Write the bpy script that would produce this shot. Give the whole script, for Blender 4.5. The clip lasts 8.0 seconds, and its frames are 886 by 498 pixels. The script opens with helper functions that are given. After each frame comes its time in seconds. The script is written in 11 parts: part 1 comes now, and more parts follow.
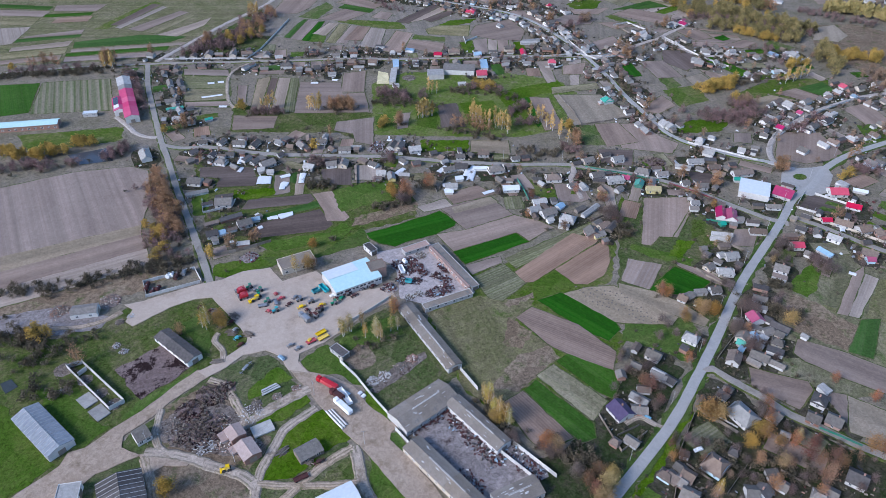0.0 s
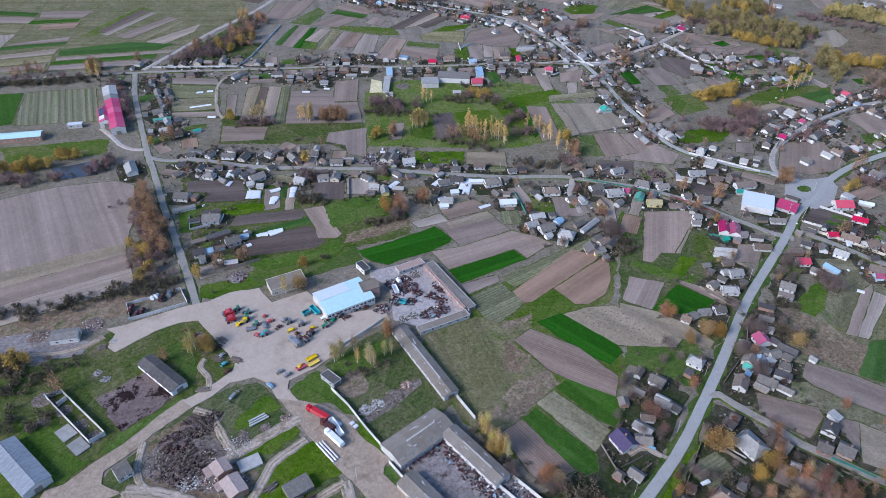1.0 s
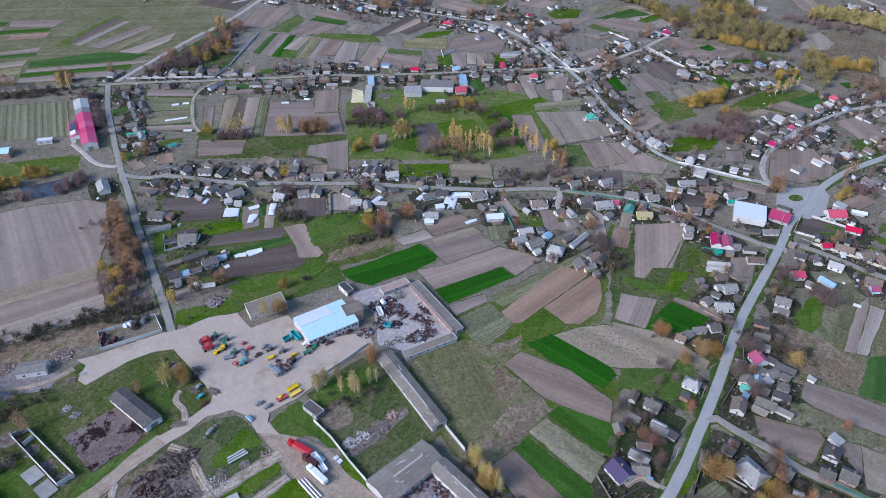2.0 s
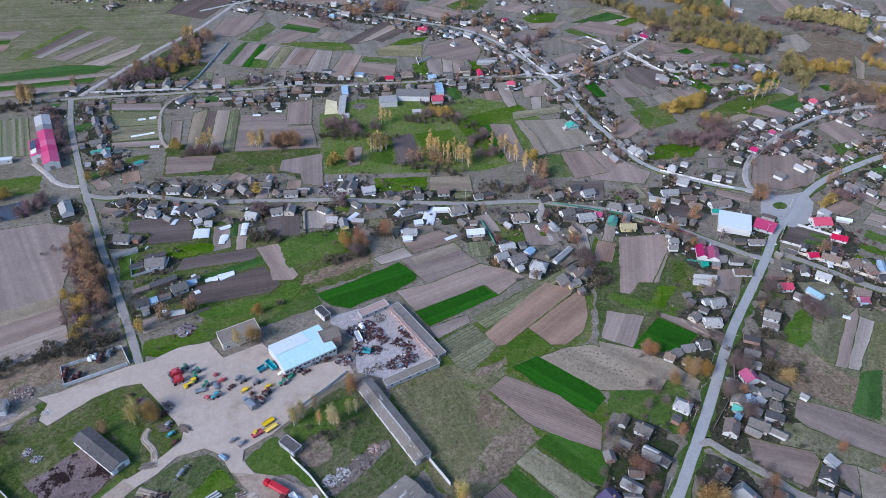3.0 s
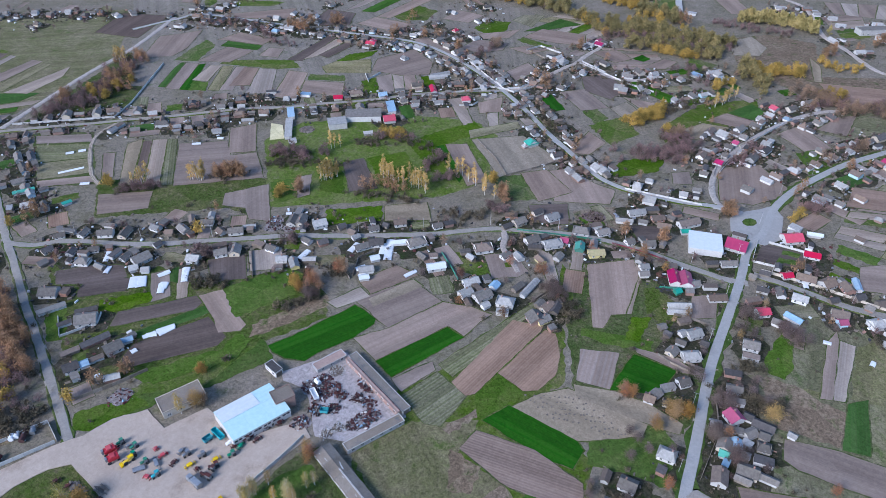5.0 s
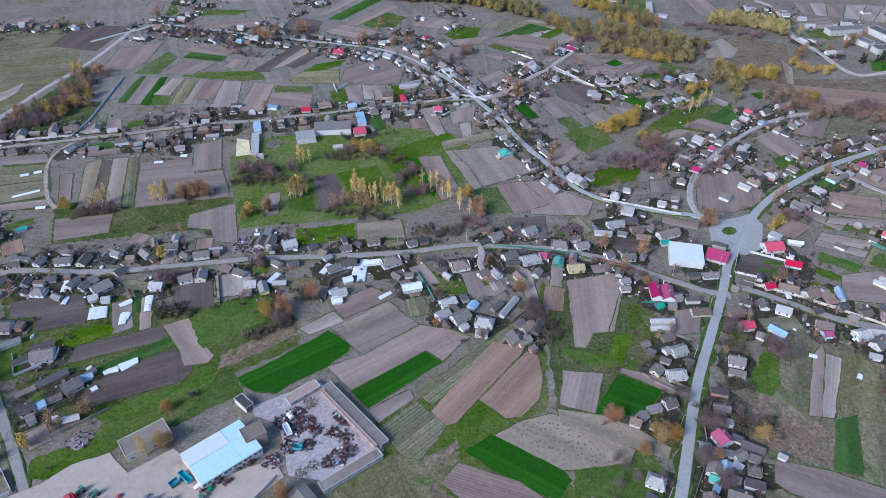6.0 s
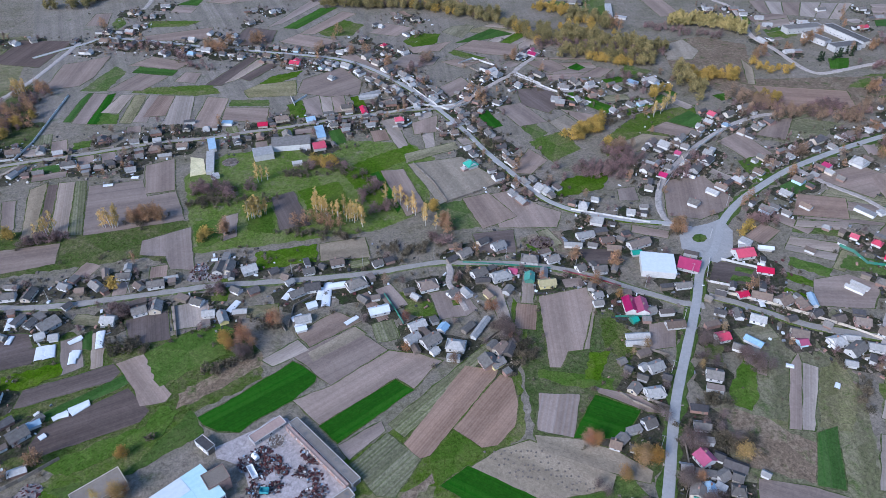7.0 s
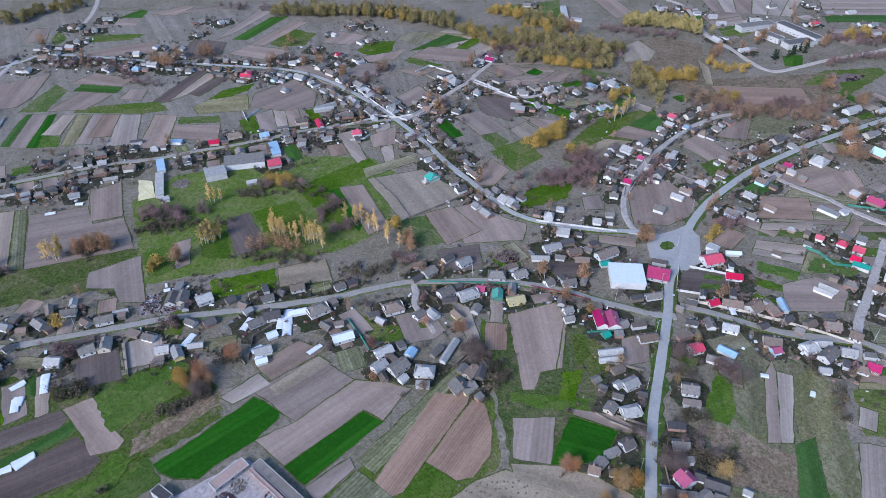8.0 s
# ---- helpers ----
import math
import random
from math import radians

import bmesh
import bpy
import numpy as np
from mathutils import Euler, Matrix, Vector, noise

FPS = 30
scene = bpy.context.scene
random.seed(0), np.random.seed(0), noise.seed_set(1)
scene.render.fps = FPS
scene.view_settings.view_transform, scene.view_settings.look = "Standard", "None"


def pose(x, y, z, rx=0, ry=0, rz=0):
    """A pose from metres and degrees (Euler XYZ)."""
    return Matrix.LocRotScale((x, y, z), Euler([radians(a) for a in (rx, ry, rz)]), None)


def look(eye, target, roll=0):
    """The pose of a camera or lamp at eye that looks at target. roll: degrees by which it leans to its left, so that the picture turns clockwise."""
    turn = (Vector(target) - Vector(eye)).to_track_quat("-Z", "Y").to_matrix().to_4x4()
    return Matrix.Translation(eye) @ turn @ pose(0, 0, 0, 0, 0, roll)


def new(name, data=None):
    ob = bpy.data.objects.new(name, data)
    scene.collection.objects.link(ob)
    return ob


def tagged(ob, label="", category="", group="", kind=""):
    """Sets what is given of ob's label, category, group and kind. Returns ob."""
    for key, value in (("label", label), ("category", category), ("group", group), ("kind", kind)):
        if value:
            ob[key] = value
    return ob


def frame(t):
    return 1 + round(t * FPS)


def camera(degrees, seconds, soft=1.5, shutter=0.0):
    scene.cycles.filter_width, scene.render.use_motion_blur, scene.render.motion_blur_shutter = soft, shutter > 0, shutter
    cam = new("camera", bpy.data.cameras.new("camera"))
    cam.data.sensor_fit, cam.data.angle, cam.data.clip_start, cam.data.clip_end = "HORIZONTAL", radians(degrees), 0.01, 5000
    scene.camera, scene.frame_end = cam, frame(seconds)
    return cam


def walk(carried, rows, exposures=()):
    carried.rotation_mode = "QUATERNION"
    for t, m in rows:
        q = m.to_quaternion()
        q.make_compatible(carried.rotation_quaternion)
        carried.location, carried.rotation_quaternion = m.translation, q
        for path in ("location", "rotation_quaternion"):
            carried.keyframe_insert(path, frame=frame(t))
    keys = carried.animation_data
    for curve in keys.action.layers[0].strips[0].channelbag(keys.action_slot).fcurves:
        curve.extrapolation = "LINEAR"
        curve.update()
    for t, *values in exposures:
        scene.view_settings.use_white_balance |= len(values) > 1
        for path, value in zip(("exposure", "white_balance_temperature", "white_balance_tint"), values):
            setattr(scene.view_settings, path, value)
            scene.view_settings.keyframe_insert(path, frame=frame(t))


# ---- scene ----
cam = camera(64.2, 8.0, soft=0.45)
METRES, EYE, TILT, LEAN, TURN = 135.9, 250.0, 0.0, 0.0, 0.0
ROWS = [
    (0.0, 0.0, 0.0, 0.0, 0.3, -37.22, -0.4),
    (0.5, 0.001, 0.0627, 0.0002, 0.27, -37.22, -0.41),
    (1.0, 0.0021, 0.1254, 0.0005, -0.13, -37.23, -0.4),
    (1.5, 0.0035, 0.1881, 0.0008, -0.72, -37.23, -0.39),
    (3.0, 0.0088, 0.3763, 0.0022, -3.68, -37.21, -0.36),
    (3.5, 0.0128, 0.4387, 0.0021, -4.65, -37.23, -0.34),
    (4.0, 0.0182, 0.5013, 0.0027, -5.68, -37.26, -0.34),
    (4.5, 0.0248, 0.5634, 0.003, -6.76, -37.26, -0.32),
    (6.0, 0.052, 0.7483, 0.004, -10.37, -37.2, -0.25),
    (6.5, 0.0637, 0.8093, 0.0041, -12.01, -37.18, -0.22),
    (7.0, 0.0761, 0.8703, 0.0047, -13.8, -37.16, -0.19),
    (7.5, 0.0907, 0.9307, 0.0055, -15.67, -37.14, -0.14),
    (8.0, 0.1075, 0.9907, 0.0061, -17.55, -37.14, -0.09),
]
walk(cam, [(t, pose(0, 0, EYE, TILT, LEAN, TURN) @ pose(METRES * x, METRES * y, METRES * z, 90 + pitch, roll, yaw)) for t, x, y, z, yaw, pitch, roll in ROWS], exposures=((0.0, 1.06, 5600, 13), (8.0, 1.10, 5410, 13)))

# ---- light: late dusk, high thin cloud, light from a low western sky ----
world = bpy.data.worlds.new("dusk_sky")
scene.world = world
world.use_nodes = True
wn = world.node_tree
sky = wn.nodes.new("ShaderNodeTexSky")
sky.sky_type, sky.sun_disc = "NISHITA", False
sky.sun_elevation, sky.sun_rotation = radians(22), radians(236)
sky.air_density, sky.dust_density, sky.ozone_density = 1.0, 1.0, 3.0
wn.nodes["Background"].inputs["Strength"].default_value = 0.132
wn.links.new(sky.outputs["Color"], wn.nodes["Background"].inputs["Color"])
sun = new("sun", bpy.data.lights.new("sun", "SUN"))
sun.data.energy, sun.data.angle, sun.data.color = 2.0, radians(22), (1.0, 0.935, 0.895)
sun.matrix_world = look((-330, 80, 270), (0, 300, 0))

# ---- materials ----
def graph(name, rough=0.9, metal=0.0):
    m = bpy.data.materials.new(name)
    m.use_nodes = True
    n, l = m.node_tree.nodes, m.node_tree.links
    b = n["Principled BSDF"]
    b.inputs["Roughness"].default_value, b.inputs["Metallic"].default_value = rough, metal
    b.inputs["Specular IOR Level"].default_value = 0.25
    return m, n, l, b


def noise_node(n, l, vec, scale, detail=4.0, rough=0.6):
    t = n.new("ShaderNodeTexNoise")
    t.inputs["Scale"].default_value, t.inputs["Detail"].default_value, t.inputs["Roughness"].default_value = scale, detail, rough
    l.new(vec, t.inputs["Vector"])
    return t.outputs["Fac"]


def ramp(n, l, fac, stops):
    r = n.new("ShaderNodeValToRGB")
    while len(r.color_ramp.elements) < len(stops):
        r.color_ramp.elements.new(0.5)
    for e, (p, c) in zip(r.color_ramp.elements, stops):
        e.position, e.color = p, (*c, 1)
    l.new(fac, r.inputs["Fac"])
    return r.outputs["Color"]


def blend(n, l, fac, a, b, mode="MIX"):
    x = n.new("ShaderNodeMix")
    x.data_type, x.blend_type = "RGBA", mode
    for v, s in ((fac, x.inputs["Factor"]), (a, x.inputs["A"]), (b, x.inputs["B"])):
        if isinstance(v, (int, float)):
            s.default_value = v
        elif isinstance(v, tuple):
            s.default_value = (*v, 1)
        else:
            l.new(v, s)
    return x.outputs["Result"]


def maths(n, l, op, a, b=0.0):
    x = n.new("ShaderNodeMath")
    x.operation = op
    for v, s in ((a, x.inputs[0]), (b, x.inputs[1])):
        if isinstance(v, (int, float)):
            s.default_value = v
        else:
            l.new(v, s)
    return x.outputs[0]


def hue_shift(n, l, col, amount, sat=0.1, hue=0.0):
    """Each object a little lighter or darker, by Object Info's Random."""
    info = n.new("ShaderNodeObjectInfo")
    h = n.new("ShaderNodeHueSaturation")
    span = n.new("ShaderNodeMapRange")
    span.inputs["To Min"].default_value, span.inputs["To Max"].default_value = 1 - amount, 1 + amount
    l.new(info.outputs["Random"], span.inputs["Value"])
    l.new(span.outputs["Result"], h.inputs["Value"])
    other = maths(n, l, "FRACT", maths(n, l, "MULTIPLY", info.outputs["Random"], 7.31))
    sp2 = n.new("ShaderNodeMapRange")
    sp2.inputs["To Min"].default_value, sp2.inputs["To Max"].default_value = 1 - sat, 1 + sat
    l.new(other, sp2.inputs["Value"])
    l.new(sp2.outputs["Result"], h.inputs["Saturation"])
    if hue:
        third = maths(n, l, "FRACT", maths(n, l, "MULTIPLY", info.outputs["Random"], 23.7))
        sp3 = n.new("ShaderNodeMapRange")
        sp3.inputs["To Min"].default_value, sp3.inputs["To Max"].default_value = 0.5 - hue, 0.5 + hue
        l.new(third, sp3.inputs["Value"])
        l.new(sp3.outputs["Result"], h.inputs["Hue"])
    l.new(col, h.inputs["Color"])
    return h.outputs["Color"]


def bump(n, l, b, fac, strength, dist):
    k = n.new("ShaderNodeBump")
    k.inputs["Strength"].default_value, k.inputs["Distance"].default_value = strength, dist
    l.new(fac, k.inputs["Height"])
    l.new(k.outputs["Normal"], b.inputs["Normal"])


def land(name, stops, rows=0.0, rowcol=(0.1, 0.1, 0.1), rowmix=0.35, big=0.035, fine=1.1, vary=0.1, patch=None, patchcut=(0.5, 0.62), relief=0.15, speck=0.22, wave=0.16):
    """Soil, crop or grass: large drifts, fine grain, and drill rows along the plot where rows (metres apart) is given."""
    m, n, l, b = graph(name, 0.95)
    b.inputs["Specular IOR Level"].default_value = 0.04
    v = n.new("ShaderNodeTexCoord").outputs["Object"]
    drift = noise_node(n, l, v, big, 5, 0.62)
    grain = noise_node(n, l, v, fine, 5, 0.7)
    mid = noise_node(n, l, v, big * 6, 4, 0.65)
    f = maths(n, l, "ADD", maths(n, l, "MULTIPLY", drift, 0.45), maths(n, l, "ADD", maths(n, l, "MULTIPLY", mid, 0.33), maths(n, l, "MULTIPLY", grain, 0.22)))
    col = ramp(n, l, f, stops)
    if patch:
        pf = n.new("ShaderNodeMapRange")
        pf.interpolation_type = "SMOOTHSTEP"
        pf.inputs["From Min"].default_value, pf.inputs["From Max"].default_value = patchcut
        l.new(maths(n, l, "ADD", maths(n, l, "MULTIPLY", noise_node(n, l, v, big * 2.3, 6, 0.68), 0.8), maths(n, l, "MULTIPLY", grain, 0.2)), pf.inputs["Value"])
        col = blend(n, l, pf.outputs["Result"], col, patch)
    height = grain
    if rows:
        w = n.new("ShaderNodeTexWave")
        w.wave_type, w.bands_direction = "BANDS", "Y"
        w.inputs["Scale"].default_value = 0.314 / rows
        w.inputs["Distortion"].default_value, w.inputs["Detail"].default_value, w.inputs["Detail Scale"].default_value = 1.2, 2.0, 0.15
        l.new(v, w.inputs["Vector"])
        wide = n.new("ShaderNodeMapping")
        wide.inputs["Scale"].default_value = (0.012, 1.0, 1.0)
        l.new(v, wide.inputs["Vector"])
        streak = noise_node(n, l, wide.outputs["Vector"], 0.42, 4, 0.75)
        sharp = n.new("ShaderNodeMapRange")
        sharp.inputs["From Min"].default_value, sharp.inputs["From Max"].default_value = 0.40, 0.66
        l.new(streak, sharp.inputs["Value"])
        rf = maths(n, l, "MULTIPLY", maths(n, l, "ADD", maths(n, l, "MULTIPLY", w.outputs["Fac"], wave), maths(n, l, "MULTIPLY", sharp.outputs["Result"], 1.0)), rowmix)
        col = blend(n, l, rf, col, rowcol)
        # beds of a few metres in slightly different tones
        bed = n.new("ShaderNodeMapRange")
        bed.inputs["From Min"].default_value, bed.inputs["From Max"].default_value = 0.38, 0.62
        bed.inputs["To Min"].default_value, bed.inputs["To Max"].default_value = 0.87, 1.13
        l.new(noise_node(n, l, wide.outputs["Vector"], 0.085, 2, 0.8), bed.inputs["Value"])
        tone = n.new("ShaderNodeHueSaturation")
        l.new(bed.outputs["Result"], tone.inputs["Value"])
        l.new(col, tone.inputs["Color"])
        col = tone.outputs["Color"]
        height = maths(n, l, "ADD", maths(n, l, "MULTIPLY", w.outputs["Fac"], wave), grain)
    if speck:
        sp = n.new("ShaderNodeMapRange")
        sp.inputs["From Min"].default_value, sp.inputs["From Max"].default_value = 0.37, 0.63
        sp.inputs["To Min"].default_value, sp.inputs["To Max"].default_value = 1 - speck, 1 + speck
        mottle = noise_node(n, l, v, 0.61, 6, 0.82)
        mottle.node.inputs["Distortion"].default_value = 0.9
        l.new(mottle, sp.inputs["Value"])
        hs = n.new("ShaderNodeHueSaturation")
        l.new(sp.outputs["Result"], hs.inputs["Value"])
        l.new(col, hs.inputs["Color"])
        col = hs.outputs["Color"]
    if vary:
        col = hue_shift(n, l, col, vary, 0.12)
    l.new(col, b.inputs["Base Color"])
    bump(n, l, b, height, 0.6, relief)
    return m


def skin(name, a, c, rough=0.75, metal=0.0, scale=0.6, fine=6.0, stain=(0.1, 0.09, 0.08), stainmix=0.35, vary=0.12, hue=0.0, spec=0.25):
    """Painted, sheet or masonry surfaces with stains and per-object change."""
    m, n, l, b = graph(name, rough, metal)
    b.inputs["Specular IOR Level"].default_value = spec
    v = n.new("ShaderNodeTexCoord").outputs["Object"]
    big = noise_node(n, l, v, scale, 4, 0.65)
    small = noise_node(n, l, v, fine, 3, 0.6)
    col = ramp(n, l, maths(n, l, "ADD", maths(n, l, "MULTIPLY", big, 0.6), maths(n, l, "MULTIPLY", small, 0.4)), [(0.35, a), (0.65, c)])
    s = n.new("ShaderNodeMapRange")
    s.interpolation_type = "SMOOTHSTEP"
    s.inputs["From Min"].default_value, s.inputs["From Max"].default_value, s.inputs["To Max"].default_value = 0.52, 0.75, stainmix
    l.new(noise_node(n, l, v, scale * 1.7, 6, 0.75), s.inputs["Value"])
    col = blend(n, l, s.outputs["Result"], col, stain)
    if vary:
        col = hue_shift(n, l, col, vary, 0.15, hue)
    l.new(col, b.inputs["Base Color"])
    bump(n, l, b, small, 0.3, 0.03)
    return m


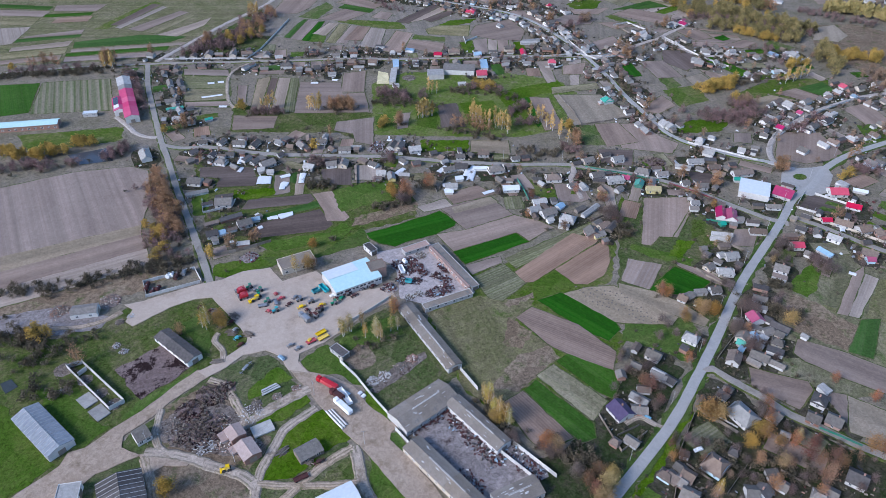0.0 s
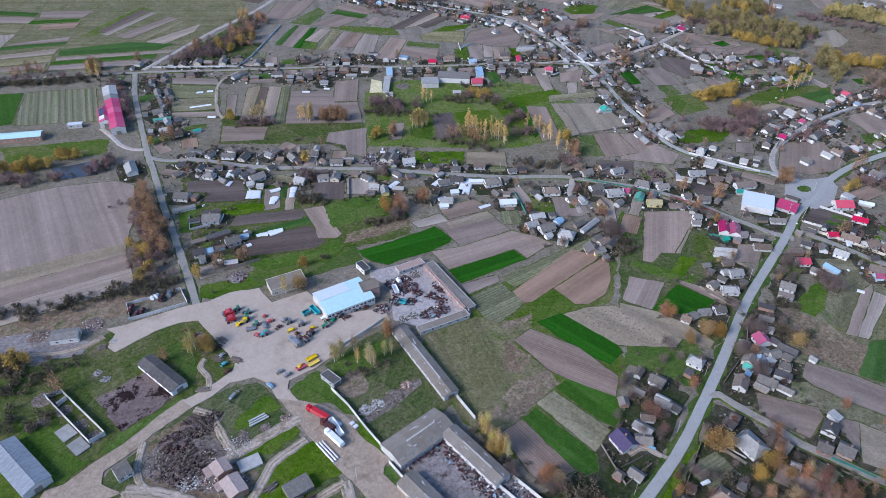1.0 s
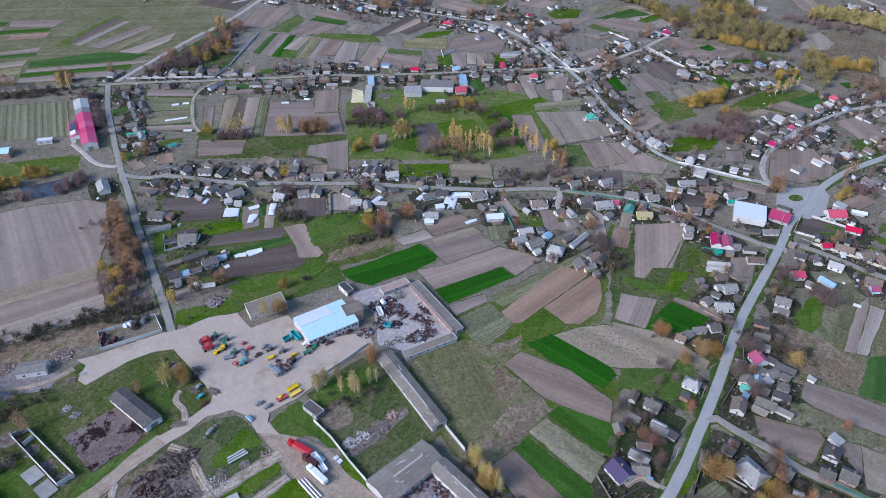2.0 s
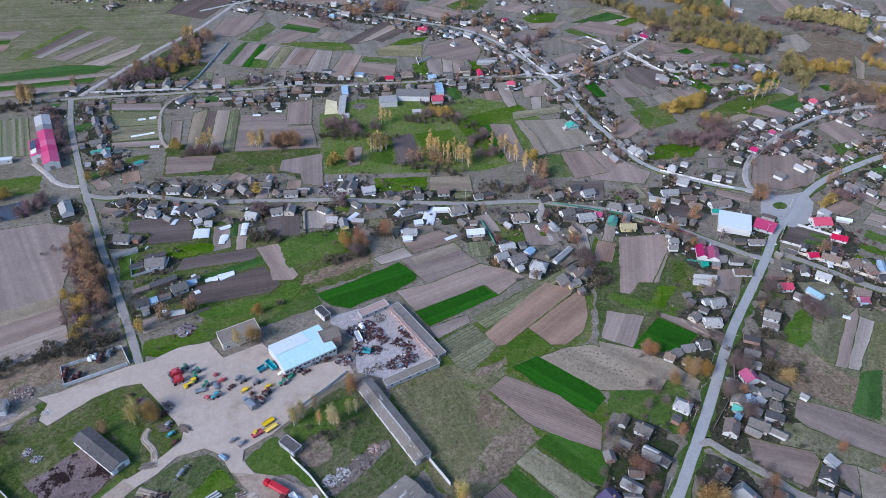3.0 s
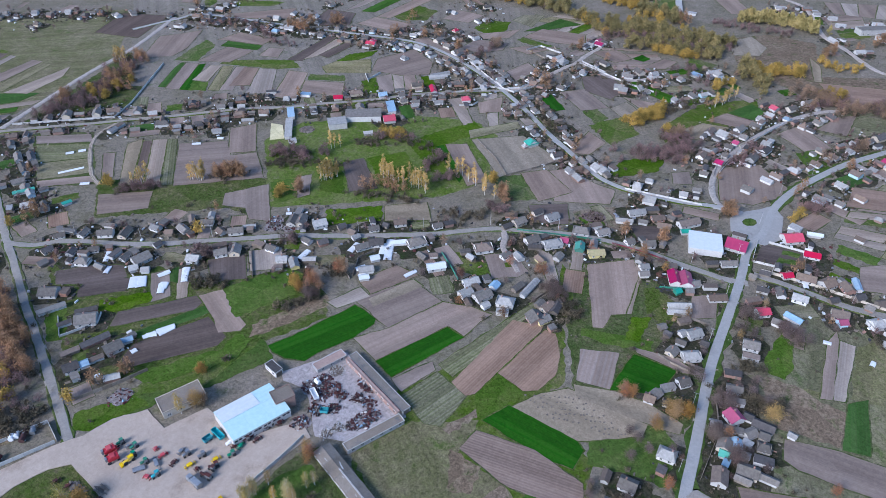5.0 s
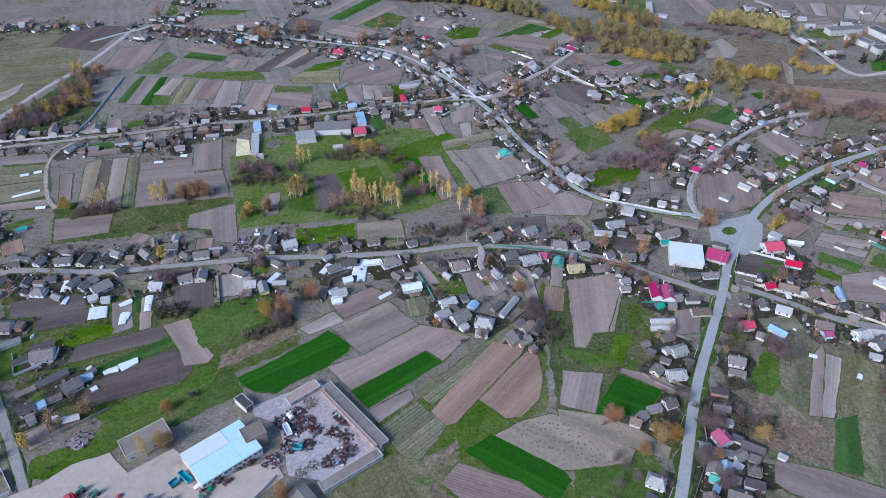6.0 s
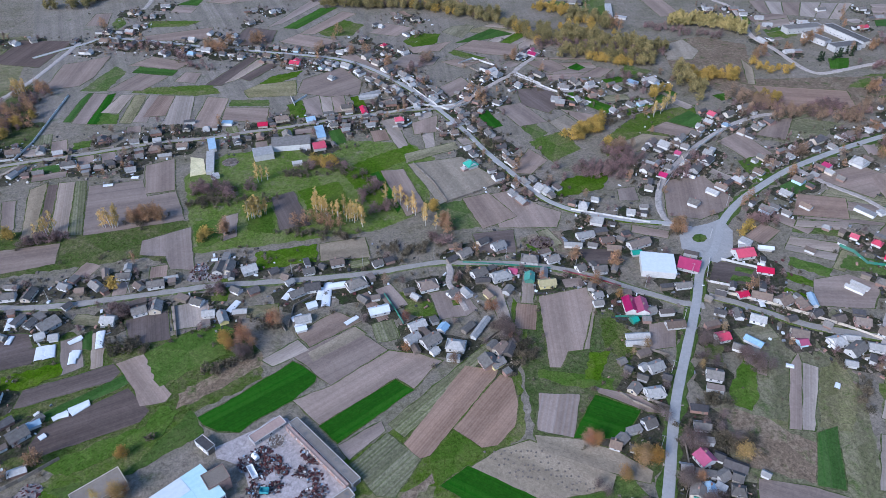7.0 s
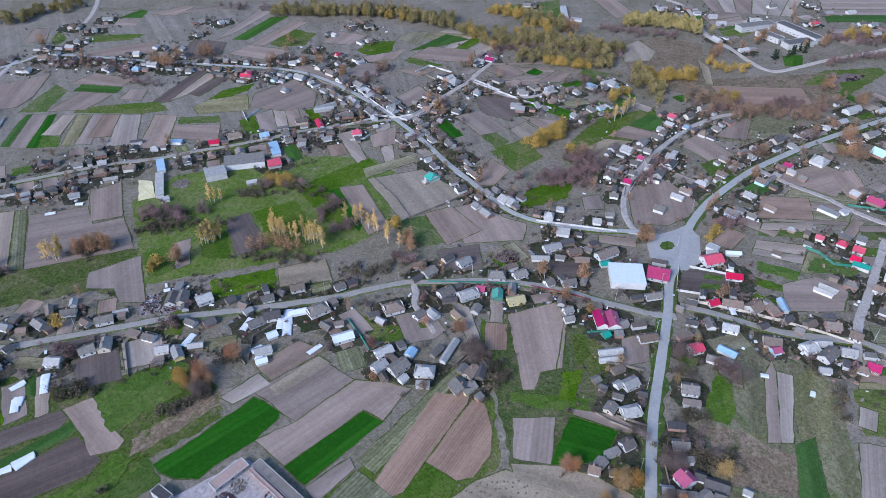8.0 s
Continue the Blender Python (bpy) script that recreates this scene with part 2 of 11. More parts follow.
M = {
    "ground": land("rough_village_ground", [(0.32, (0.092, 0.086, 0.050)), (0.44, (0.142, 0.124, 0.086)), (0.55, (0.182, 0.153, 0.120)), (0.68, (0.240, 0.200, 0.164))], big=0.03, vary=0, patch=(0.086, 0.094, 0.042), patchcut=(0.55, 0.70), speck=0.4, relief=0.4),
    "soil": land("dry_tilled_soil", [(0.3, (0.180, 0.132, 0.106)), (0.5, (0.234, 0.179, 0.145)), (0.7, (0.283, 0.222, 0.180))], rows=0.9, rowcol=(0.136, 0.099, 0.082), rowmix=0.38, speck=0.12, vary=0.16),
    "soildark": land("dark_moist_tilled_soil", [(0.3, (0.093, 0.068, 0.058)), (0.5, (0.121, 0.093, 0.079)), (0.7, (0.151, 0.118, 0.100))], rows=0.9, rowcol=(0.068, 0.050, 0.043), rowmix=0.55, speck=0.12, vary=0.16),
    "soilpale": land("pale_dry_soil", [(0.3, (0.234, 0.186, 0.150)), (0.5, (0.295, 0.239, 0.195)), (0.7, (0.351, 0.288, 0.237))], rows=1.1, rowcol=(0.173, 0.136, 0.104), rowmix=0.55, speck=0.12, vary=0.1),
    "soilred": land("reddish_tilled_soil", [(0.3, (0.191, 0.128, 0.093)), (0.5, (0.245, 0.171, 0.130)), (0.7, (0.294, 0.210, 0.164))], rows=1.3, rowcol=(0.147, 0.098, 0.071), rowmix=0.4, speck=0.12, wave=0.6, vary=0.1),
    "furrow": land("soil_with_pale_furrows", [(0.3, (0.181, 0.124, 0.092)), (0.5, (0.232, 0.165, 0.127)), (0.7, (0.279, 0.203, 0.161))], rows=2.2, rowcol=(0.292, 0.238, 0.201), rowmix=0.4, speck=0.12, wave=0.75, vary=0.1),
    "tan": land("dry_straw_stubble", [(0.3, (0.176, 0.139, 0.098)), (0.5, (0.230, 0.185, 0.133)), (0.7, (0.283, 0.234, 0.172))], rows=1.2, rowcol=(0.189, 0.155, 0.110), vary=0.08),
    "straw": land("old_stubble_with_weeds", [(0.32, (0.101, 0.104, 0.045)), (0.48, (0.193, 0.162, 0.099)), (0.66, (0.266, 0.225, 0.152))], rows=1.0, rowcol=(0.101, 0.104, 0.045), rowmix=0.5, vary=0.08, speck=0.32),
    "striped": land("weedy_ridged_garden", [(0.3, (0.060, 0.074, 0.026)), (0.5, (0.098, 0.104, 0.045)), (0.7, (0.15, 0.138, 0.075))], rows=1.7, rowcol=(0.19, 0.172, 0.115), rowmix=0.6, vary=0.08, speck=0.35, wave=0.6),
    "wheat": land("young_winter_wheat", [(0.3, (0.007, 0.050, 0.003)), (0.5, (0.012, 0.066, 0.003)), (0.7, (0.022, 0.084, 0.006))], rows=3.4, rowcol=(0.031, 0.088, 0.009), rowmix=0.5, vary=0, relief=0.3, speck=0.18, wave=0.25),
    "wheat2": land("thin_green_crop", [(0.3, (0.019, 0.061, 0.007)), (0.5, (0.031, 0.081, 0.010)), (0.7, (0.054, 0.101, 0.020))], rows=1.5, rowcol=(0.061, 0.090, 0.027), rowmix=0.4, vary=0.1, relief=0.25, speck=0.25, wave=0.22),
    "lawn": land("spring_grass", [(0.32, (0.030, 0.062, 0.007)), (0.46, (0.050, 0.090, 0.011)), (0.57, (0.080, 0.108, 0.022)), (0.70, (0.140, 0.132, 0.056))], vary=0.12, relief=0.3, speck=0.42),
    "meadow": land("patchy_spring_meadow", [(0.33, (0.034, 0.068, 0.008)), (0.45, (0.060, 0.092, 0.017)), (0.55, (0.098, 0.108, 0.038)), (0.68, (0.165, 0.146, 0.078))], big=0.035, vary=0.08, patch=(0.150, 0.131, 0.075), patchcut=(0.55, 0.68), relief=0.4, speck=0.45),
    # orchard grass and litter, with tree shade mixed into the dark colours
    "orchard": land("orchard_grass_painted_shade", [(0.33, (0.015, 0.026, 0.007)), (0.46, (0.028, 0.042, 0.011)), (0.56, (0.055, 0.050, 0.028)), (0.7, (0.10, 0.08, 0.056))], big=0.06, vary=0.1, patch=(0.060, 0.048, 0.036), patchcut=(0.54, 0.66), relief=0.4, speck=0.5),
    # trodden earth and weeds, darkened further to stand for shadow about the houses
    "farmyard": land("trodden_farmyard_painted_shadow", [(0.32, (0.015, 0.018, 0.009)), (0.45, (0.034, 0.035, 0.019)), (0.56, (0.066, 0.057, 0.042)), (0.7, (0.125, 0.105, 0.084))], big=0.06, vary=0, patch=(0.026, 0.042, 0.012), patchcut=(0.52, 0.64), relief=0.4, speck=0.5),
    "brush": land("brown_weedy_waste", [(0.3, (0.085, 0.065, 0.045)), (0.5, (0.16, 0.12, 0.085)), (0.7, (0.25, 0.205, 0.15))], big=0.05, vary=0.1, patch=(0.065, 0.08, 0.028), patchcut=(0.52, 0.66), relief=0.4, speck=0.45),
    "vines": land("vine_rows_on_grass", [(0.3, (0.045, 0.08, 0.02)), (0.5, (0.075, 0.10, 0.035)), (0.7, (0.12, 0.12, 0.06))], rows=5.0, rowcol=(0.21, 0.18, 0.13), rowmix=0.7, vary=0, speck=0.3, wave=0.8),
    "concrete": land("worn_concrete_yard", [(0.3, (0.314, 0.251, 0.200)), (0.5, (0.375, 0.304, 0.244)), (0.7, (0.423, 0.346, 0.280))], big=0.025, vary=0, patch=(0.271, 0.213, 0.164), patchcut=(0.52, 0.7), relief=0.03, speck=0.1),
    "sandy": land("trodden_sandy_ground", [(0.3, (0.22, 0.172, 0.128)), (0.5, (0.31, 0.25, 0.19)), (0.7, (0.41, 0.34, 0.27))], big=0.05, vary=0, patch=(0.14, 0.11, 0.065), patchcut=(0.5, 0.62), relief=0.15, speck=0.4),
    "yardmud": land("dark_churned_yard", [(0.3, (0.105, 0.085, 0.078)), (0.5, (0.205, 0.178, 0.168)), (0.7, (0.31, 0.275, 0.26))], big=0.05, vary=0.05, patch=(0.07, 0.052, 0.047), patchcut=(0.54, 0.66), relief=0.3, speck=0.35),
    "courtyard": land("pale_dusty_court", [(0.3, (0.23, 0.195, 0.185)), (0.5, (0.33, 0.29, 0.275)), (0.7, (0.42, 0.375, 0.355))], big=0.05, vary=0, patch=(0.13, 0.105, 0.10), patchcut=(0.58, 0.68), relief=0.15, speck=0.25),
    "darkmud": land("dark_manure_yard", [(0.3, (0.085, 0.058, 0.052)), (0.5, (0.155, 0.115, 0.105)), (0.7, (0.21, 0.165, 0.15))], big=0.035, vary=0, patch=(0.022, 0.013, 0.013), patchcut=(0.50, 0.56), relief=0.3, speck=0.35),
    "rubble": land("broken_rubble_and_weeds", [(0.3, (0.06, 0.055, 0.04)), (0.5, (0.16, 0.13, 0.11)), (0.7, (0.31, 0.27, 0.25))], big=0.12, fine=2.4, vary=0, patch=(0.06, 0.042, 0.034), patchcut=(0.52, 0.6), relief=0.6, speck=0.5),
    "wetmud": skin("still_pond_water", (0.04, 0.045, 0.055), (0.06, 0.065, 0.075), rough=0.12, stainmix=0.1, vary=0, spec=0.5),
    "pond": skin("dark_pond_water", (0.03, 0.033, 0.03), (0.045, 0.05, 0.045), rough=0.12, stainmix=0.1, vary=0, spec=0.5),
    "hay": land("heaped_pale_straw", [(0.3, (0.45, 0.39, 0.21)), (0.5, (0.56, 0.49, 0.29)), (0.7, (0.64, 0.57, 0.36))], fine=2.0, vary=0, relief=0.4),
    "asphalt": land("worn_grey_asphalt", [(0.3, (0.261, 0.250, 0.237)), (0.5, (0.303, 0.291, 0.273)), (0.7, (0.341, 0.326, 0.307))], big=0.05, vary=0.04, patch=(0.223, 0.207, 0.189), patchcut=(0.56, 0.7), relief=0.02, speck=0.1),
    "plaza": land("dusty_grey_asphalt_square", [(0.3, (0.254, 0.244, 0.231)), (0.5, (0.295, 0.283, 0.266)), (0.7, (0.331, 0.317, 0.299))], big=0.05, vary=0.04, patch=(0.217, 0.202, 0.184), patchcut=(0.56, 0.7), relief=0.02, speck=0.1),
    "gravel": land("dusty_gravel", [(0.3, (0.273, 0.235, 0.204)), (0.5, (0.336, 0.292, 0.254)), (0.7, (0.389, 0.340, 0.301))], big=0.08, vary=0.05, patch=(0.194, 0.170, 0.126), patchcut=(0.55, 0.68), relief=0.06, speck=0.25),
    "dirt": land("rutted_dirt_track", [(0.3, (0.261, 0.203, 0.153)), (0.5, (0.347, 0.276, 0.214)), (0.7, (0.418, 0.341, 0.270))], big=0.06, vary=0.05, patch=(0.199, 0.149, 0.104), patchcut=(0.5, 0.62), relief=0.1, speck=0.3),
    "weeds": land("weedy_green_and_brown_ground", [(0.33, (0.028, 0.048, 0.010)), (0.45, (0.052, 0.074, 0.018)), (0.55, (0.094, 0.095, 0.040)), (0.68, (0.165, 0.140, 0.090))], big=0.045, vary=0.06, patch=(0.120, 0.101, 0.066), patchcut=(0.54, 0.67), relief=0.5, speck=0.5),
    "drygrass": land("dull_dry_grassland", [(0.33, (0.074, 0.082, 0.030)), (0.45, (0.118, 0.114, 0.055)), (0.56, (0.165, 0.143, 0.087)), (0.68, (0.222, 0.188, 0.124))], rows=2.6, rowcol=(0.10, 0.092, 0.05), rowmix=0.3, big=0.03, vary=0.06, patch=(0.072, 0.094, 0.028), patchcut=(0.53, 0.66), relief=0.4, speck=0.42),
    "packed": land("packed_dusty_earth", [(0.3, (0.227, 0.171, 0.126)), (0.5, (0.299, 0.233, 0.177)), (0.7, (0.359, 0.286, 0.221))], big=0.05, vary=0, patch=(0.204, 0.153, 0.107), patchcut=(0.5, 0.66), relief=0.08, speck=0.2),
    "dusty": land("dust_covered_old_asphalt", [(0.3, (0.225, 0.200, 0.172)), (0.5, (0.265, 0.236, 0.204)), (0.7, (0.301, 0.267, 0.232))], big=0.06, vary=0.04, patch=(0.186, 0.163, 0.133), patchcut=(0.54, 0.68), relief=0.02, speck=0.14),
    "green": land("fresh_meadow_grass", [(0.32, (0.046, 0.086, 0.010)), (0.45, (0.078, 0.116, 0.018)), (0.56, (0.120, 0.134, 0.045)), (0.68, (0.185, 0.168, 0.088))], big=0.045, vary=0, patch=(0.160, 0.145, 0.085), patchcut=(0.53, 0.66), relief=0.3, speck=0.42),
    "fallow": land("worked_fallow_soil_with_weeds", [(0.32, (0.118, 0.106, 0.072)), (0.44, (0.165, 0.140, 0.108)), (0.56, (0.205, 0.170, 0.140)), (0.68, (0.255, 0.212, 0.178))], rows=2.2, rowcol=(0.14, 0.128, 0.085), rowmix=0.45, big=0.025, vary=0.05, patch=(0.092, 0.104, 0.046), patchcut=(0.56, 0.68), relief=0.3, speck=0.3),
    "crown": land("weedy_track_crown", [(0.3, (0.16, 0.136, 0.09)), (0.5, (0.235, 0.190, 0.142)), (0.7, (0.305, 0.25, 0.195))], big=0.09, vary=0.05, patch=(0.115, 0.115, 0.052), patchcut=(0.54, 0.64), relief=0.2, speck=0.35),
}
ROOF = {
    "g": skin("grey_asbestos_slate", (0.098, 0.086, 0.074), (0.182, 0.164, 0.145), 0.9, vary=0.4, stain=(0.10, 0.085, 0.07), stainmix=0.5),
    "d": skin("dark_weathered_slate", (0.052, 0.046, 0.044), (0.102, 0.093, 0.088), 0.85, vary=0.25, stain=(0.06, 0.05, 0.045)),
    "w": skin("pale_weathered_sheet_roof", (0.195, 0.186, 0.172), (0.33, 0.318, 0.298), 0.7, vary=0.35, stain=(0.25, 0.22, 0.2), stainmix=0.5),
    "white": skin("white_sheet_roof", (0.48, 0.51, 0.525), (0.57, 0.59, 0.60), 0.5, vary=0.0, stainmix=0.08),
    "r": skin("red_painted_metal_roof", (0.36, 0.025, 0.055), (0.46, 0.04, 0.08), 0.5, vary=0.12, stainmix=0.18, spec=0.4),
    "m": skin("maroon_painted_metal_roof", (0.26, 0.025, 0.08), (0.34, 0.04, 0.105), 0.5, vary=0.2, stainmix=0.18, spec=0.4),
    "t": skin("green_painted_metal_roof", (0.035, 0.22, 0.16), (0.06, 0.30, 0.22), 0.55, vary=0.2, stainmix=0.2),
    "b": skin("blue_metal_roof", (0.17, 0.25, 0.33), (0.27, 0.37, 0.44), 0.55, vary=0.25, stainmix=0.2),
    "blue": skin("pale_blue_metal_roof", (0.36, 0.52, 0.52), (0.46, 0.61, 0.60), 0.5, vary=0.0, stainmix=0.1),
    "n": skin("brown_old_tile_roof", (0.115, 0.085, 0.067), (0.19, 0.145, 0.115), 0.9, vary=0.3, stain=(0.08, 0.065, 0.055), stainmix=0.5),
    "p": skin("purple_metal_roof", (0.040, 0.026, 0.066), (0.065, 0.045, 0.10), 0.55, vary=0.1, stainmix=0.15),
    "yel": skin("ochre_grey_roof", (0.27, 0.23, 0.12), (0.36, 0.31, 0.17), 0.8, vary=0.1),
}
WALL = {
    "white": skin("whitewashed_plaster", (0.42, 0.405, 0.385), (0.56, 0.545, 0.52), 0.9, vary=0.25, stain=(0.35, 0.3, 0.25), stainmix=0.35),
    "grey": skin("grey_render", (0.33, 0.32, 0.31), (0.45, 0.44, 0.42), 0.9, vary=0.2),
    "brick": skin("red_brown_brickwork", (0.22, 0.13, 0.10), (0.31, 0.19, 0.15), 0.9, vary=0.2),
    "yellow": skin("yellow_plaster", (0.5, 0.43, 0.2), (0.6, 0.52, 0.27), 0.9, vary=0.1),
    "sand": skin("sand_brickwork", (0.42, 0.36, 0.28), (0.52, 0.46, 0.38), 0.9, vary=0.15),
    "blue": skin("pale_blue_plaster", (0.38, 0.5, 0.58), (0.48, 0.6, 0.66), 0.9, vary=0.1),
    "wood": skin("weathered_boards", (0.14, 0.115, 0.09), (0.22, 0.185, 0.15), 0.9, vary=0.3),
    "green": skin("green_painted_boards", (0.035, 0.14, 0.10), (0.06, 0.20, 0.14), 0.8, vary=0.15),
}
GLASS, _n, _l, _b = graph("dark_window_glass", 0.08)
_b.inputs["Base Color"].default_value = (0.03, 0.035, 0.045, 1)
_b.inputs["Specular IOR Level"].default_value = 0.6
FRAME = skin("white_window_trim", (0.66, 0.66, 0.65), (0.76, 0.76, 0.75), 0.6, vary=0.05)
BRICK = WALL["brick"]
FILM = skin("white_garden_film", (0.54, 0.555, 0.56), (0.64, 0.645, 0.645), 0.5, scale=0.4, vary=0.08, stainmix=0.2, stain=(0.4, 0.37, 0.33))
PRECAST = skin("grey_white_precast_panel", (0.40, 0.385, 0.365), (0.53, 0.515, 0.49), 0.9, vary=0.18, stainmix=0.5)
RUST = skin("rusty_steel", (0.045, 0.018, 0.018), (0.095, 0.036, 0.033), 0.9, vary=0.25)
STEEL = skin("dull_grey_steel", (0.22, 0.225, 0.235), (0.32, 0.325, 0.335), 0.55, 0.6, vary=0.2)

# ---- building kit ----
from mathutils.geometry import delaunay_2d_cdt

def mesh_of(name, bm, mats):
    me = bpy.data.meshes.new(name)
    bm.to_mesh(me)
    bm.free()
    for m in (mats if isinstance(mats, (list, tuple)) else [mats]):
        me.materials.append(m)
    return me


def part(name, bm, material, parent, label="", at=None):
    """Link a bmesh (or a ready mesh) as one mesh object under a thing or a part."""
    me = bm if isinstance(bm, bpy.types.Mesh) else mesh_of(name, bm, material)
    ob = new(name, me)
    ob.parent = parent
    if at is not None:
        ob.matrix_basis = at
    if label:
        ob["label"] = label
    return ob


def empty(name, m, label, category, group="", kind=""):
    ob = new(name)
    ob.empty_display_size = 0.5
    ob.matrix_basis = m
    return tagged(ob, label, category, group, kind)


def box(bm, x0, y0, z0, x1, y1, z1, bevel=0.0, m=None):
    vs = [bm.verts.new((x, y, z)) for z in (z0, z1) for x, y in ((x0, y0), (x1, y0), (x1, y1), (x0, y1))]
    fs = [bm.faces.new([vs[i] for i in f]) for f in ((3, 2, 1, 0), (4, 5, 6, 7), (0, 1, 5, 4), (1, 2, 6, 5), (2, 3, 7, 6), (3, 0, 4, 7))]
    if bevel:
        es = {e for f in fs for e in f.edges}
        r = bmesh.ops.bevel(bm, geom=list(es), offset=bevel, segments=1, affect="EDGES", profile=0.5)
        vs = list({v for f in r["faces"] for v in f.verts} | {v for v in vs if v.is_valid})
    if m is not None:
        bmesh.ops.transform(bm, matrix=m, verts=[v for v in vs if v.is_valid])
    return vs


def bmbox(*a, **k):
    bm = bmesh.new()
    box(bm, *a, **k)
    return bm


def tube(bm, p, q, r0, r1, n=6):
    p, q = Vector(p), Vector(q)
    d = (q - p).normalized()
    u = d.orthogonal().normalized()
    w = d.cross(u)
    rings = [[bm.verts.new(c + r * (math.cos(a) * u + math.sin(a) * w)) for a in [2 * math.pi * i / n for i in range(n)]] for c, r in ((p, r0), (q, r1))]
    for i in range(n):
        bm.faces.new((rings[0][i], rings[0][(i + 1) % n], rings[1][(i + 1) % n], rings[1][i]))
    bm.faces.new(rings[1])
    bm.faces.new(rings[0][::-1])


solid, tilled, ways, homes = [], [], [], []  # what is built upon, for keeping clear of it


def outline(points, step, wobble, seed):
    """The plot's edge, broken into short lengths and made a little uneven."""
    r = random.Random(seed)
    out = []
    for i, a in enumerate(points):
        b = points[(i + 1) % len(points)]
        d = math.dist(a, b)
        k = max(1, int(d / step))
        nx, ny = -(b[1] - a[1]) / max(d, 1e-6), (b[0] - a[0]) / max(d, 1e-6)
        for j in range(k):
            o = 0 if j == 0 else r.uniform(-wobble, wobble)
            t = j / k
            out.append((a[0] + (b[0] - a[0]) * t + nx * o, a[1] + (b[1] - a[1]) * t + ny * o))
    return out


SHEET = {"wheat": ("wheat_field", "dark green young winter wheat with drill rows"), "wheat2": ("crop_strip", "thin green spring crop on a garden strip"),
         "soil": ("field", "grey-brown freshly tilled soil plot"), "soildark": ("field", "dark moist tilled soil plot"), "darkmud": ("muddy_yard", "black-brown manure yard with churned ground"),
         "furrow": ("field", "tilled plot with pale furrows"), "plaza": ("road_square", "dusty grey asphalt square round a small roundabout"),
         "courtyard": ("court_ground", "pale dusty pinkish court ground with dark stains"),
         "soilpale": ("field", "pale dry tilled soil plot"), "soilred": ("field", "reddish brown tilled soil plot"),
         "tan": ("stubble_strip", "pale tan strip of dry stubble"), "straw": ("stubble_field", "old straw-coloured stubble with weeds"), "striped": ("garden_strip", "weedy garden strip with pale ridges"),
         "orchard": ("orchard_ground", "grass and leaf litter under fruit trees, dark with painted shade"),
         "lawn": ("grass", "fresh green spring grass"), "meadow": ("meadow", "patchy green and dry brown meadow"), "brush": ("wasteland", "brown weedy waste ground"),
         "fallow": ("fallow_land", "worked grey-brown fallow with weeds"), "green": ("meadow", "fresh green meadow with dry tufts"), "weeds": ("weedy_ground", "weedy green and brown ground"), "drygrass": ("dry_grassland", "dull brownish dry grassland"), "packed": ("packed_earth", "packed pale dusty earth"),
         "vines": ("vineyard_ground", "grassy ground with pale vine rows"), "concrete": ("concrete_yard", "worn pale concrete yard with dusty stains"), "sandy": ("sandy_ground", "trodden pale sandy ground"),
         "yardmud": ("muddy_yard", "dark churned yard ground with pale patches"), "rubble": ("rubble_ground", "broken rubble and weeds"), "wetmud": ("pond", "still grey pond water"),
         "pond": ("pond", "small dark pond"), "hay": ("straw_heap", "heaped pale yellow straw")}
LEVEL = {"plaza": 0.40, "concrete": 0.362, "packed": 0.354, "sandy": 0.35, "hay": 0.5}
WILD = ("fallow", "meadow", "green", "weeds", "drygrass", "brush", "orchard")
layers = [0, 0]
count = [0]


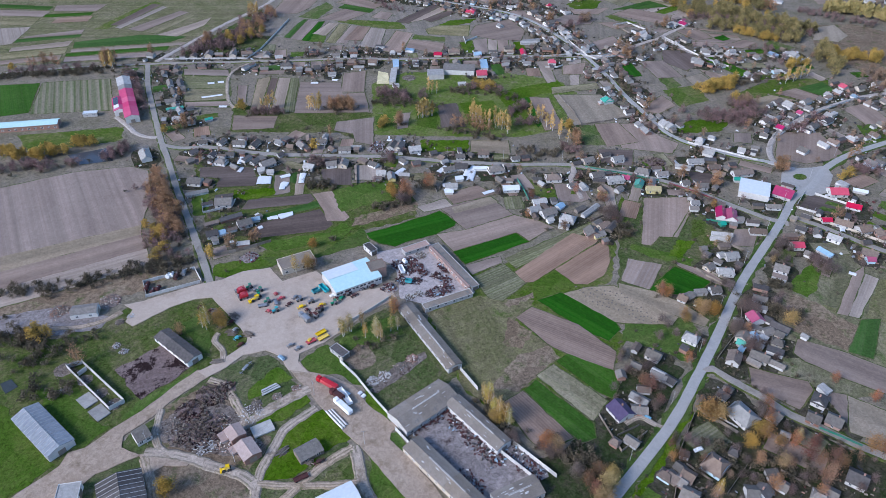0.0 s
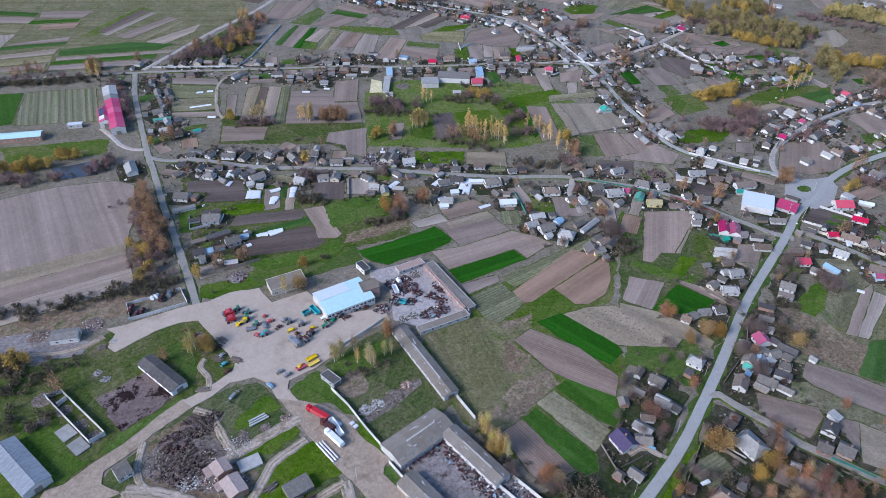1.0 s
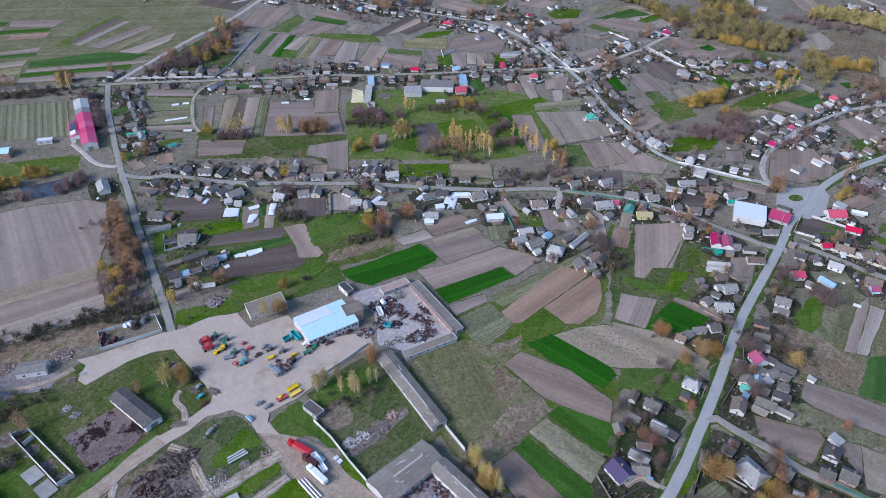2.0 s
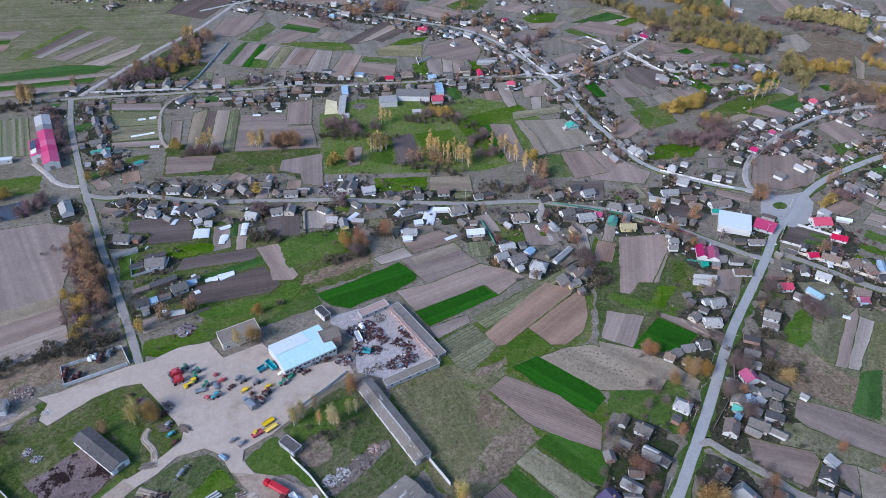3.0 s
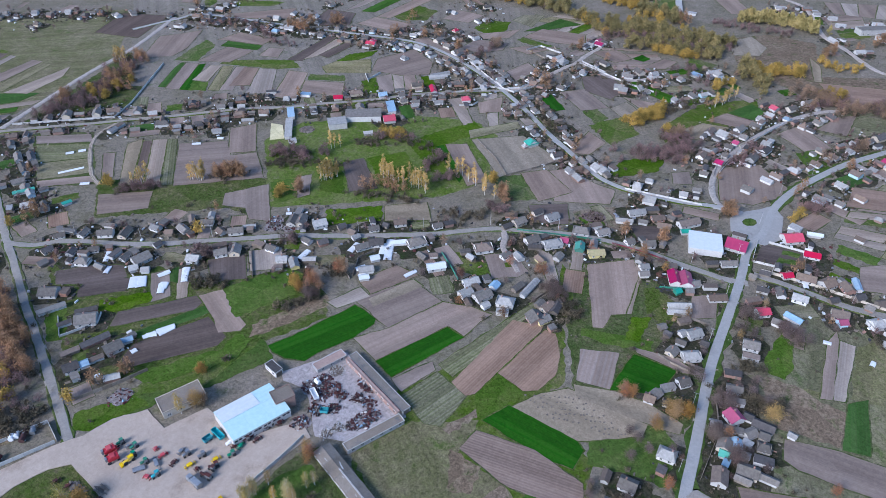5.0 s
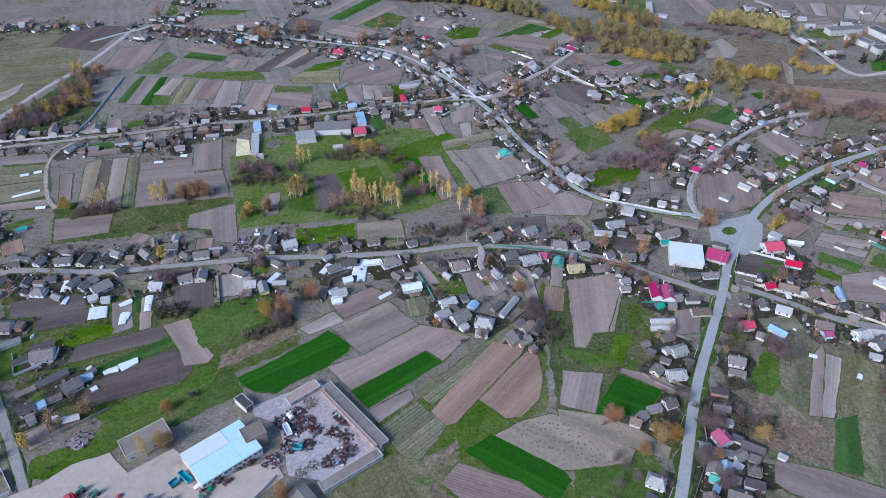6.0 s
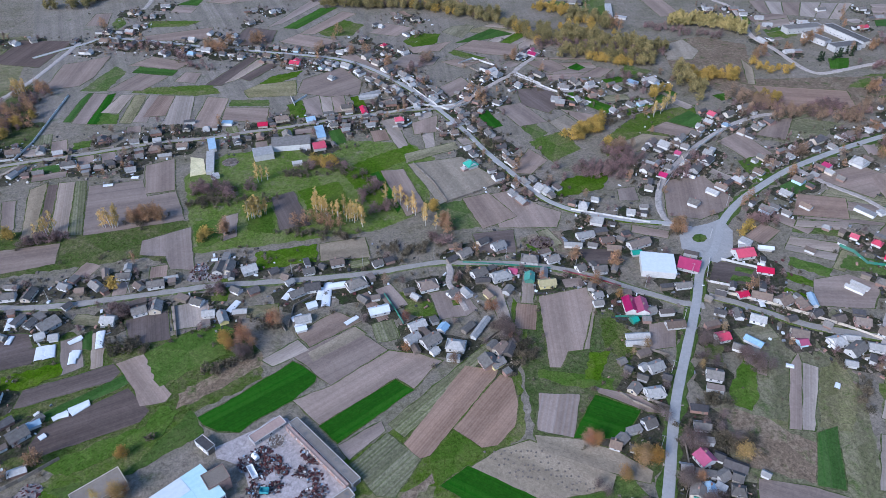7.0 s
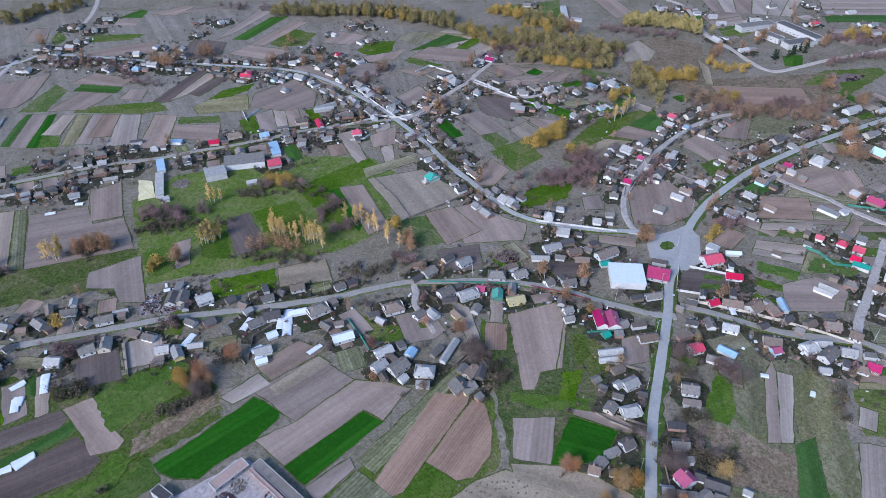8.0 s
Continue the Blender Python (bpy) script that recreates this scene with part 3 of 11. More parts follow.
def plot(kind, turn, *pts, raise_to=None):
    """A plot of land: a low slab with uneven edges, its rows along `turn` degrees."""
    count[0] += 1
    cx, cy = sum(p[0] for p in pts) / len(pts), sum(p[1] for p in pts) / len(pts)
    c, s = math.cos(radians(-turn)), math.sin(radians(-turn))
    loc = [((x - cx) * c - (y - cy) * s, (x - cx) * s + (y - cy) * c) for x, y in pts]
    ring = outline(loc, 4.0 if kind not in ("lawn", "fallow", "green", "meadow", "brush", "orchard", "weeds", "drygrass") else 2.6, 1.0 if kind in ("lawn", "fallow", "green", "meadow", "brush", "orchard", "weeds", "drygrass") else 0.9 if kind in ("lawn", "meadow", "brush", "rubble", "sandy", "yardmud", "darkmud", "orchard") else 0.35, count[0])
    # wild ground lies lowest, lawns and tilled plots over it in turn
    wild = kind in WILD
    if raise_to is None:
        layers[wild] += 1
    top = raise_to if raise_to is not None else LEVEL.get(kind, 0.02 + 0.0007 * layers[1] if wild else 0.12 + 0.0006 * layers[0])
    bm = bmesh.new()
    if sum(a[0] * b[1] - b[0] * a[1] for a, b in zip(ring, ring[1:] + ring[:1])) < 0:
        ring = ring[::-1]
    n = len(ring)
    flat, _, tris, *_ = delaunay_2d_cdt([Vector(p) for p in ring], [], [list(range(n))], 1, 1e-4)
    up = [bm.verts.new((v.x, v.y, top)) for v in flat]
    for t in tris:
        f = bm.faces.new([up[i] for i in t])
        f.normal_update()
        if f.normal.z < 0:
            f.normal_flip()
    if not wild and kind not in ("lawn", "concrete", "packed", "sandy", "plaza", "courtyard", "yardmud", "darkmud", "rubble", "hay", "pond", "wetmud"):
        # a weedy balk along the edges
        rr = random.Random(count[0])
        rim = []
        for i, (x, y) in enumerate(ring):
            (ax, ay), (bx, by) = ring[i - 1], ring[(i + 1) % n]
            d = math.hypot(bx - ax, by - ay) or 1
            w = rr.uniform(0.2, 0.95)
            rim.append((x + (by - ay) / d * w, y - (bx - ax) / d * w))
        inner, outer = [bm.verts.new((x, y, top - 0.01)) for x, y in ring], [bm.verts.new((x, y, top - 0.012)) for x, y in rim]
        for i in range(n):
            j = (i + 1) % n
            bm.faces.new((inner[i], outer[i], outer[j], inner[j])).material_index = 1
    hi, lo = [bm.verts.new((x, y, top)) for x, y in ring], [bm.verts.new((x, y, -0.3)) for x, y in ring]
    for i in range(n):
        j = (i + 1) % n
        bm.faces.new((hi[j], hi[i], lo[i], lo[j]))
    if kind not in ("lawn", "meadow", "brush", "rubble", "orchard", "fallow", "green", "weeds", "drygrass"):
        tilled.append((min(p[0] for p in pts), min(p[1] for p in pts), max(p[0] for p in pts), max(p[1] for p in pts), pts))
    name, label = SHEET[kind]
    ob = new(name, mesh_of(name, bm, [M[kind], M["weeds"]]))
    ob.matrix_basis = pose(cx, cy, 0, 0, 0, turn)
    return tagged(ob, label, name.split("_")[-1], kind="structure")


def smooth(pts, step):
    """A Catmull-Rom run of points along the plan."""
    out = []
    P = [pts[0], *pts, pts[-1]]
    for i in range(1, len(P) - 2):
        p0, p1, p2, p3 = (Vector(p) for p in P[i - 1:i + 3])
        k = max(1, int((p2 - p1).length / step))
        for j in range(k):
            t = j / k
            out.append(0.5 * ((2 * p1) + (p2 - p0) * t + (2 * p0 - 5 * p1 + 4 * p2 - p3) * t * t + (3 * p1 - p0 - 3 * p2 + p3) * t ** 3))
    out.append(Vector(P[-1]))
    return out


ROADZ = {"asphalt": 0.43, "dusty": 0.42, "gravel": 0.38, "dirt": 0.37}


lines = {}


def verge(name, line, width):
    """Grass along the road's edges, with a ragged border."""
    bm = bmesh.new()
    r = random.Random(len(name) * 7)
    reach = 3.6 if name == "road_main" else 1.8
    prev = None
    for i, p in enumerate(line):
        d = (line[min(i + 1, len(line) - 1)] - line[max(i - 1, 0)]).normalized()
        n = Vector((-d.y, d.x))
        a, b = p + n * (width / 2 + r.uniform(0.5, reach)), p - n * (width / 2 + r.uniform(0.5, reach))
        row = [bm.verts.new((a.x, a.y, -0.1)), bm.verts.new((a.x - n.x * 0.5, a.y - n.y * 0.5, 0.34)), bm.verts.new((b.x + n.x * 0.5, b.y + n.y * 0.5, 0.34)), bm.verts.new((b.x, b.y, -0.1))]
        if prev:
            for k in range(3):
                bm.faces.new((prev[k], prev[k + 1], row[k + 1], row[k]))
        prev = row
    bmesh.ops.recalc_face_normals(bm, faces=bm.faces[:])
    tagged(new("verge", mesh_of("verge", bm, M["lawn" if reach > 2 else "meadow"])), "ragged green grass verge along the road", "verge", kind="structure")


def road(name, kind, width, *pts):
    line = smooth(pts, 4.0 if kind in ("asphalt", "dusty") else 2.0)
    lines[name] = line
    if kind in ("asphalt", "dusty"):
        verge(name, line, width)
    bm = bmesh.new()
    z = ROADZ[kind] + 0.003 * (count[0] % 12)
    count[0] += 1
    r = random.Random(count[0])
    prev = None
    for i, p in enumerate(line):
        d = (line[min(i + 1, len(line) - 1)] - line[max(i - 1, 0)]).normalized()
        n = Vector((-d.y, d.x))
        ways.append((p.x, p.y, width / 2 + 0.6))
        wob = 0.12 if kind == "asphalt" else 0.3
        a, b = p + n * (width / 2 + r.uniform(-wob, wob)), p - n * (width / 2 + r.uniform(-wob, wob))
        cross = [(a.x + n.x * 0.8, a.y + n.y * 0.8, -0.1), (a.x, a.y, z), (p.x, p.y, z + 0.05), (b.x, b.y, z), (b.x - n.x * 0.8, b.y - n.y * 0.8, -0.1)]
        if kind == "dirt":
            # two worn ruts with a weedy crown between and ragged shoulders
            e, f = r.uniform(0.62, 0.8), r.uniform(0.08, 0.26)
            cross[1:4] = [(a.x, a.y, z + 0.02)] + [(*p.lerp(q, g), z + h) for q, g, h in ((a, e, 0.0), (a, f, 0.03), (b, f, 0.03), (b, e, 0.0))] + [(b.x, b.y, z + 0.02)]
        row = [bm.verts.new(v) for v in cross]
        if prev:
            for k in range(len(cross) - 1):
                fc = bm.faces.new((prev[k], prev[k + 1], row[k + 1], row[k]))
                if kind == "dirt" and (k in (0, 1, 5, 6) or k == 3 and (width < 4 or i % 7 < 3)):
                    fc.material_index = 1
        prev = row
    bmesh.ops.recalc_face_normals(bm, faces=bm.faces[:])
    if sum(f.normal.z for f in bm.faces) < 0:
        bmesh.ops.reverse_faces(bm, faces=bm.faces[:])
    ob = new(name, mesh_of(name, bm, [M["dirt"], M["crown"]] if kind == "dirt" else M[kind]))
    what = {"asphalt": "worn grey asphalt village road with dusty edges", "dusty": "old asphalt village road under dust", "gravel": "narrow dusty gravel lane", "dirt": "pale rutted dirt track"}[kind]
    return tagged(ob, what, "road", kind="structure")


ROOFWORD = {"g": "grey slate", "d": "dark grey slate", "w": "pale sheet", "white": "white sheet", "r": "red metal", "m": "maroon metal", "t": "green metal",
            "b": "blue metal", "blue": "pale blue metal", "n": "brown tile", "p": "purple metal", "yel": "ochre sheet"}


def window_mesh():
    bm = bmesh.new()
    box(bm, -0.5, -0.05, 0, 0.5, 0.05, 1)
    return mesh_of("window", bm, FRAME)


def glazed_mesh():
    """Frame and panes in one, for windows seen from afar."""
    bm = bmesh.new()
    box(bm, -0.5, -0.05, 0, 0.5, 0.05, 1)
    k = len(bm.faces)
    box(bm, -0.42, -0.07, 0.07, -0.04, 0.0, 0.93)
    box(bm, 0.04, -0.07, 0.07, 0.42, 0.0, 0.93)
    bm.faces.ensure_lookup_table()
    for f in bm.faces[k:]:
        f.material_index = 1
    return mesh_of("window", bm, [FRAME, GLASS])


def pane_mesh():
    bm = bmesh.new()
    box(bm, -0.42, -0.07, 0.07, -0.04, 0.0, 0.93)
    box(bm, 0.04, -0.07, 0.07, 0.42, 0.0, 0.93)
    return mesh_of("pane", bm, GLASS)


def door_mesh():
    bm = bmesh.new()
    box(bm, -0.45, -0.06, 0, 0.45, 0.04, 2.05)
    box(bm, -0.35, -0.09, 0.2, 0.35, -0.05, 1.0)
    box(bm, -0.35, -0.09, 1.15, 0.35, -0.05, 1.9)
    return mesh_of("door", bm, WALL["wood"])


def chimney_mesh():
    bm = bmesh.new()
    box(bm, -0.3, -0.3, -0.9, 0.3, 0.3, 0.75)
    box(bm, -0.38, -0.38, 0.75, 0.38, 0.38, 0.9)
    return mesh_of("chimney", bm, BRICK)


GLAZED = glazed_mesh()
WIN, PANE, DOOR, CHIM = window_mesh(), pane_mesh(), door_mesh(), chimney_mesh()


def gable_walls(L, W, e, h):
    """Four walls with gables, ridge along x."""
    bm = bmesh.new()
    a, b = L / 2, W / 2
    lo = [bm.verts.new((x, y, -0.2)) for x, y in ((-a, -b), (a, -b), (a, b), (-a, b))]
    hi = [bm.verts.new((x, y, e)) for x, y in ((-a, -b), (a, -b), (a, b), (-a, b))]
    r0, r1 = bm.verts.new((-a, 0, h)), bm.verts.new((a, 0, h))
    bm.faces.new((lo[0], lo[1], hi[1], hi[0]))
    bm.faces.new((lo[2], lo[3], hi[3], hi[2]))
    bm.faces.new((lo[1], lo[2], hi[2], r1, hi[1]))
    bm.faces.new((lo[3], lo[0], hi[0], r0, hi[3]))
    return bm


def gable_roof(L, W, e, h, hip=0.0, over=0.45, thick=0.14):
    """Two thick slopes (and hipped ends where hip is given), with eaves."""
    bm = bmesh.new()
    a, b = L / 2 + over, W / 2 + over
    ez = e - (h - e) * over / (W / 2)
    ra = max(a - hip, 0.05)
    sag = 0.0
    for dz in (0.05, 0.05 + thick):
        v = [bm.verts.new(p) for p in ((-a, -b, ez + dz), (a, -b, ez + dz), (a, b, ez + dz), (-a, b, ez + dz), (-ra, 0, h + dz - sag), (ra, 0, h + dz - sag))]
        fs = [(v[0], v[1], v[5], v[4]), (v[2], v[3], v[4], v[5])]
        if hip:
            fs += [(v[1], v[2], v[5]), (v[3], v[0], v[4])]
        for f in fs:
            bm.faces.new(f if dz > 0.1 else f[::-1])
        if dz < 0.1:
            low = v
    edge = [(0, 1), (1, 5), (5, 2), (2, 3), (3, 4), (4, 0)] if not hip else [(0, 1), (1, 2), (2, 3), (3, 0)]
    for i, j in edge:
        bm.faces.new((low[i], low[j], v[j], v[i]))
    # ridge cap
    tube(bm, (-ra, 0, h + thick + 0.06), (ra, 0, h + thick + 0.06), 0.11, 0.11, 5)
    return bm


def lean_roof(L, W, h, drop, over=0.25, thick=0.12):
    bm = bmesh.new()
    a, b = L / 2 + over, W / 2 + over
    vs = box(bm, -a, -b, h, a, b, h + thick)
    for v in vs:
        v.co.z += drop * (v.co.y / (2 * b)) + 0.02
    return bm


def along_street(x, y, turn):
    """The turn that sets a building square to the street beside it."""
    best = None
    for run in lines.values():
        for i in range(1, len(run) - 1, 2):
            d = math.hypot(run[i].x - x, run[i].y - y)
            if best is None or d < best[0]:
                e = run[i + 1] - run[i - 1]
                best = (d, math.degrees(math.atan2(e.y, e.x)))
    if best is None or best[0] > 60:
        return turn
    return turn - ((turn - best[1] + 45) % 90 - 45) * 0.85


def house(x, y, turn, L, W, roof, walls, detail=2, hip=0.0, name="house", rise=0.29, eave=None, free=False):
    turn = turn if free else along_street(x, y, turn)
    far = math.hypot(x - 40, y - 140) > 330
    if far:
        L, W = L * 0.88, W * 0.88
    e = eave or (2.5 if W > 5.4 else 2.0)
    h = e + W * rise
    word = {"white": "whitewashed", "grey": "grey rendered", "brick": "red brick", "yellow": "yellow plastered", "sand": "sand brick", "blue": "pale blue", "wood": "weathered timber", "green": "green boarded"}[walls]
    hs = empty("cottage" if name == "house" and W < 6.1 else name, pose(x, y, 0, 0, 0, turn), f"{word} {'village house' if name == 'house' else 'outbuilding'} with a {ROOFWORD[roof]} {'hipped' if hip else 'gabled'} roof", "house" if name == "house" else "shed")
    solid.append((x, y, math.cos(radians(turn)), math.sin(radians(turn)), L / 2, W / 2))
    if name == "house":
        homes.append((x, y, turn, L, W))
    part("wall", gable_walls(L, W, e, h), WALL[walls], hs)
    part("roof", gable_roof(L, W, e, h, hip), ROOF[roof], hs, f"{ROOFWORD[roof]} roof")
    r = random.Random(int(x * 13 + y * 7))
    if detail >= 1 and name == "house":
        part("chimney", CHIM, BRICK, hs, "brick chimney", pose(L * r.uniform(-0.25, 0.25), W * 0.08, h + 0.1))
    if detail >= 2:
        k = max(1, int(L / 3.2)) if detail == 2 else 2
        spots = [((i + 0.5) / k * L - L / 2, side * (W / 2 + 0.03), 0 if side < 0 else 180) for side in (-1, 1) for i in range(k)]
        spots.append((-L / 2 - 0.03, 0, -90))
        for wx, wy, wt in spots:
            put = pose(wx, wy, 0.8, 0, 0, wt) @ Matrix.Diagonal((1.15, 1, 1.35, 1))
            if detail == 2:
                part("pane", PANE, GLASS, part("window", WIN, FRAME, hs, "", put))
            else:
                part("window", GLAZED, FRAME, hs, "", put)
        if detail == 2:
            part("door", DOOR, WALL["wood"], hs, "dark wooden door", pose(L / 2 + 0.03, 0, 0.0, 0, 0, 90))
    return hs


def shed(x, y, turn, L, W, roof, walls, h=2.4, drop=0.35, name="shed", label=""):
    hs = empty(name, pose(x, y, 0, 0, 0, turn), label or f"low outbuilding with a {ROOFWORD[roof]} lean-to roof", name.split("_")[-1])
    solid.append((x, y, math.cos(radians(turn)), math.sin(radians(turn)), L / 2, W / 2))
    bm = bmesh.new()
    for v in box(bm, -L / 2, -W / 2, -0.2, L / 2, W / 2, h + 0.03):
        if v.co.z > 1:
            v.co.z += drop * (v.co.y / (W + 0.5))
    part("wall", bm, WALL[walls], hs)
    part("roof", lean_roof(L, W, h, drop), ROOF[roof], hs, f"{ROOFWORD[roof]} roof")
    if math.hypot(x - 40, y - 140) < 240:
        part("door", DOOR, WALL["wood"], hs, "", pose(L * 0.2, -W / 2 - 0.03, 0) @ Matrix.Diagonal((1, 1, min(1, (h - 0.5) / 2.05), 1)))
    return hs


# ---- the land ----
def make_ground():
    bm = bmesh.new()
    bmesh.ops.create_grid(bm, x_segments=60, y_segments=60, size=3600)
    ob = new("ground", mesh_of("ground", bm, M["ground"]))
    ob.location = (60, 400, 0)
    return tagged(ob, "rough village ground of dull grass, weeds and bare earth", "ground", kind="structure")


make_ground()

# ---- plants ----
def leafy(name, a, c, vary=0.22, hue=0.015):
    m, n, l, b = graph(name, 0.85)
    b.inputs["Specular IOR Level"].default_value = 0.08
    geo = n.new("ShaderNodeNewGeometry")
    a, c = [tuple(u * (1 - f) + v * f for u, v in zip(a, c)) for f in (0.16, 0.74)]
    col = ramp(n, l, geo.outputs["Random Per Island"], [(0.0, a), (1.0, c)])
    # from tree to tree
    drift = ramp(n, l, noise_node(n, l, n.new("ShaderNodeTexCoord").outputs["Object"], 0.11, 3, 0.7), [(0.36, (0.62, 0.66, 0.66)), (0.5, (1.0, 1.0, 1.0)), (0.64, (1.3, 1.22, 1.25))])
    col = blend(n, l, 1.0, col, drift, "MULTIPLY")
    l.new(hue_shift(n, l, col, vary, 0.15, hue), b.inputs["Base Color"])
    return m


BARK = skin("grey_brown_bark", (0.10, 0.08, 0.065), (0.17, 0.14, 0.115), 0.95, vary=0.2)
BIRCHBARK = skin("pale_birch_bark", (0.42, 0.40, 0.37), (0.60, 0.58, 0.55), 0.9, scale=1.5, vary=0.1, stain=(0.08, 0.07, 0.06), stainmix=0.8)
LEAF = {
    "willow": leafy("yellow_willow_leaves", (0.20, 0.135, 0.050), (0.40, 0.262, 0.095)),
    "forest": leafy("olive_yellow_leaves", (0.095, 0.078, 0.040), (0.29, 0.215, 0.095), 0.3, 0.045),
    "poplar": leafy("ochre_poplar_leaves", (0.24, 0.18, 0.07), (0.42, 0.32, 0.13)),
    "birch": leafy("budding_birch_twigs", (0.28, 0.21, 0.07), (0.50, 0.36, 0.13), 0.22, 0.03),
    "orange": leafy("orange_brown_budding_twigs", (0.17, 0.090, 0.042), (0.41, 0.235, 0.115), 0.25, 0.025),
    "rust": leafy("rust_brown_budding_twigs", (0.10, 0.055, 0.038), (0.26, 0.145, 0.09), 0.25, 0.025),
    "bare": leafy("bare_grey_purple_twigs", (0.066, 0.048, 0.043), (0.225, 0.165, 0.142), 0.3, 0.02),
    "shrub": leafy("dark_bare_shrub_twigs", (0.042, 0.032, 0.024), (0.175, 0.132, 0.10), 0.35, 0.04),
    "conifer": leafy("dark_conifer_needles", (0.015, 0.03, 0.014), (0.04, 0.06, 0.028)),
}
#        height, crown radius, crown base, limbs, leaves, leaf size, twig share
SPEC = {"willow": (8.5, 3.7, 0.14, 18, 1800, 0.34, 0.3), "forest": (11, 4.0, 0.18, 16, 1300, 0.5, 0.35), "poplar": (14, 3.4, 0.1, 18, 1300, 0.5, 0.25),
        "birch": (14.5, 2.7, 0.14, 20, 1400, 0.24, 0.6), "orange": (11.5, 3.2, 0.16, 20, 1600, 0.24, 0.75), "rust": (9.5, 3.0, 0.14, 20, 1500, 0.24, 0.75), "bare": (7.2, 2.9, 0.15, 20, 1500, 0.21, 0.88),
        "shrub": (2.3, 1.8, 0.02, 10, 420, 0.24, 0.75), "conifer": (10, 2.4, 0.05, 18, 900, 0.5, 0.3)}


def tree_meshes(kind, seed, share=1.0):
    """Trunk with limbs, and a crown of small leaves and twigs that hang about the limbs, with gaps."""
    H, R, base, limbs, leaves, size, twig = SPEC[kind]
    leaves, size = (int(leaves * 1.2), size * 0.88) if share == 1 else (leaves, size)
    leaves, size, limbs = int(leaves * share), size / share ** 0.4, max(6, int(limbs * share))
    twig = twig if share == 1 else twig * 0.45
    r = random.Random(seed)
    bm = bmesh.new()
    tr = 0.028 * H if kind != "shrub" else 0.05
    lean = Vector((r.uniform(-0.04, 0.04) * H, r.uniform(-0.04, 0.04) * H, 0))
    tube(bm, (0, 0, -0.3), lean * 0.5 + Vector((0, 0, H * 0.45)), tr * 0.55, tr * 0.38, 6)
    tube(bm, lean * 0.5 + Vector((0, 0, H * 0.45)), lean + Vector((0, 0, H * 0.93)), tr * 0.38, tr * 0.08, 5)
    tips = []
    for i in range(limbs):
        f = base + (0.9 - base) * (i + r.random()) / limbs
        a = i * 2.4 + r.uniform(-0.6, 0.6)
        s = Vector((0, 0, f * H * 0.8)) + lean * f
        if kind == "conifer":
            out, up = R * (1.05 - f), -0.04 * H
        elif kind in ("birch", "poplar"):
            out, up = R * r.uniform(0.5, 1.0) * (1.15 - 0.75 * f), H * 0.17
        elif kind == "shrub":
            out, up = R * r.uniform(0.4, 1.0), H * r.uniform(0.35, 0.75)
        else:
            out, up = R * r.uniform(0.55, 1.0) * math.sin(math.pi * (0.2 + 0.68 * f)), H * r.uniform(0.08, 0.2)
        e = s + Vector((math.cos(a) * out, math.sin(a) * out, up))
        if share == 1 or i < 4:
            tube(bm, s, e, tr * 0.2, tr * 0.05, 4)
        tips.append((s, e))
    tips.append((Vector((0, 0, H * 0.7)), lean + Vector((0, 0, H * 0.97))))
    trunk = mesh_of("trunk", bm, BIRCHBARK if kind == "birch" else BARK)
    vs, fs = [], []
    for i in range(leaves):
        s, e = tips[r.randrange(len(tips))]
        p = s.lerp(e, r.random() ** 0.55)
        spread = R * (0.24 if kind in ("birch", "poplar", "conifer") else 0.33)
        p = p + Vector((r.gauss(0, 1), r.gauss(0, 1), r.gauss(0, 0.8))) * spread * 0.75
        p.z = max(p.z, 0.1)
        d = Vector((r.gauss(0, 1), r.gauss(0, 1), r.gauss(0.3, 0.8))).normalized()
        u = d.orthogonal().normalized()
        u = Matrix.Rotation(r.uniform(0, 6.28), 3, d) @ u
        k = len(vs)
        if r.random() < twig:
            L, w = size * r.uniform(2.0, 3.6), size * 0.2
            vs += [p - u * w, p + u * w, p + d * L + u * w * 0.3]
            fs.append((k, k + 1, k + 2))
        else:
            a, b = size * r.uniform(0.5, 1.2), size * r.uniform(0.35, 0.9)
            w = d.cross(u)
            vs += [p - u * a, p - w * b * 0.8 + d * b * 0.3, p + u * a, p + w * b]
            fs.append((k, k + 1, k + 2, k + 3))
    me = bpy.data.meshes.new("crown")
    me.from_pydata([v[:] for v in vs], [], fs)
    me.materials.append(LEAF[kind])
    return trunk, me


TREES = {k: [tree_meshes(k, i * 31 + len(k)) for i in range(4)] for k in SPEC}
FARTREES = {k: [tree_meshes(k, i * 47 + len(k), 0.22 if k in ("shrub", "bare") else 0.3 if k in ("forest", "willow", "poplar") else 0.26) for i in range(5)] for k in SPEC}
TREEWORD = {"willow": ("willow_tree", "round tree with bright yellow spring foliage"), "forest": ("woodland_tree", "olive-yellow budding woodland tree"),
            "poplar": ("poplar_tree", "tall ochre budding poplar in a row"), "birch": ("birch_tree", "slim pale-trunked birch with yellowish buds"),
            "orange": ("budding_tree", "orange-brown budding tree with thin twigs"), "rust": ("budding_tree", "rust-brown budding tree with dense thin twigs"), "bare": ("bare_tree", "bare grey-purple tree with fine twigs"),
            "shrub": ("shrub", "dark bare shrub among weeds"), "conifer": ("conifer", "small dark green conifer")}
woods = {k: [] for k in SPEC}
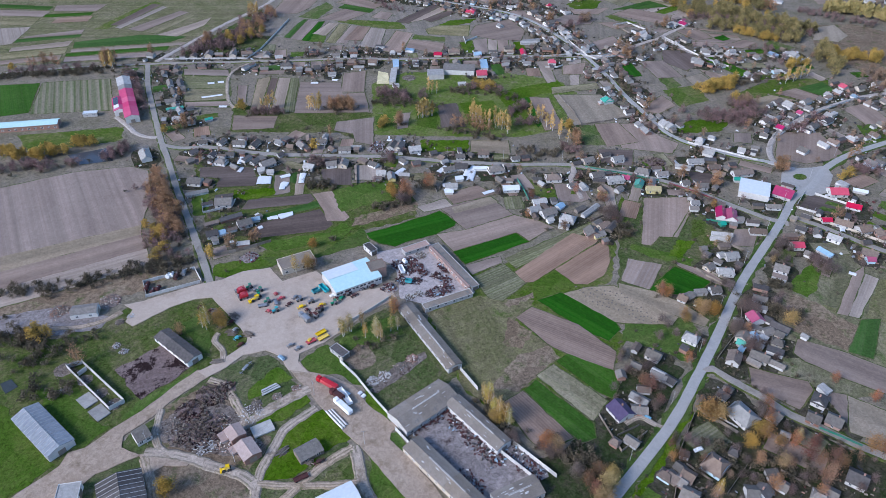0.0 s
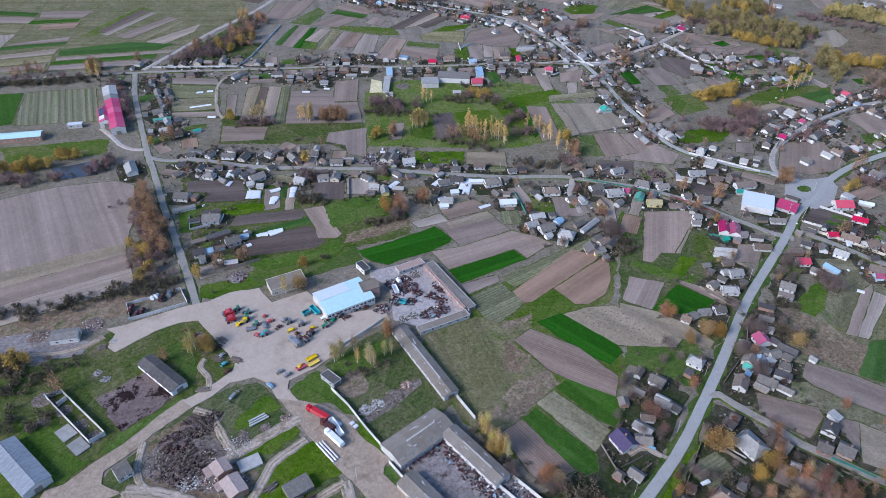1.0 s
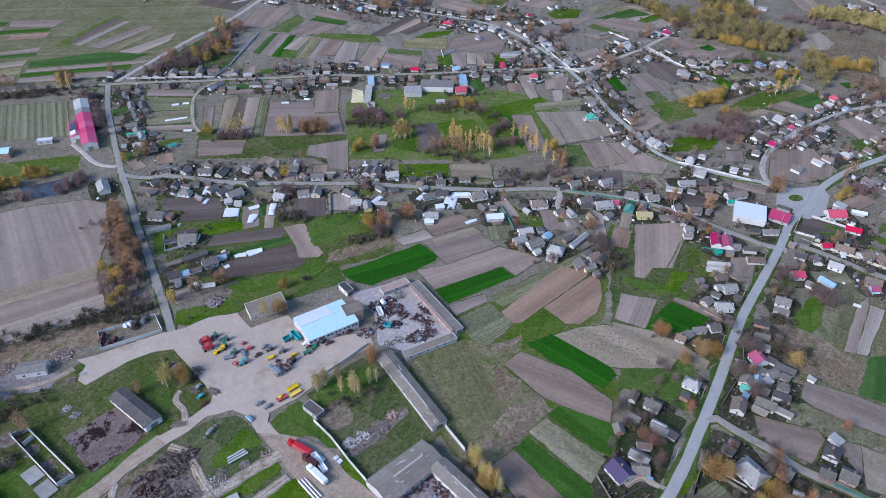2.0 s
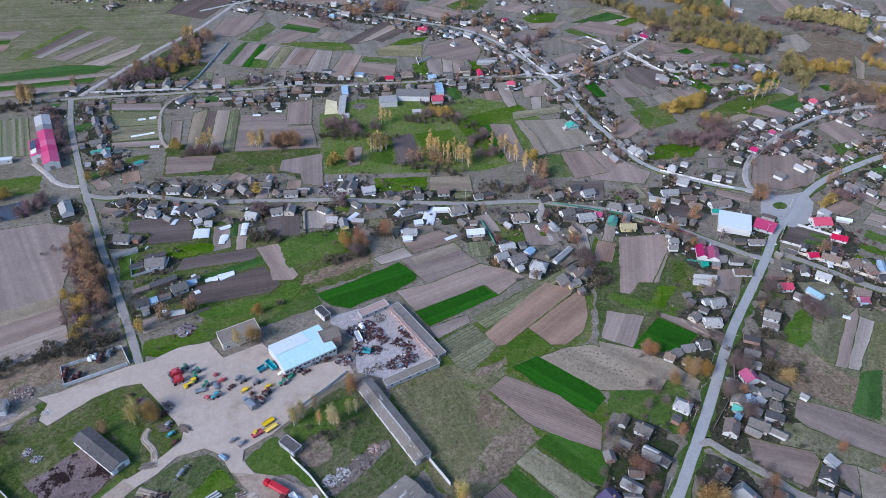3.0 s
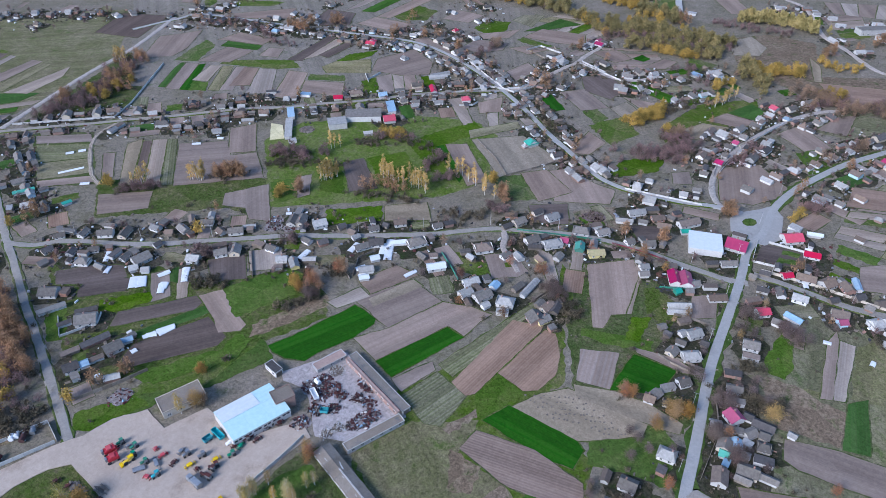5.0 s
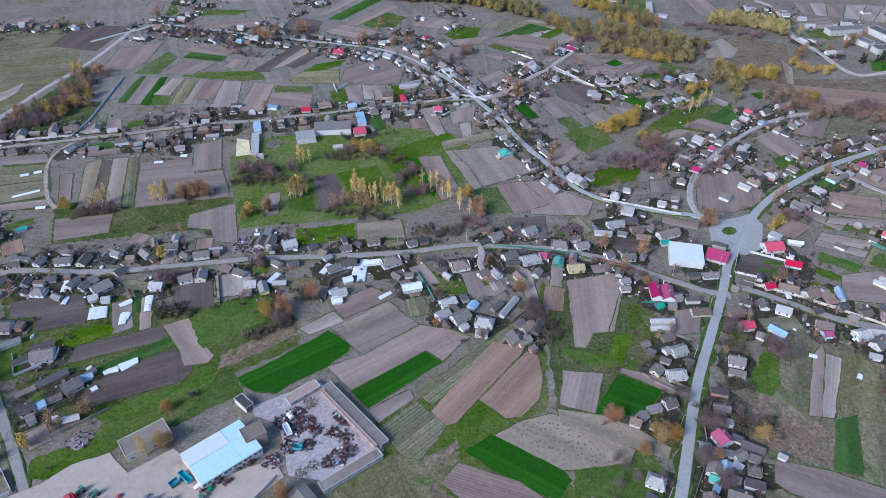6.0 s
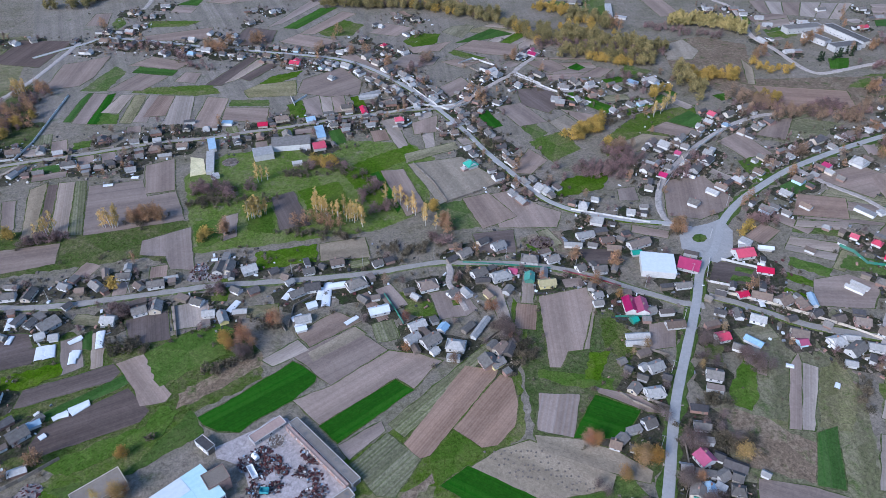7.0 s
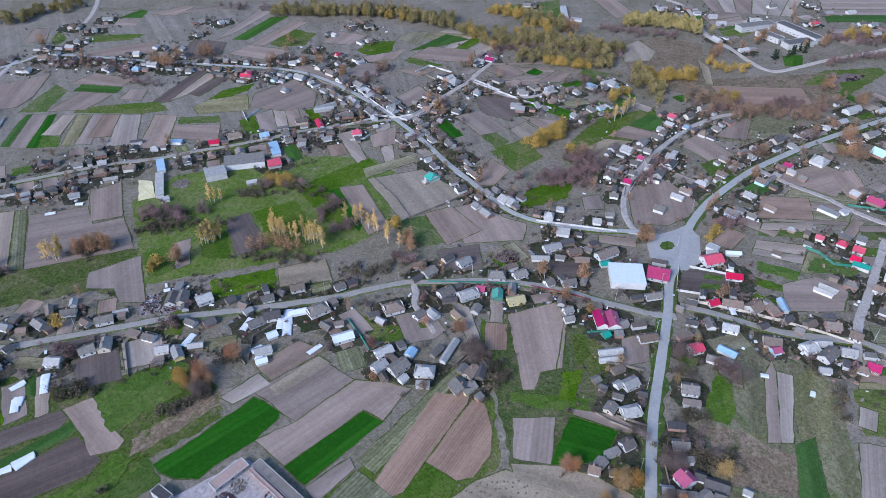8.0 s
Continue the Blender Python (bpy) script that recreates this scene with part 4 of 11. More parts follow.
STUFF = {"willow": ("distant_willows", "distant round trees with yellow spring foliage"), "forest": ("far_woodland", "far band of olive-yellow budding woodland"), "poplar": ("far_poplars", "far row of ochre budding poplars"),
         "birch": ("distant_birches", "distant slim birches with yellowish buds"), "orange": ("distant_budding_trees", "distant orange-brown budding trees"), "rust": ("distant_brown_trees", "distant rust-brown budding trees"), "bare": ("distant_bare_trees", "distant bare grey-purple trees"),
         "shrub": ("garden_scrub", "dark bare scrub and bushes along gardens and verges"), "conifer": ("distant_conifers", "distant dark conifers")}


def tree(kind, x, y, s, turn, pick):
    """A tree of its own near the path; farther off it joins the woods of its kind."""
    if kind == "shrub" or math.hypot(x - 60, y - 200) > 215:
        woods[kind].append((x, y, s, turn, pick))
        return
    name, label = TREEWORD[kind]
    ob = empty(name, pose(x, y, 0, 0, 0, turn) @ Matrix.Diagonal((s, s, s, 1)), label, "tree", f"{kind} trees")
    trunk, crown = TREES[kind][pick % 4]
    part("trunk", trunk, None, ob)
    part("crown", crown, None, ob)


def grove(kind, n, spread, *line):
    """Trees or scrub scattered about a line of the plan."""
    r = random.Random(int(line[0][0] * 3 + line[0][1] * 5) + n)
    L = [math.dist(a, b) for a, b in zip(line, line[1:])]
    for i in range(n):
        d = (i + r.random()) / n * sum(L)
        k = 0
        while k < len(L) - 1 and d > L[k]:
            d -= L[k]
            k += 1
        f = d / max(L[k], 1e-6)
        x = line[k][0] + (line[k + 1][0] - line[k][0]) * f + r.gauss(0, 0.55) * spread
        y = line[k][1] + (line[k + 1][1] - line[k][1]) * f + r.gauss(0, 0.55) * spread
        s = r.uniform(0.7, 1.12)
        if clear(x, y, 1.0):
            tree(kind, x, y, s * (1.25 if kind == "shrub" else 1), r.uniform(0, 360), r.randrange(4))
            if kind in ("bare", "forest", "orange", "rust") and r.random() < 0.7:
                tree("shrub", x + r.gauss(0, 2.5), y + r.gauss(0, 2.5), s, r.uniform(0, 360), r.randrange(4))


def make_woods(kind):
    """The plants of one kind that nobody could count, as one mesh of triangles."""
    protos = []
    for pair in FARTREES[kind]:
        vs, ts, ms, base = [], [], [], 0
        for slot, me in enumerate(pair):
            me.calc_loop_triangles()
            co, tri = np.empty(len(me.vertices) * 3, np.float32), np.empty(len(me.loop_triangles) * 3, np.int32)
            me.vertices.foreach_get("co", co)
            me.loop_triangles.foreach_get("vertices", tri)
            vs.append(co.reshape(-1, 3))
            ts.append(tri + base)
            ms.append(np.full(len(tri) // 3, slot, np.int32))
            base += len(me.vertices)
        protos.append((np.concatenate(vs), np.concatenate(ts), np.concatenate(ms)))
    vs, ts, ms, base = [], [], [], 0
    for x, y, s, turn, pick in woods[kind]:
        co, tri, mi = protos[pick % len(protos)]
        c, sn = math.cos(radians(turn)) * s, math.sin(radians(turn)) * s
        vs.append(np.stack((co[:, 0] * c - co[:, 1] * sn + x, co[:, 0] * sn + co[:, 1] * c + y, co[:, 2] * s), 1))
        ts.append(tri + base)
        ms.append(mi)
        base += len(co)
    vs, ts, ms = np.concatenate(vs).astype(np.float32), np.concatenate(ts), np.concatenate(ms)
    name, label = STUFF[kind]
    me = bpy.data.meshes.new(name)
    me.vertices.add(len(vs))
    me.vertices.foreach_set("co", vs.ravel())
    me.loops.add(len(ts))
    me.loops.foreach_set("vertex_index", ts)
    me.polygons.add(len(ms))
    me.polygons.foreach_set("loop_start", np.arange(0, len(ts), 3, dtype=np.int32))
    for m in (BIRCHBARK if kind == "birch" else BARK, LEAF[kind]):
        me.materials.append(m)
    me.polygons.foreach_set("material_index", ms)
    me.update(calc_edges=True)
    return tagged(new(name, me), label, "scrub" if kind == "shrub" else "woodland", kind="stuff")


# ---- what is already built upon ----
def inside(x, y, poly):
    hit = False
    for i, (x0, y0) in enumerate(poly):
        x1, y1 = poly[i - 1]
        if (y0 > y) != (y1 > y) and x < (x1 - x0) * (y - y0) / (y1 - y0) + x0:
            hit = not hit
    return hit


grid, filed = {}, [0, 0, 0]


def cell_of(x, y):
    return int(x // 24), int(y // 24)


def file_new():
    """Sort what was built since the last look into squares of the plan."""
    for k, rows in enumerate((solid, ways, tilled)):
        for row in rows[filed[k]:]:
            if k == 0:
                e = math.hypot(row[4], row[5]) + 4
                x0, y0, x1, y1 = row[0] - e, row[1] - e, row[0] + e, row[1] + e
            elif k == 1:
                e = row[2] + 4
                x0, y0, x1, y1 = row[0] - e, row[1] - e, row[0] + e, row[1] + e
            else:
                x0, y0, x1, y1 = row[:4]
            a, b = cell_of(x0, y0), cell_of(x1, y1)
            for i in range(a[0], b[0] + 1):
                for j in range(a[1], b[1] + 1):
                    grid.setdefault((k, i, j), []).append(row)
        filed[k] = len(rows)


def clear(x, y, gap, crops=False):
    if filed != [len(solid), len(ways), len(tilled)]:
        file_new()
    i, j = cell_of(x, y)
    for px, py, c, s, a, b in grid.get((0, i, j), ()):
        u, v = (x - px) * c + (y - py) * s, -(x - px) * s + (y - py) * c
        if abs(u) < a + gap and abs(v) < b + gap:
            return False
    for px, py, w in grid.get((1, i, j), ()):
        if (px - x) ** 2 + (py - y) ** 2 < (w + gap) ** 2:
            return False
    if crops:
        for x0, y0, x1, y1, poly in grid.get((2, i, j), ()):
            if x0 < x < x1 and y0 < y < y1 and inside(x, y, poly):
                return False
    return True


# ---- long buildings, walls and fences ----
ROOF["b2"] = skin("bluish_grey_sheet_roof", (0.15, 0.165, 0.185), (0.25, 0.27, 0.295), 0.6, vary=0.05, stain=(0.2, 0.15, 0.12), stainmix=0.4)
ROOF["c"] = skin("crimson_metal_roof", (0.40, 0.03, 0.10), (0.50, 0.05, 0.135), 0.5, vary=0.12, stainmix=0.2)
ROOF["old"] = skin("patched_brown_grey_slate", (0.140, 0.116, 0.094), (0.222, 0.19, 0.158), 0.9, scale=0.13, fine=2.0, vary=0.12, stain=(0.09, 0.095, 0.105), stainmix=0.85)
ROOF["sal"] = skin("dusty_salmon_slab", (0.30, 0.215, 0.18), (0.40, 0.30, 0.26), 0.9, vary=0.1, stain=(0.16, 0.11, 0.09), stainmix=0.5)
ROOFWORD.update({"old": "patched brown-grey slate", "sal": "dusty salmon slab", "b2": "bluish grey sheet", "c": "crimson metal"})


def long_building(name, kind, roof, walls, x, y, turn, L, W, h, rise=0.14):
    hs = empty(name, pose(x, y, 0, 0, 0, turn), f"long {walls} {name.replace('_', ' ')} with a {ROOFWORD[roof]} {'flat' if kind == 'flat' else 'low gabled'} roof", name.split("_")[-1])
    solid.append((x, y, math.cos(radians(turn)), math.sin(radians(turn)), L / 2, W / 2))
    if kind == "gable":
        part("wall", gable_walls(L, W, h, h + W * rise), WALL[walls], hs)
        # the roof in bays, each sheet run a piece of its own
        n = max(1, round(L / 9))
        for i in range(n):
            bay = L / n
            ov = 0.4
            sheet = ROOF["w"] if name == "dairy" and L > 60 and i < 3 else ROOF[roof]
            part("roof_bay", gable_roof(bay - 0.03 - 2 * ov + (0.0), W, h, h + W * rise, over=ov, thick=0.14 + 0.02 * (i % 2)), sheet, hs, "", pose(-L / 2 + bay * (i + 0.5), 0, 0.0))
        if roof == "old":
            # broken pale sheets left on the slopes
            rr, bm = random.Random(int(L * 10 + W)), bmesh.new()
            for i in range(12):
                u, v, a, b = rr.uniform(-0.46, 0.46) * L, rr.choice((-1, 1)) * rr.uniform(0.06, 0.42) * W, rr.uniform(0.2, 1.1), rr.uniform(0.08, 0.28)
                box(bm, u - a, v - b, h + 0.22 + rise * (W - 2 * abs(v)), u + a, v + b, h + 0.30 + rise * (W - 2 * abs(v)))
            part("loose_sheets", bm, WALL["grey"], hs, "broken pale roof sheets")
            part("ridge_cap", bmbox(-L * 0.22, -0.3, h + W * rise + 0.1, L * 0.3, 0.3, h + W * rise + 0.26), PRECAST, hs, "pale ridge capping")
        if roof == "b2" or roof == "d" and W > 10:
            bm = bmesh.new()
            for i in range(int(L / 2.2)):
                for s in (-1, 1):
                    for v in box(bm, -L / 2 + 0.6 + i * 2.2, 0.1, -0.1, -L / 2 + 0.75 + i * 2.2, W / 2 + 0.3, 0.08):
                        v.co.z += h + 0.2 + rise * (W - 2 * v.co.y)
                        v.co.y *= s
            part("roof_ribs", bm, WALL["grey"], hs)
        if name == "dairy" and L < 60:
            for i in range(6):
                for k in range(3):
                    bm = bmesh.new()
                    for v in box(bm, -L / 2 + 1.5 + i * 2.3, -W / 2 + 0.4 + k * 1.3, 0.0, -L / 2 + 3.6 + i * 2.3, -W / 2 + 1.6 + k * 1.3, 0.07):
                        v.co.z += h + 0.3 + rise * (W + 2 * v.co.y)
                    part("solar_panel", bm, GLASS, hs, "dark solar panel")
            bm = bmesh.new()
            for v in box(bm, L * 0.12, -W / 2 + 0.3, 0.0, L * 0.36, -0.4, 0.06):
                v.co.z += h + 0.3 + rise * (W + 2 * v.co.y)
            part("roof_sheet", bm, ROOF["white"], hs, "newer white roof sheets")
        if name == "machinery_hall":
            bm = bmesh.new()
            for v in box(bm, -L / 2 + 0.3, 0.4, 0.0, L * 0.16, W / 2 + 0.3, 0.06):
                v.co.z += h + 0.27 + rise * (W - 2 * v.co.y) * 1.0
            part("roof_sheet", bm, ROOF["white"], hs, "newer white roof sheets")
    else:
        bm = bmesh.new()
        box(bm, -L / 2, -W / 2, -0.2, L / 2, W / 2, h)
        part("wall", bm, WALL[walls], hs)
        part("roof", bmbox(-L / 2 - 0.2, -W / 2 - 0.2, h, L / 2 + 0.2, W / 2 + 0.2, h + 0.18), ROOF[roof], hs)
        if h > 2:
            bm = bmesh.new()
            for a, b, c, d in ((-L / 2 - 0.2, -W / 2 - 0.2, L / 2 + 0.2, -W / 2), (-L / 2 - 0.2, W / 2, L / 2 + 0.2, W / 2 + 0.2), (-L / 2 - 0.2, -W / 2, -L / 2, W / 2), (L / 2, -W / 2, L / 2 + 0.2, W / 2)):
                box(bm, a, b, h + 0.18, c, d, h + 0.45)
            part("parapet", bm, WALL[walls], hs)
    if h > 2:
        k = min(16, max(2, int(L / 4.5)))
        for side in (-1, 1):
            for i in range(k):
                for f in range(2 if h > 6 else 1):
                    wx = (i + 0.5) / k * L - L / 2
                    put = pose(wx, side * (W / 2 + 0.03), (2.6 if name == "machinery_hall" else 1.1) + f * 3.4, 0, 0, 0 if side < 0 else 180) @ Matrix.Diagonal((L / k * 0.94 if name == "machinery_hall" else 1.7, 1, 1.2 if h < 6 else 1.8, 1))
                    part("window", GLAZED, FRAME, hs, "", put)
        part("gate", bmbox(-1.6, -0.1, 0, 1.6, 0.1, min(2.8, h - 0.4)), WALL["wood"], hs, "wide timber gate", pose(L / 2 + 0.08, 0, 0, 0, 0, 90))
    return hs


FENCE = {"blue": (skin("bright_blue_fence_paint", (0.06, 0.22, 0.36), (0.10, 0.30, 0.46), 0.6), "bright blue painted board fence"), "precast": (PRECAST, "pale stained precast concrete wall"), "green": (WALL["green"], "green painted upright board fence"), "wood": (WALL["wood"], "grey weathered upright board fence"),
         "sand": (WALL["sand"], "sand-coloured brick garden wall"), "maroon": (skin("dark_red_sheet_fence", (0.15, 0.035, 0.045), (0.22, 0.05, 0.06), 0.6), "maroon painted sheet-metal street fence")}


def fence(h, kind, *line):
    mat, label = FENCE[kind]
    th = empty("garden_wall" if kind in ("precast", "sand") else "fence", pose(line[0][0], line[0][1], 0), label, "wall" if kind in ("precast", "sand") else "fence")
    post = mesh_of("post", bmbox(-0.12, -0.14, -0.3, 0.12, 0.14, h + 0.12), mat)
    panels = {}
    for a, b in zip(line, line[1:]):
        d = math.dist(a, b)
        n = max(1, round(d / 4.0))
        w = d / n
        key = round(w, 1)
        if key not in panels:
            bm = bmbox(0.1, -0.07, -0.2, w - 0.1, 0.07, h)
            box(bm, 0.1, -0.1, h, w - 0.1, 0.1, h + 0.08)
            panels[key] = mesh_of("panel", bm, mat)
        turn = math.degrees(math.atan2(b[1] - a[1], b[0] - a[0]))
        for i in range(n):
            f = i / n
            m = pose(a[0] + (b[0] - a[0]) * f - line[0][0], a[1] + (b[1] - a[1]) * f - line[0][1], 0, 0, 0, turn)
            part("panel", panels[key], mat, th, "", m)
            part("post", post, mat, th, "", m)
    return th

# ---- plots, largest first ----
plot("wheat2", -17, (618.0, 716.7), (679.6, 697.5), (663.7, 681.2), (605.7, 699.2))
plot("soil", -17, (640.2, 748.3), (708.3, 727.1), (694.2, 712.6), (629.3, 732.8))
plot("soil", -17, (628.7, 731.8), (693.4, 711.7), (680.5, 698.5), (618.7, 717.7))
plot("soil", -17, (648.5, 760.0), (719.0, 738.1), (709.1, 727.9), (640.8, 749.1))
plot("soilpale", -106, (578.3, 782.2), (597.8, 776.2), (560.7, 736.0), (548.3, 743.2))
plot("soil", -63, (67.4, 744.7), (81.6, 749.2), (107.4, 689.3), (96.8, 687.2))
plot("soilpale", -106, (599.0, 775.8), (615.9, 770.5), (572.3, 729.3), (561.5, 735.6))
plot("soil", -106, (558.2, 788.5), (577.1, 782.6), (547.5, 743.7), (535.5, 750.6))
plot("soil", 3, (493.4, 754.6), (541.1, 758.3), (533.5, 742.0), (490.1, 737.6))
plot("soilpale", 3, (489.9, 736.4), (533.0, 740.8), (524.4, 722.6), (486.3, 717.4))
plot("soil", -17, (593.7, 682.2), (648.2, 665.2), (638.6, 655.2), (586.2, 671.5))
plot("soilpale", -106, (616.9, 770.2), (630.4, 766.0), (581.5, 724.0), (572.9, 729.0))
plot("straw", -30, (196.3, 780.1), (208.8, 786.2), (256.9, 759.5), (247.5, 751.3))
plot("soilpale", 41, (223.8, 725.1), (265.4, 758.3), (276.4, 751.9), (235.7, 720.0))
plot("meadow", -30, (184.8, 774.5), (195.6, 779.8), (247.0, 750.8), (238.9, 743.7))
plot("soilpale", -106, (541.1, 793.8), (557.1, 788.8), (534.8, 751.0), (524.6, 757.0))
plot("lawn", 41, (205.5, 732.8), (248.4, 768.2), (258.3, 762.4), (216.3, 728.3))
plot("meadow", 3, (484.4, 707.5), (520.0, 713.1), (511.5, 695.0), (480.8, 688.7))
plot("soil", 1, (-35.2, 933.8), (23.0, 935.0), (30.6, 930.0), (-26.1, 920.5))
plot("wheat2", -51, (235.6, 615.9), (245.5, 625.4), (268.9, 587.6), (258.0, 581.0))
plot("soilpale", -71, (112.2, 613.9), (123.9, 615.6), (112.8, 554.5), (105.9, 555.3))
plot("soil", -106, (523.9, 799.1), (540.0, 794.1), (523.9, 757.3), (513.6, 763.3))
plot("soilpale", 41, (195.5, 737.1), (239.1, 773.7), (247.8, 768.6), (204.9, 733.1))
plot("soilpale", -71, (81.9, 609.6), (94.1, 611.4), (95.2, 556.4), (88.1, 557.2))
plot("soilpale", -30, (216.9, 790.2), (227.0, 795.1), (270.7, 771.4), (263.1, 764.8))
plot("soil", -74, (27.2, 660.4), (40.6, 666.2), (40.2, 630.2), (28.3, 628.9))
plot("soil", -14, (237.5, 671.5), (287.2, 666.1), (287.8, 658.6), (236.7, 662.2))
plot("soil", -74, (50.9, 670.7), (61.8, 675.4), (58.9, 632.2), (49.3, 631.2))
plot("straw", -35, (331.0, 427.4), (370.9, 406.9), (363.8, 401.3), (321.7, 420.7))
plot("meadow", -107, (473.8, 504.6), (487.8, 504.7), (459.8, 471.3), (449.4, 472.1))
plot("meadow", -107, (436.4, 504.2), (451.4, 504.3), (432.8, 473.4), (421.7, 474.3))
plot("lawn", -74, (13.2, 654.3), (26.3, 660.0), (27.6, 628.8), (16.1, 627.5))
plot("lawn", 16, (263.0, 578.3), (306.2, 595.0), (312.7, 590.9), (264.5, 570.4))
plot("straw", -30, (209.4, 786.5), (216.3, 789.9), (262.6, 764.4), (257.4, 759.9))
plot("soil", -14, (236.1, 655.9), (288.2, 653.5), (288.7, 647.7), (235.4, 648.7))
plot("soilpale", 41, (216.8, 728.0), (258.8, 762.1), (264.8, 758.6), (223.3, 725.3))
plot("soilred", -14, (239.1, 687.7), (286.2, 679.1), (286.7, 672.9), (238.3, 680.0))
plot("straw", -35, (356.2, 445.4), (390.1, 421.9), (384.2, 417.3), (348.5, 439.9))
plot("soil", -35, (342.7, 435.8), (379.8, 413.8), (374.0, 409.3), (335.1, 430.4))
plot("soilpale", -14, (238.3, 679.5), (286.7, 672.5), (287.2, 666.5), (237.6, 672.0))
plot("soilpale", -74, (41.3, 666.5), (50.3, 670.4), (48.7, 631.1), (40.8, 630.2))
plot("soil", -107, (423.8, 504.0), (435.6, 504.2), (421.1, 474.3), (412.3, 475.0))
plot("lawn", 3, (486.1, 716.6), (524.0, 721.8), (520.4, 713.9), (484.6, 708.4))
plot("soilpale", -17, (296.6, 402.3), (322.0, 388.7), (313.4, 380.9), (290.1, 396.3))
plot("soil", -14, (236.6, 661.8), (287.8, 658.2), (288.2, 653.8), (236.1, 656.3))
plot("soilpale", -17, (311.6, 416.2), (341.6, 406.7), (334.3, 400.0), (306.0, 411.0))
plot("meadow", -17, (362.0, 390.6), (387.1, 381.9), (379.7, 374.5), (356.5, 383.8))
plot("soil", -14, (240.4, 701.7), (285.3, 690.5), (285.6, 686.1), (239.9, 696.3))
plot("soilred", 16, (261.8, 584.4), (301.3, 598.1), (305.9, 595.2), (262.9, 578.7))
plot("straw", -35, (348.1, 439.6), (383.9, 417.0), (380.1, 414.1), (343.1, 436.1))
plot("meadow", 16, (260.5, 591.0), (295.8, 601.5), (301.0, 598.3), (261.7, 584.7))
plot("meadow", -17, (305.7, 410.7), (333.9, 399.6), (327.3, 393.6), (300.7, 406.1))
plot("soil", -35, (321.2, 420.4), (363.4, 401.1), (359.8, 398.3), (316.5, 417.0))
plot("lawn", -17, (351.7, 377.7), (373.2, 368.0), (365.9, 360.7), (346.3, 371.0))
plot("soil", -17, (345.9, 370.6), (365.4, 360.3), (357.8, 352.7), (340.3, 363.5))
plot("lawn", -40, (283.6, 384.9), (301.1, 369.1), (294.2, 362.7), (278.2, 378.3))
plot("soilpale", -17, (289.8, 396.0), (313.0, 380.4), (307.0, 375.0), (285.2, 391.8))
plot("soil", -17, (366.2, 395.9), (392.8, 387.6), (387.5, 382.3), (362.3, 391.0))
plot("soil", -35, (334.8, 430.1), (373.8, 409.1), (371.2, 407.1), (331.4, 427.7))
plot("wheat2", -34, (280.4, 300.7), (306.3, 287.7), (303.1, 284.6), (275.6, 296.3))
plot("lawn", -40, (273.8, 372.8), (288.5, 357.2), (283.5, 352.5), (269.8, 368.0))
plot("soilred", -34, (275.3, 296.1), (302.9, 284.4), (300.0, 281.6), (271.0, 292.2))
plot("straw", -34, (270.8, 291.9), (299.8, 281.5), (297.4, 279.1), (267.2, 288.7))
plot("soilpale", -34, (284.2, 304.2), (308.9, 290.1), (306.5, 287.8), (280.6, 300.9))
plot("lawn", -40, (264.7, 361.6), (276.9, 346.2), (272.6, 342.1), (261.3, 357.5))
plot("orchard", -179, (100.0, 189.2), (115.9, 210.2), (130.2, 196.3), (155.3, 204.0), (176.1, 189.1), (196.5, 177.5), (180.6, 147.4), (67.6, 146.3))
plot("vines", -67, (-337.2, 555.0), (-284.2, 564.1), (-259.7, 505.6), (-321.0, 496.6))
plot("wheat2", 119, (-396.2, 544.7), (-339.5, 553.8), (-323.3, 499.5), (-363.9, 485.4))
plot("soildark", -108, (-223.2, 854.4), (-174.6, 840.6), (-194.1, 780.2), (-238.8, 800.4))
plot("meadow", -157, (484.6, 589.4), (516.3, 598.5), (569.0, 588.7), (563.1, 577.5), (496.8, 549.9), (469.4, 564.2))
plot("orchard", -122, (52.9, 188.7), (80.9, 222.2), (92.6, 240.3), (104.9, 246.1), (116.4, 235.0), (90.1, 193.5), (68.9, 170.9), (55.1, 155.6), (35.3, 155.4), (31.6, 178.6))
plot("soil", 67, (251.9, 478.4), (282.0, 477.9), (287.5, 440.4), (254.0, 431.3), (235.3, 439.7))
plot("meadow", 11, (-314.2, 462.8), (-240.6, 477.5), (-234.7, 455.6), (-294.2, 438.0))
plot("courtyard", -58, (-22.8, 285.3), (-26.8, 313.4), (-37.6, 319.5), (-39.0, 325.3), (-20.6, 331.0), (-13.1, 336.2), (-7.3, 334.0), (16.9, 295.1), (17.4, 290.4), (-6.9, 280.0))
plot("meadow", -112, (346.8, 844.2), (374.4, 845.6), (350.2, 786.9), (323.2, 790.1))
plot("soil", 86, (410.2, 834.5), (434.0, 827.1), (429.8, 771.1), (405.6, 775.0))
plot("soil", 90, (128.6, 488.9), (149.0, 490.7), (160.5, 470.3), (171.8, 459.0), (163.4, 444.4), (128.7, 451.8))
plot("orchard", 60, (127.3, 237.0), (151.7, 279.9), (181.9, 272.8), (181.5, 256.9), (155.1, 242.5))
plot("soil", 6, (355.1, 461.1), (396.4, 465.7), (407.5, 444.7), (376.2, 426.4), (359.8, 449.8))
plot("lawn", 70, (103.1, 290.6), (128.9, 273.0), (131.2, 260.4), (118.7, 240.6), (90.1, 255.8))
plot("plaza", -122, (237.9, 424.1), (255.7, 425.8), (266.0, 428.8), (265.8, 415.3), (251.8, 393.2), (239.7, 389.4), (235.3, 393.0), (226.7, 406.6), (232.0, 418.7))
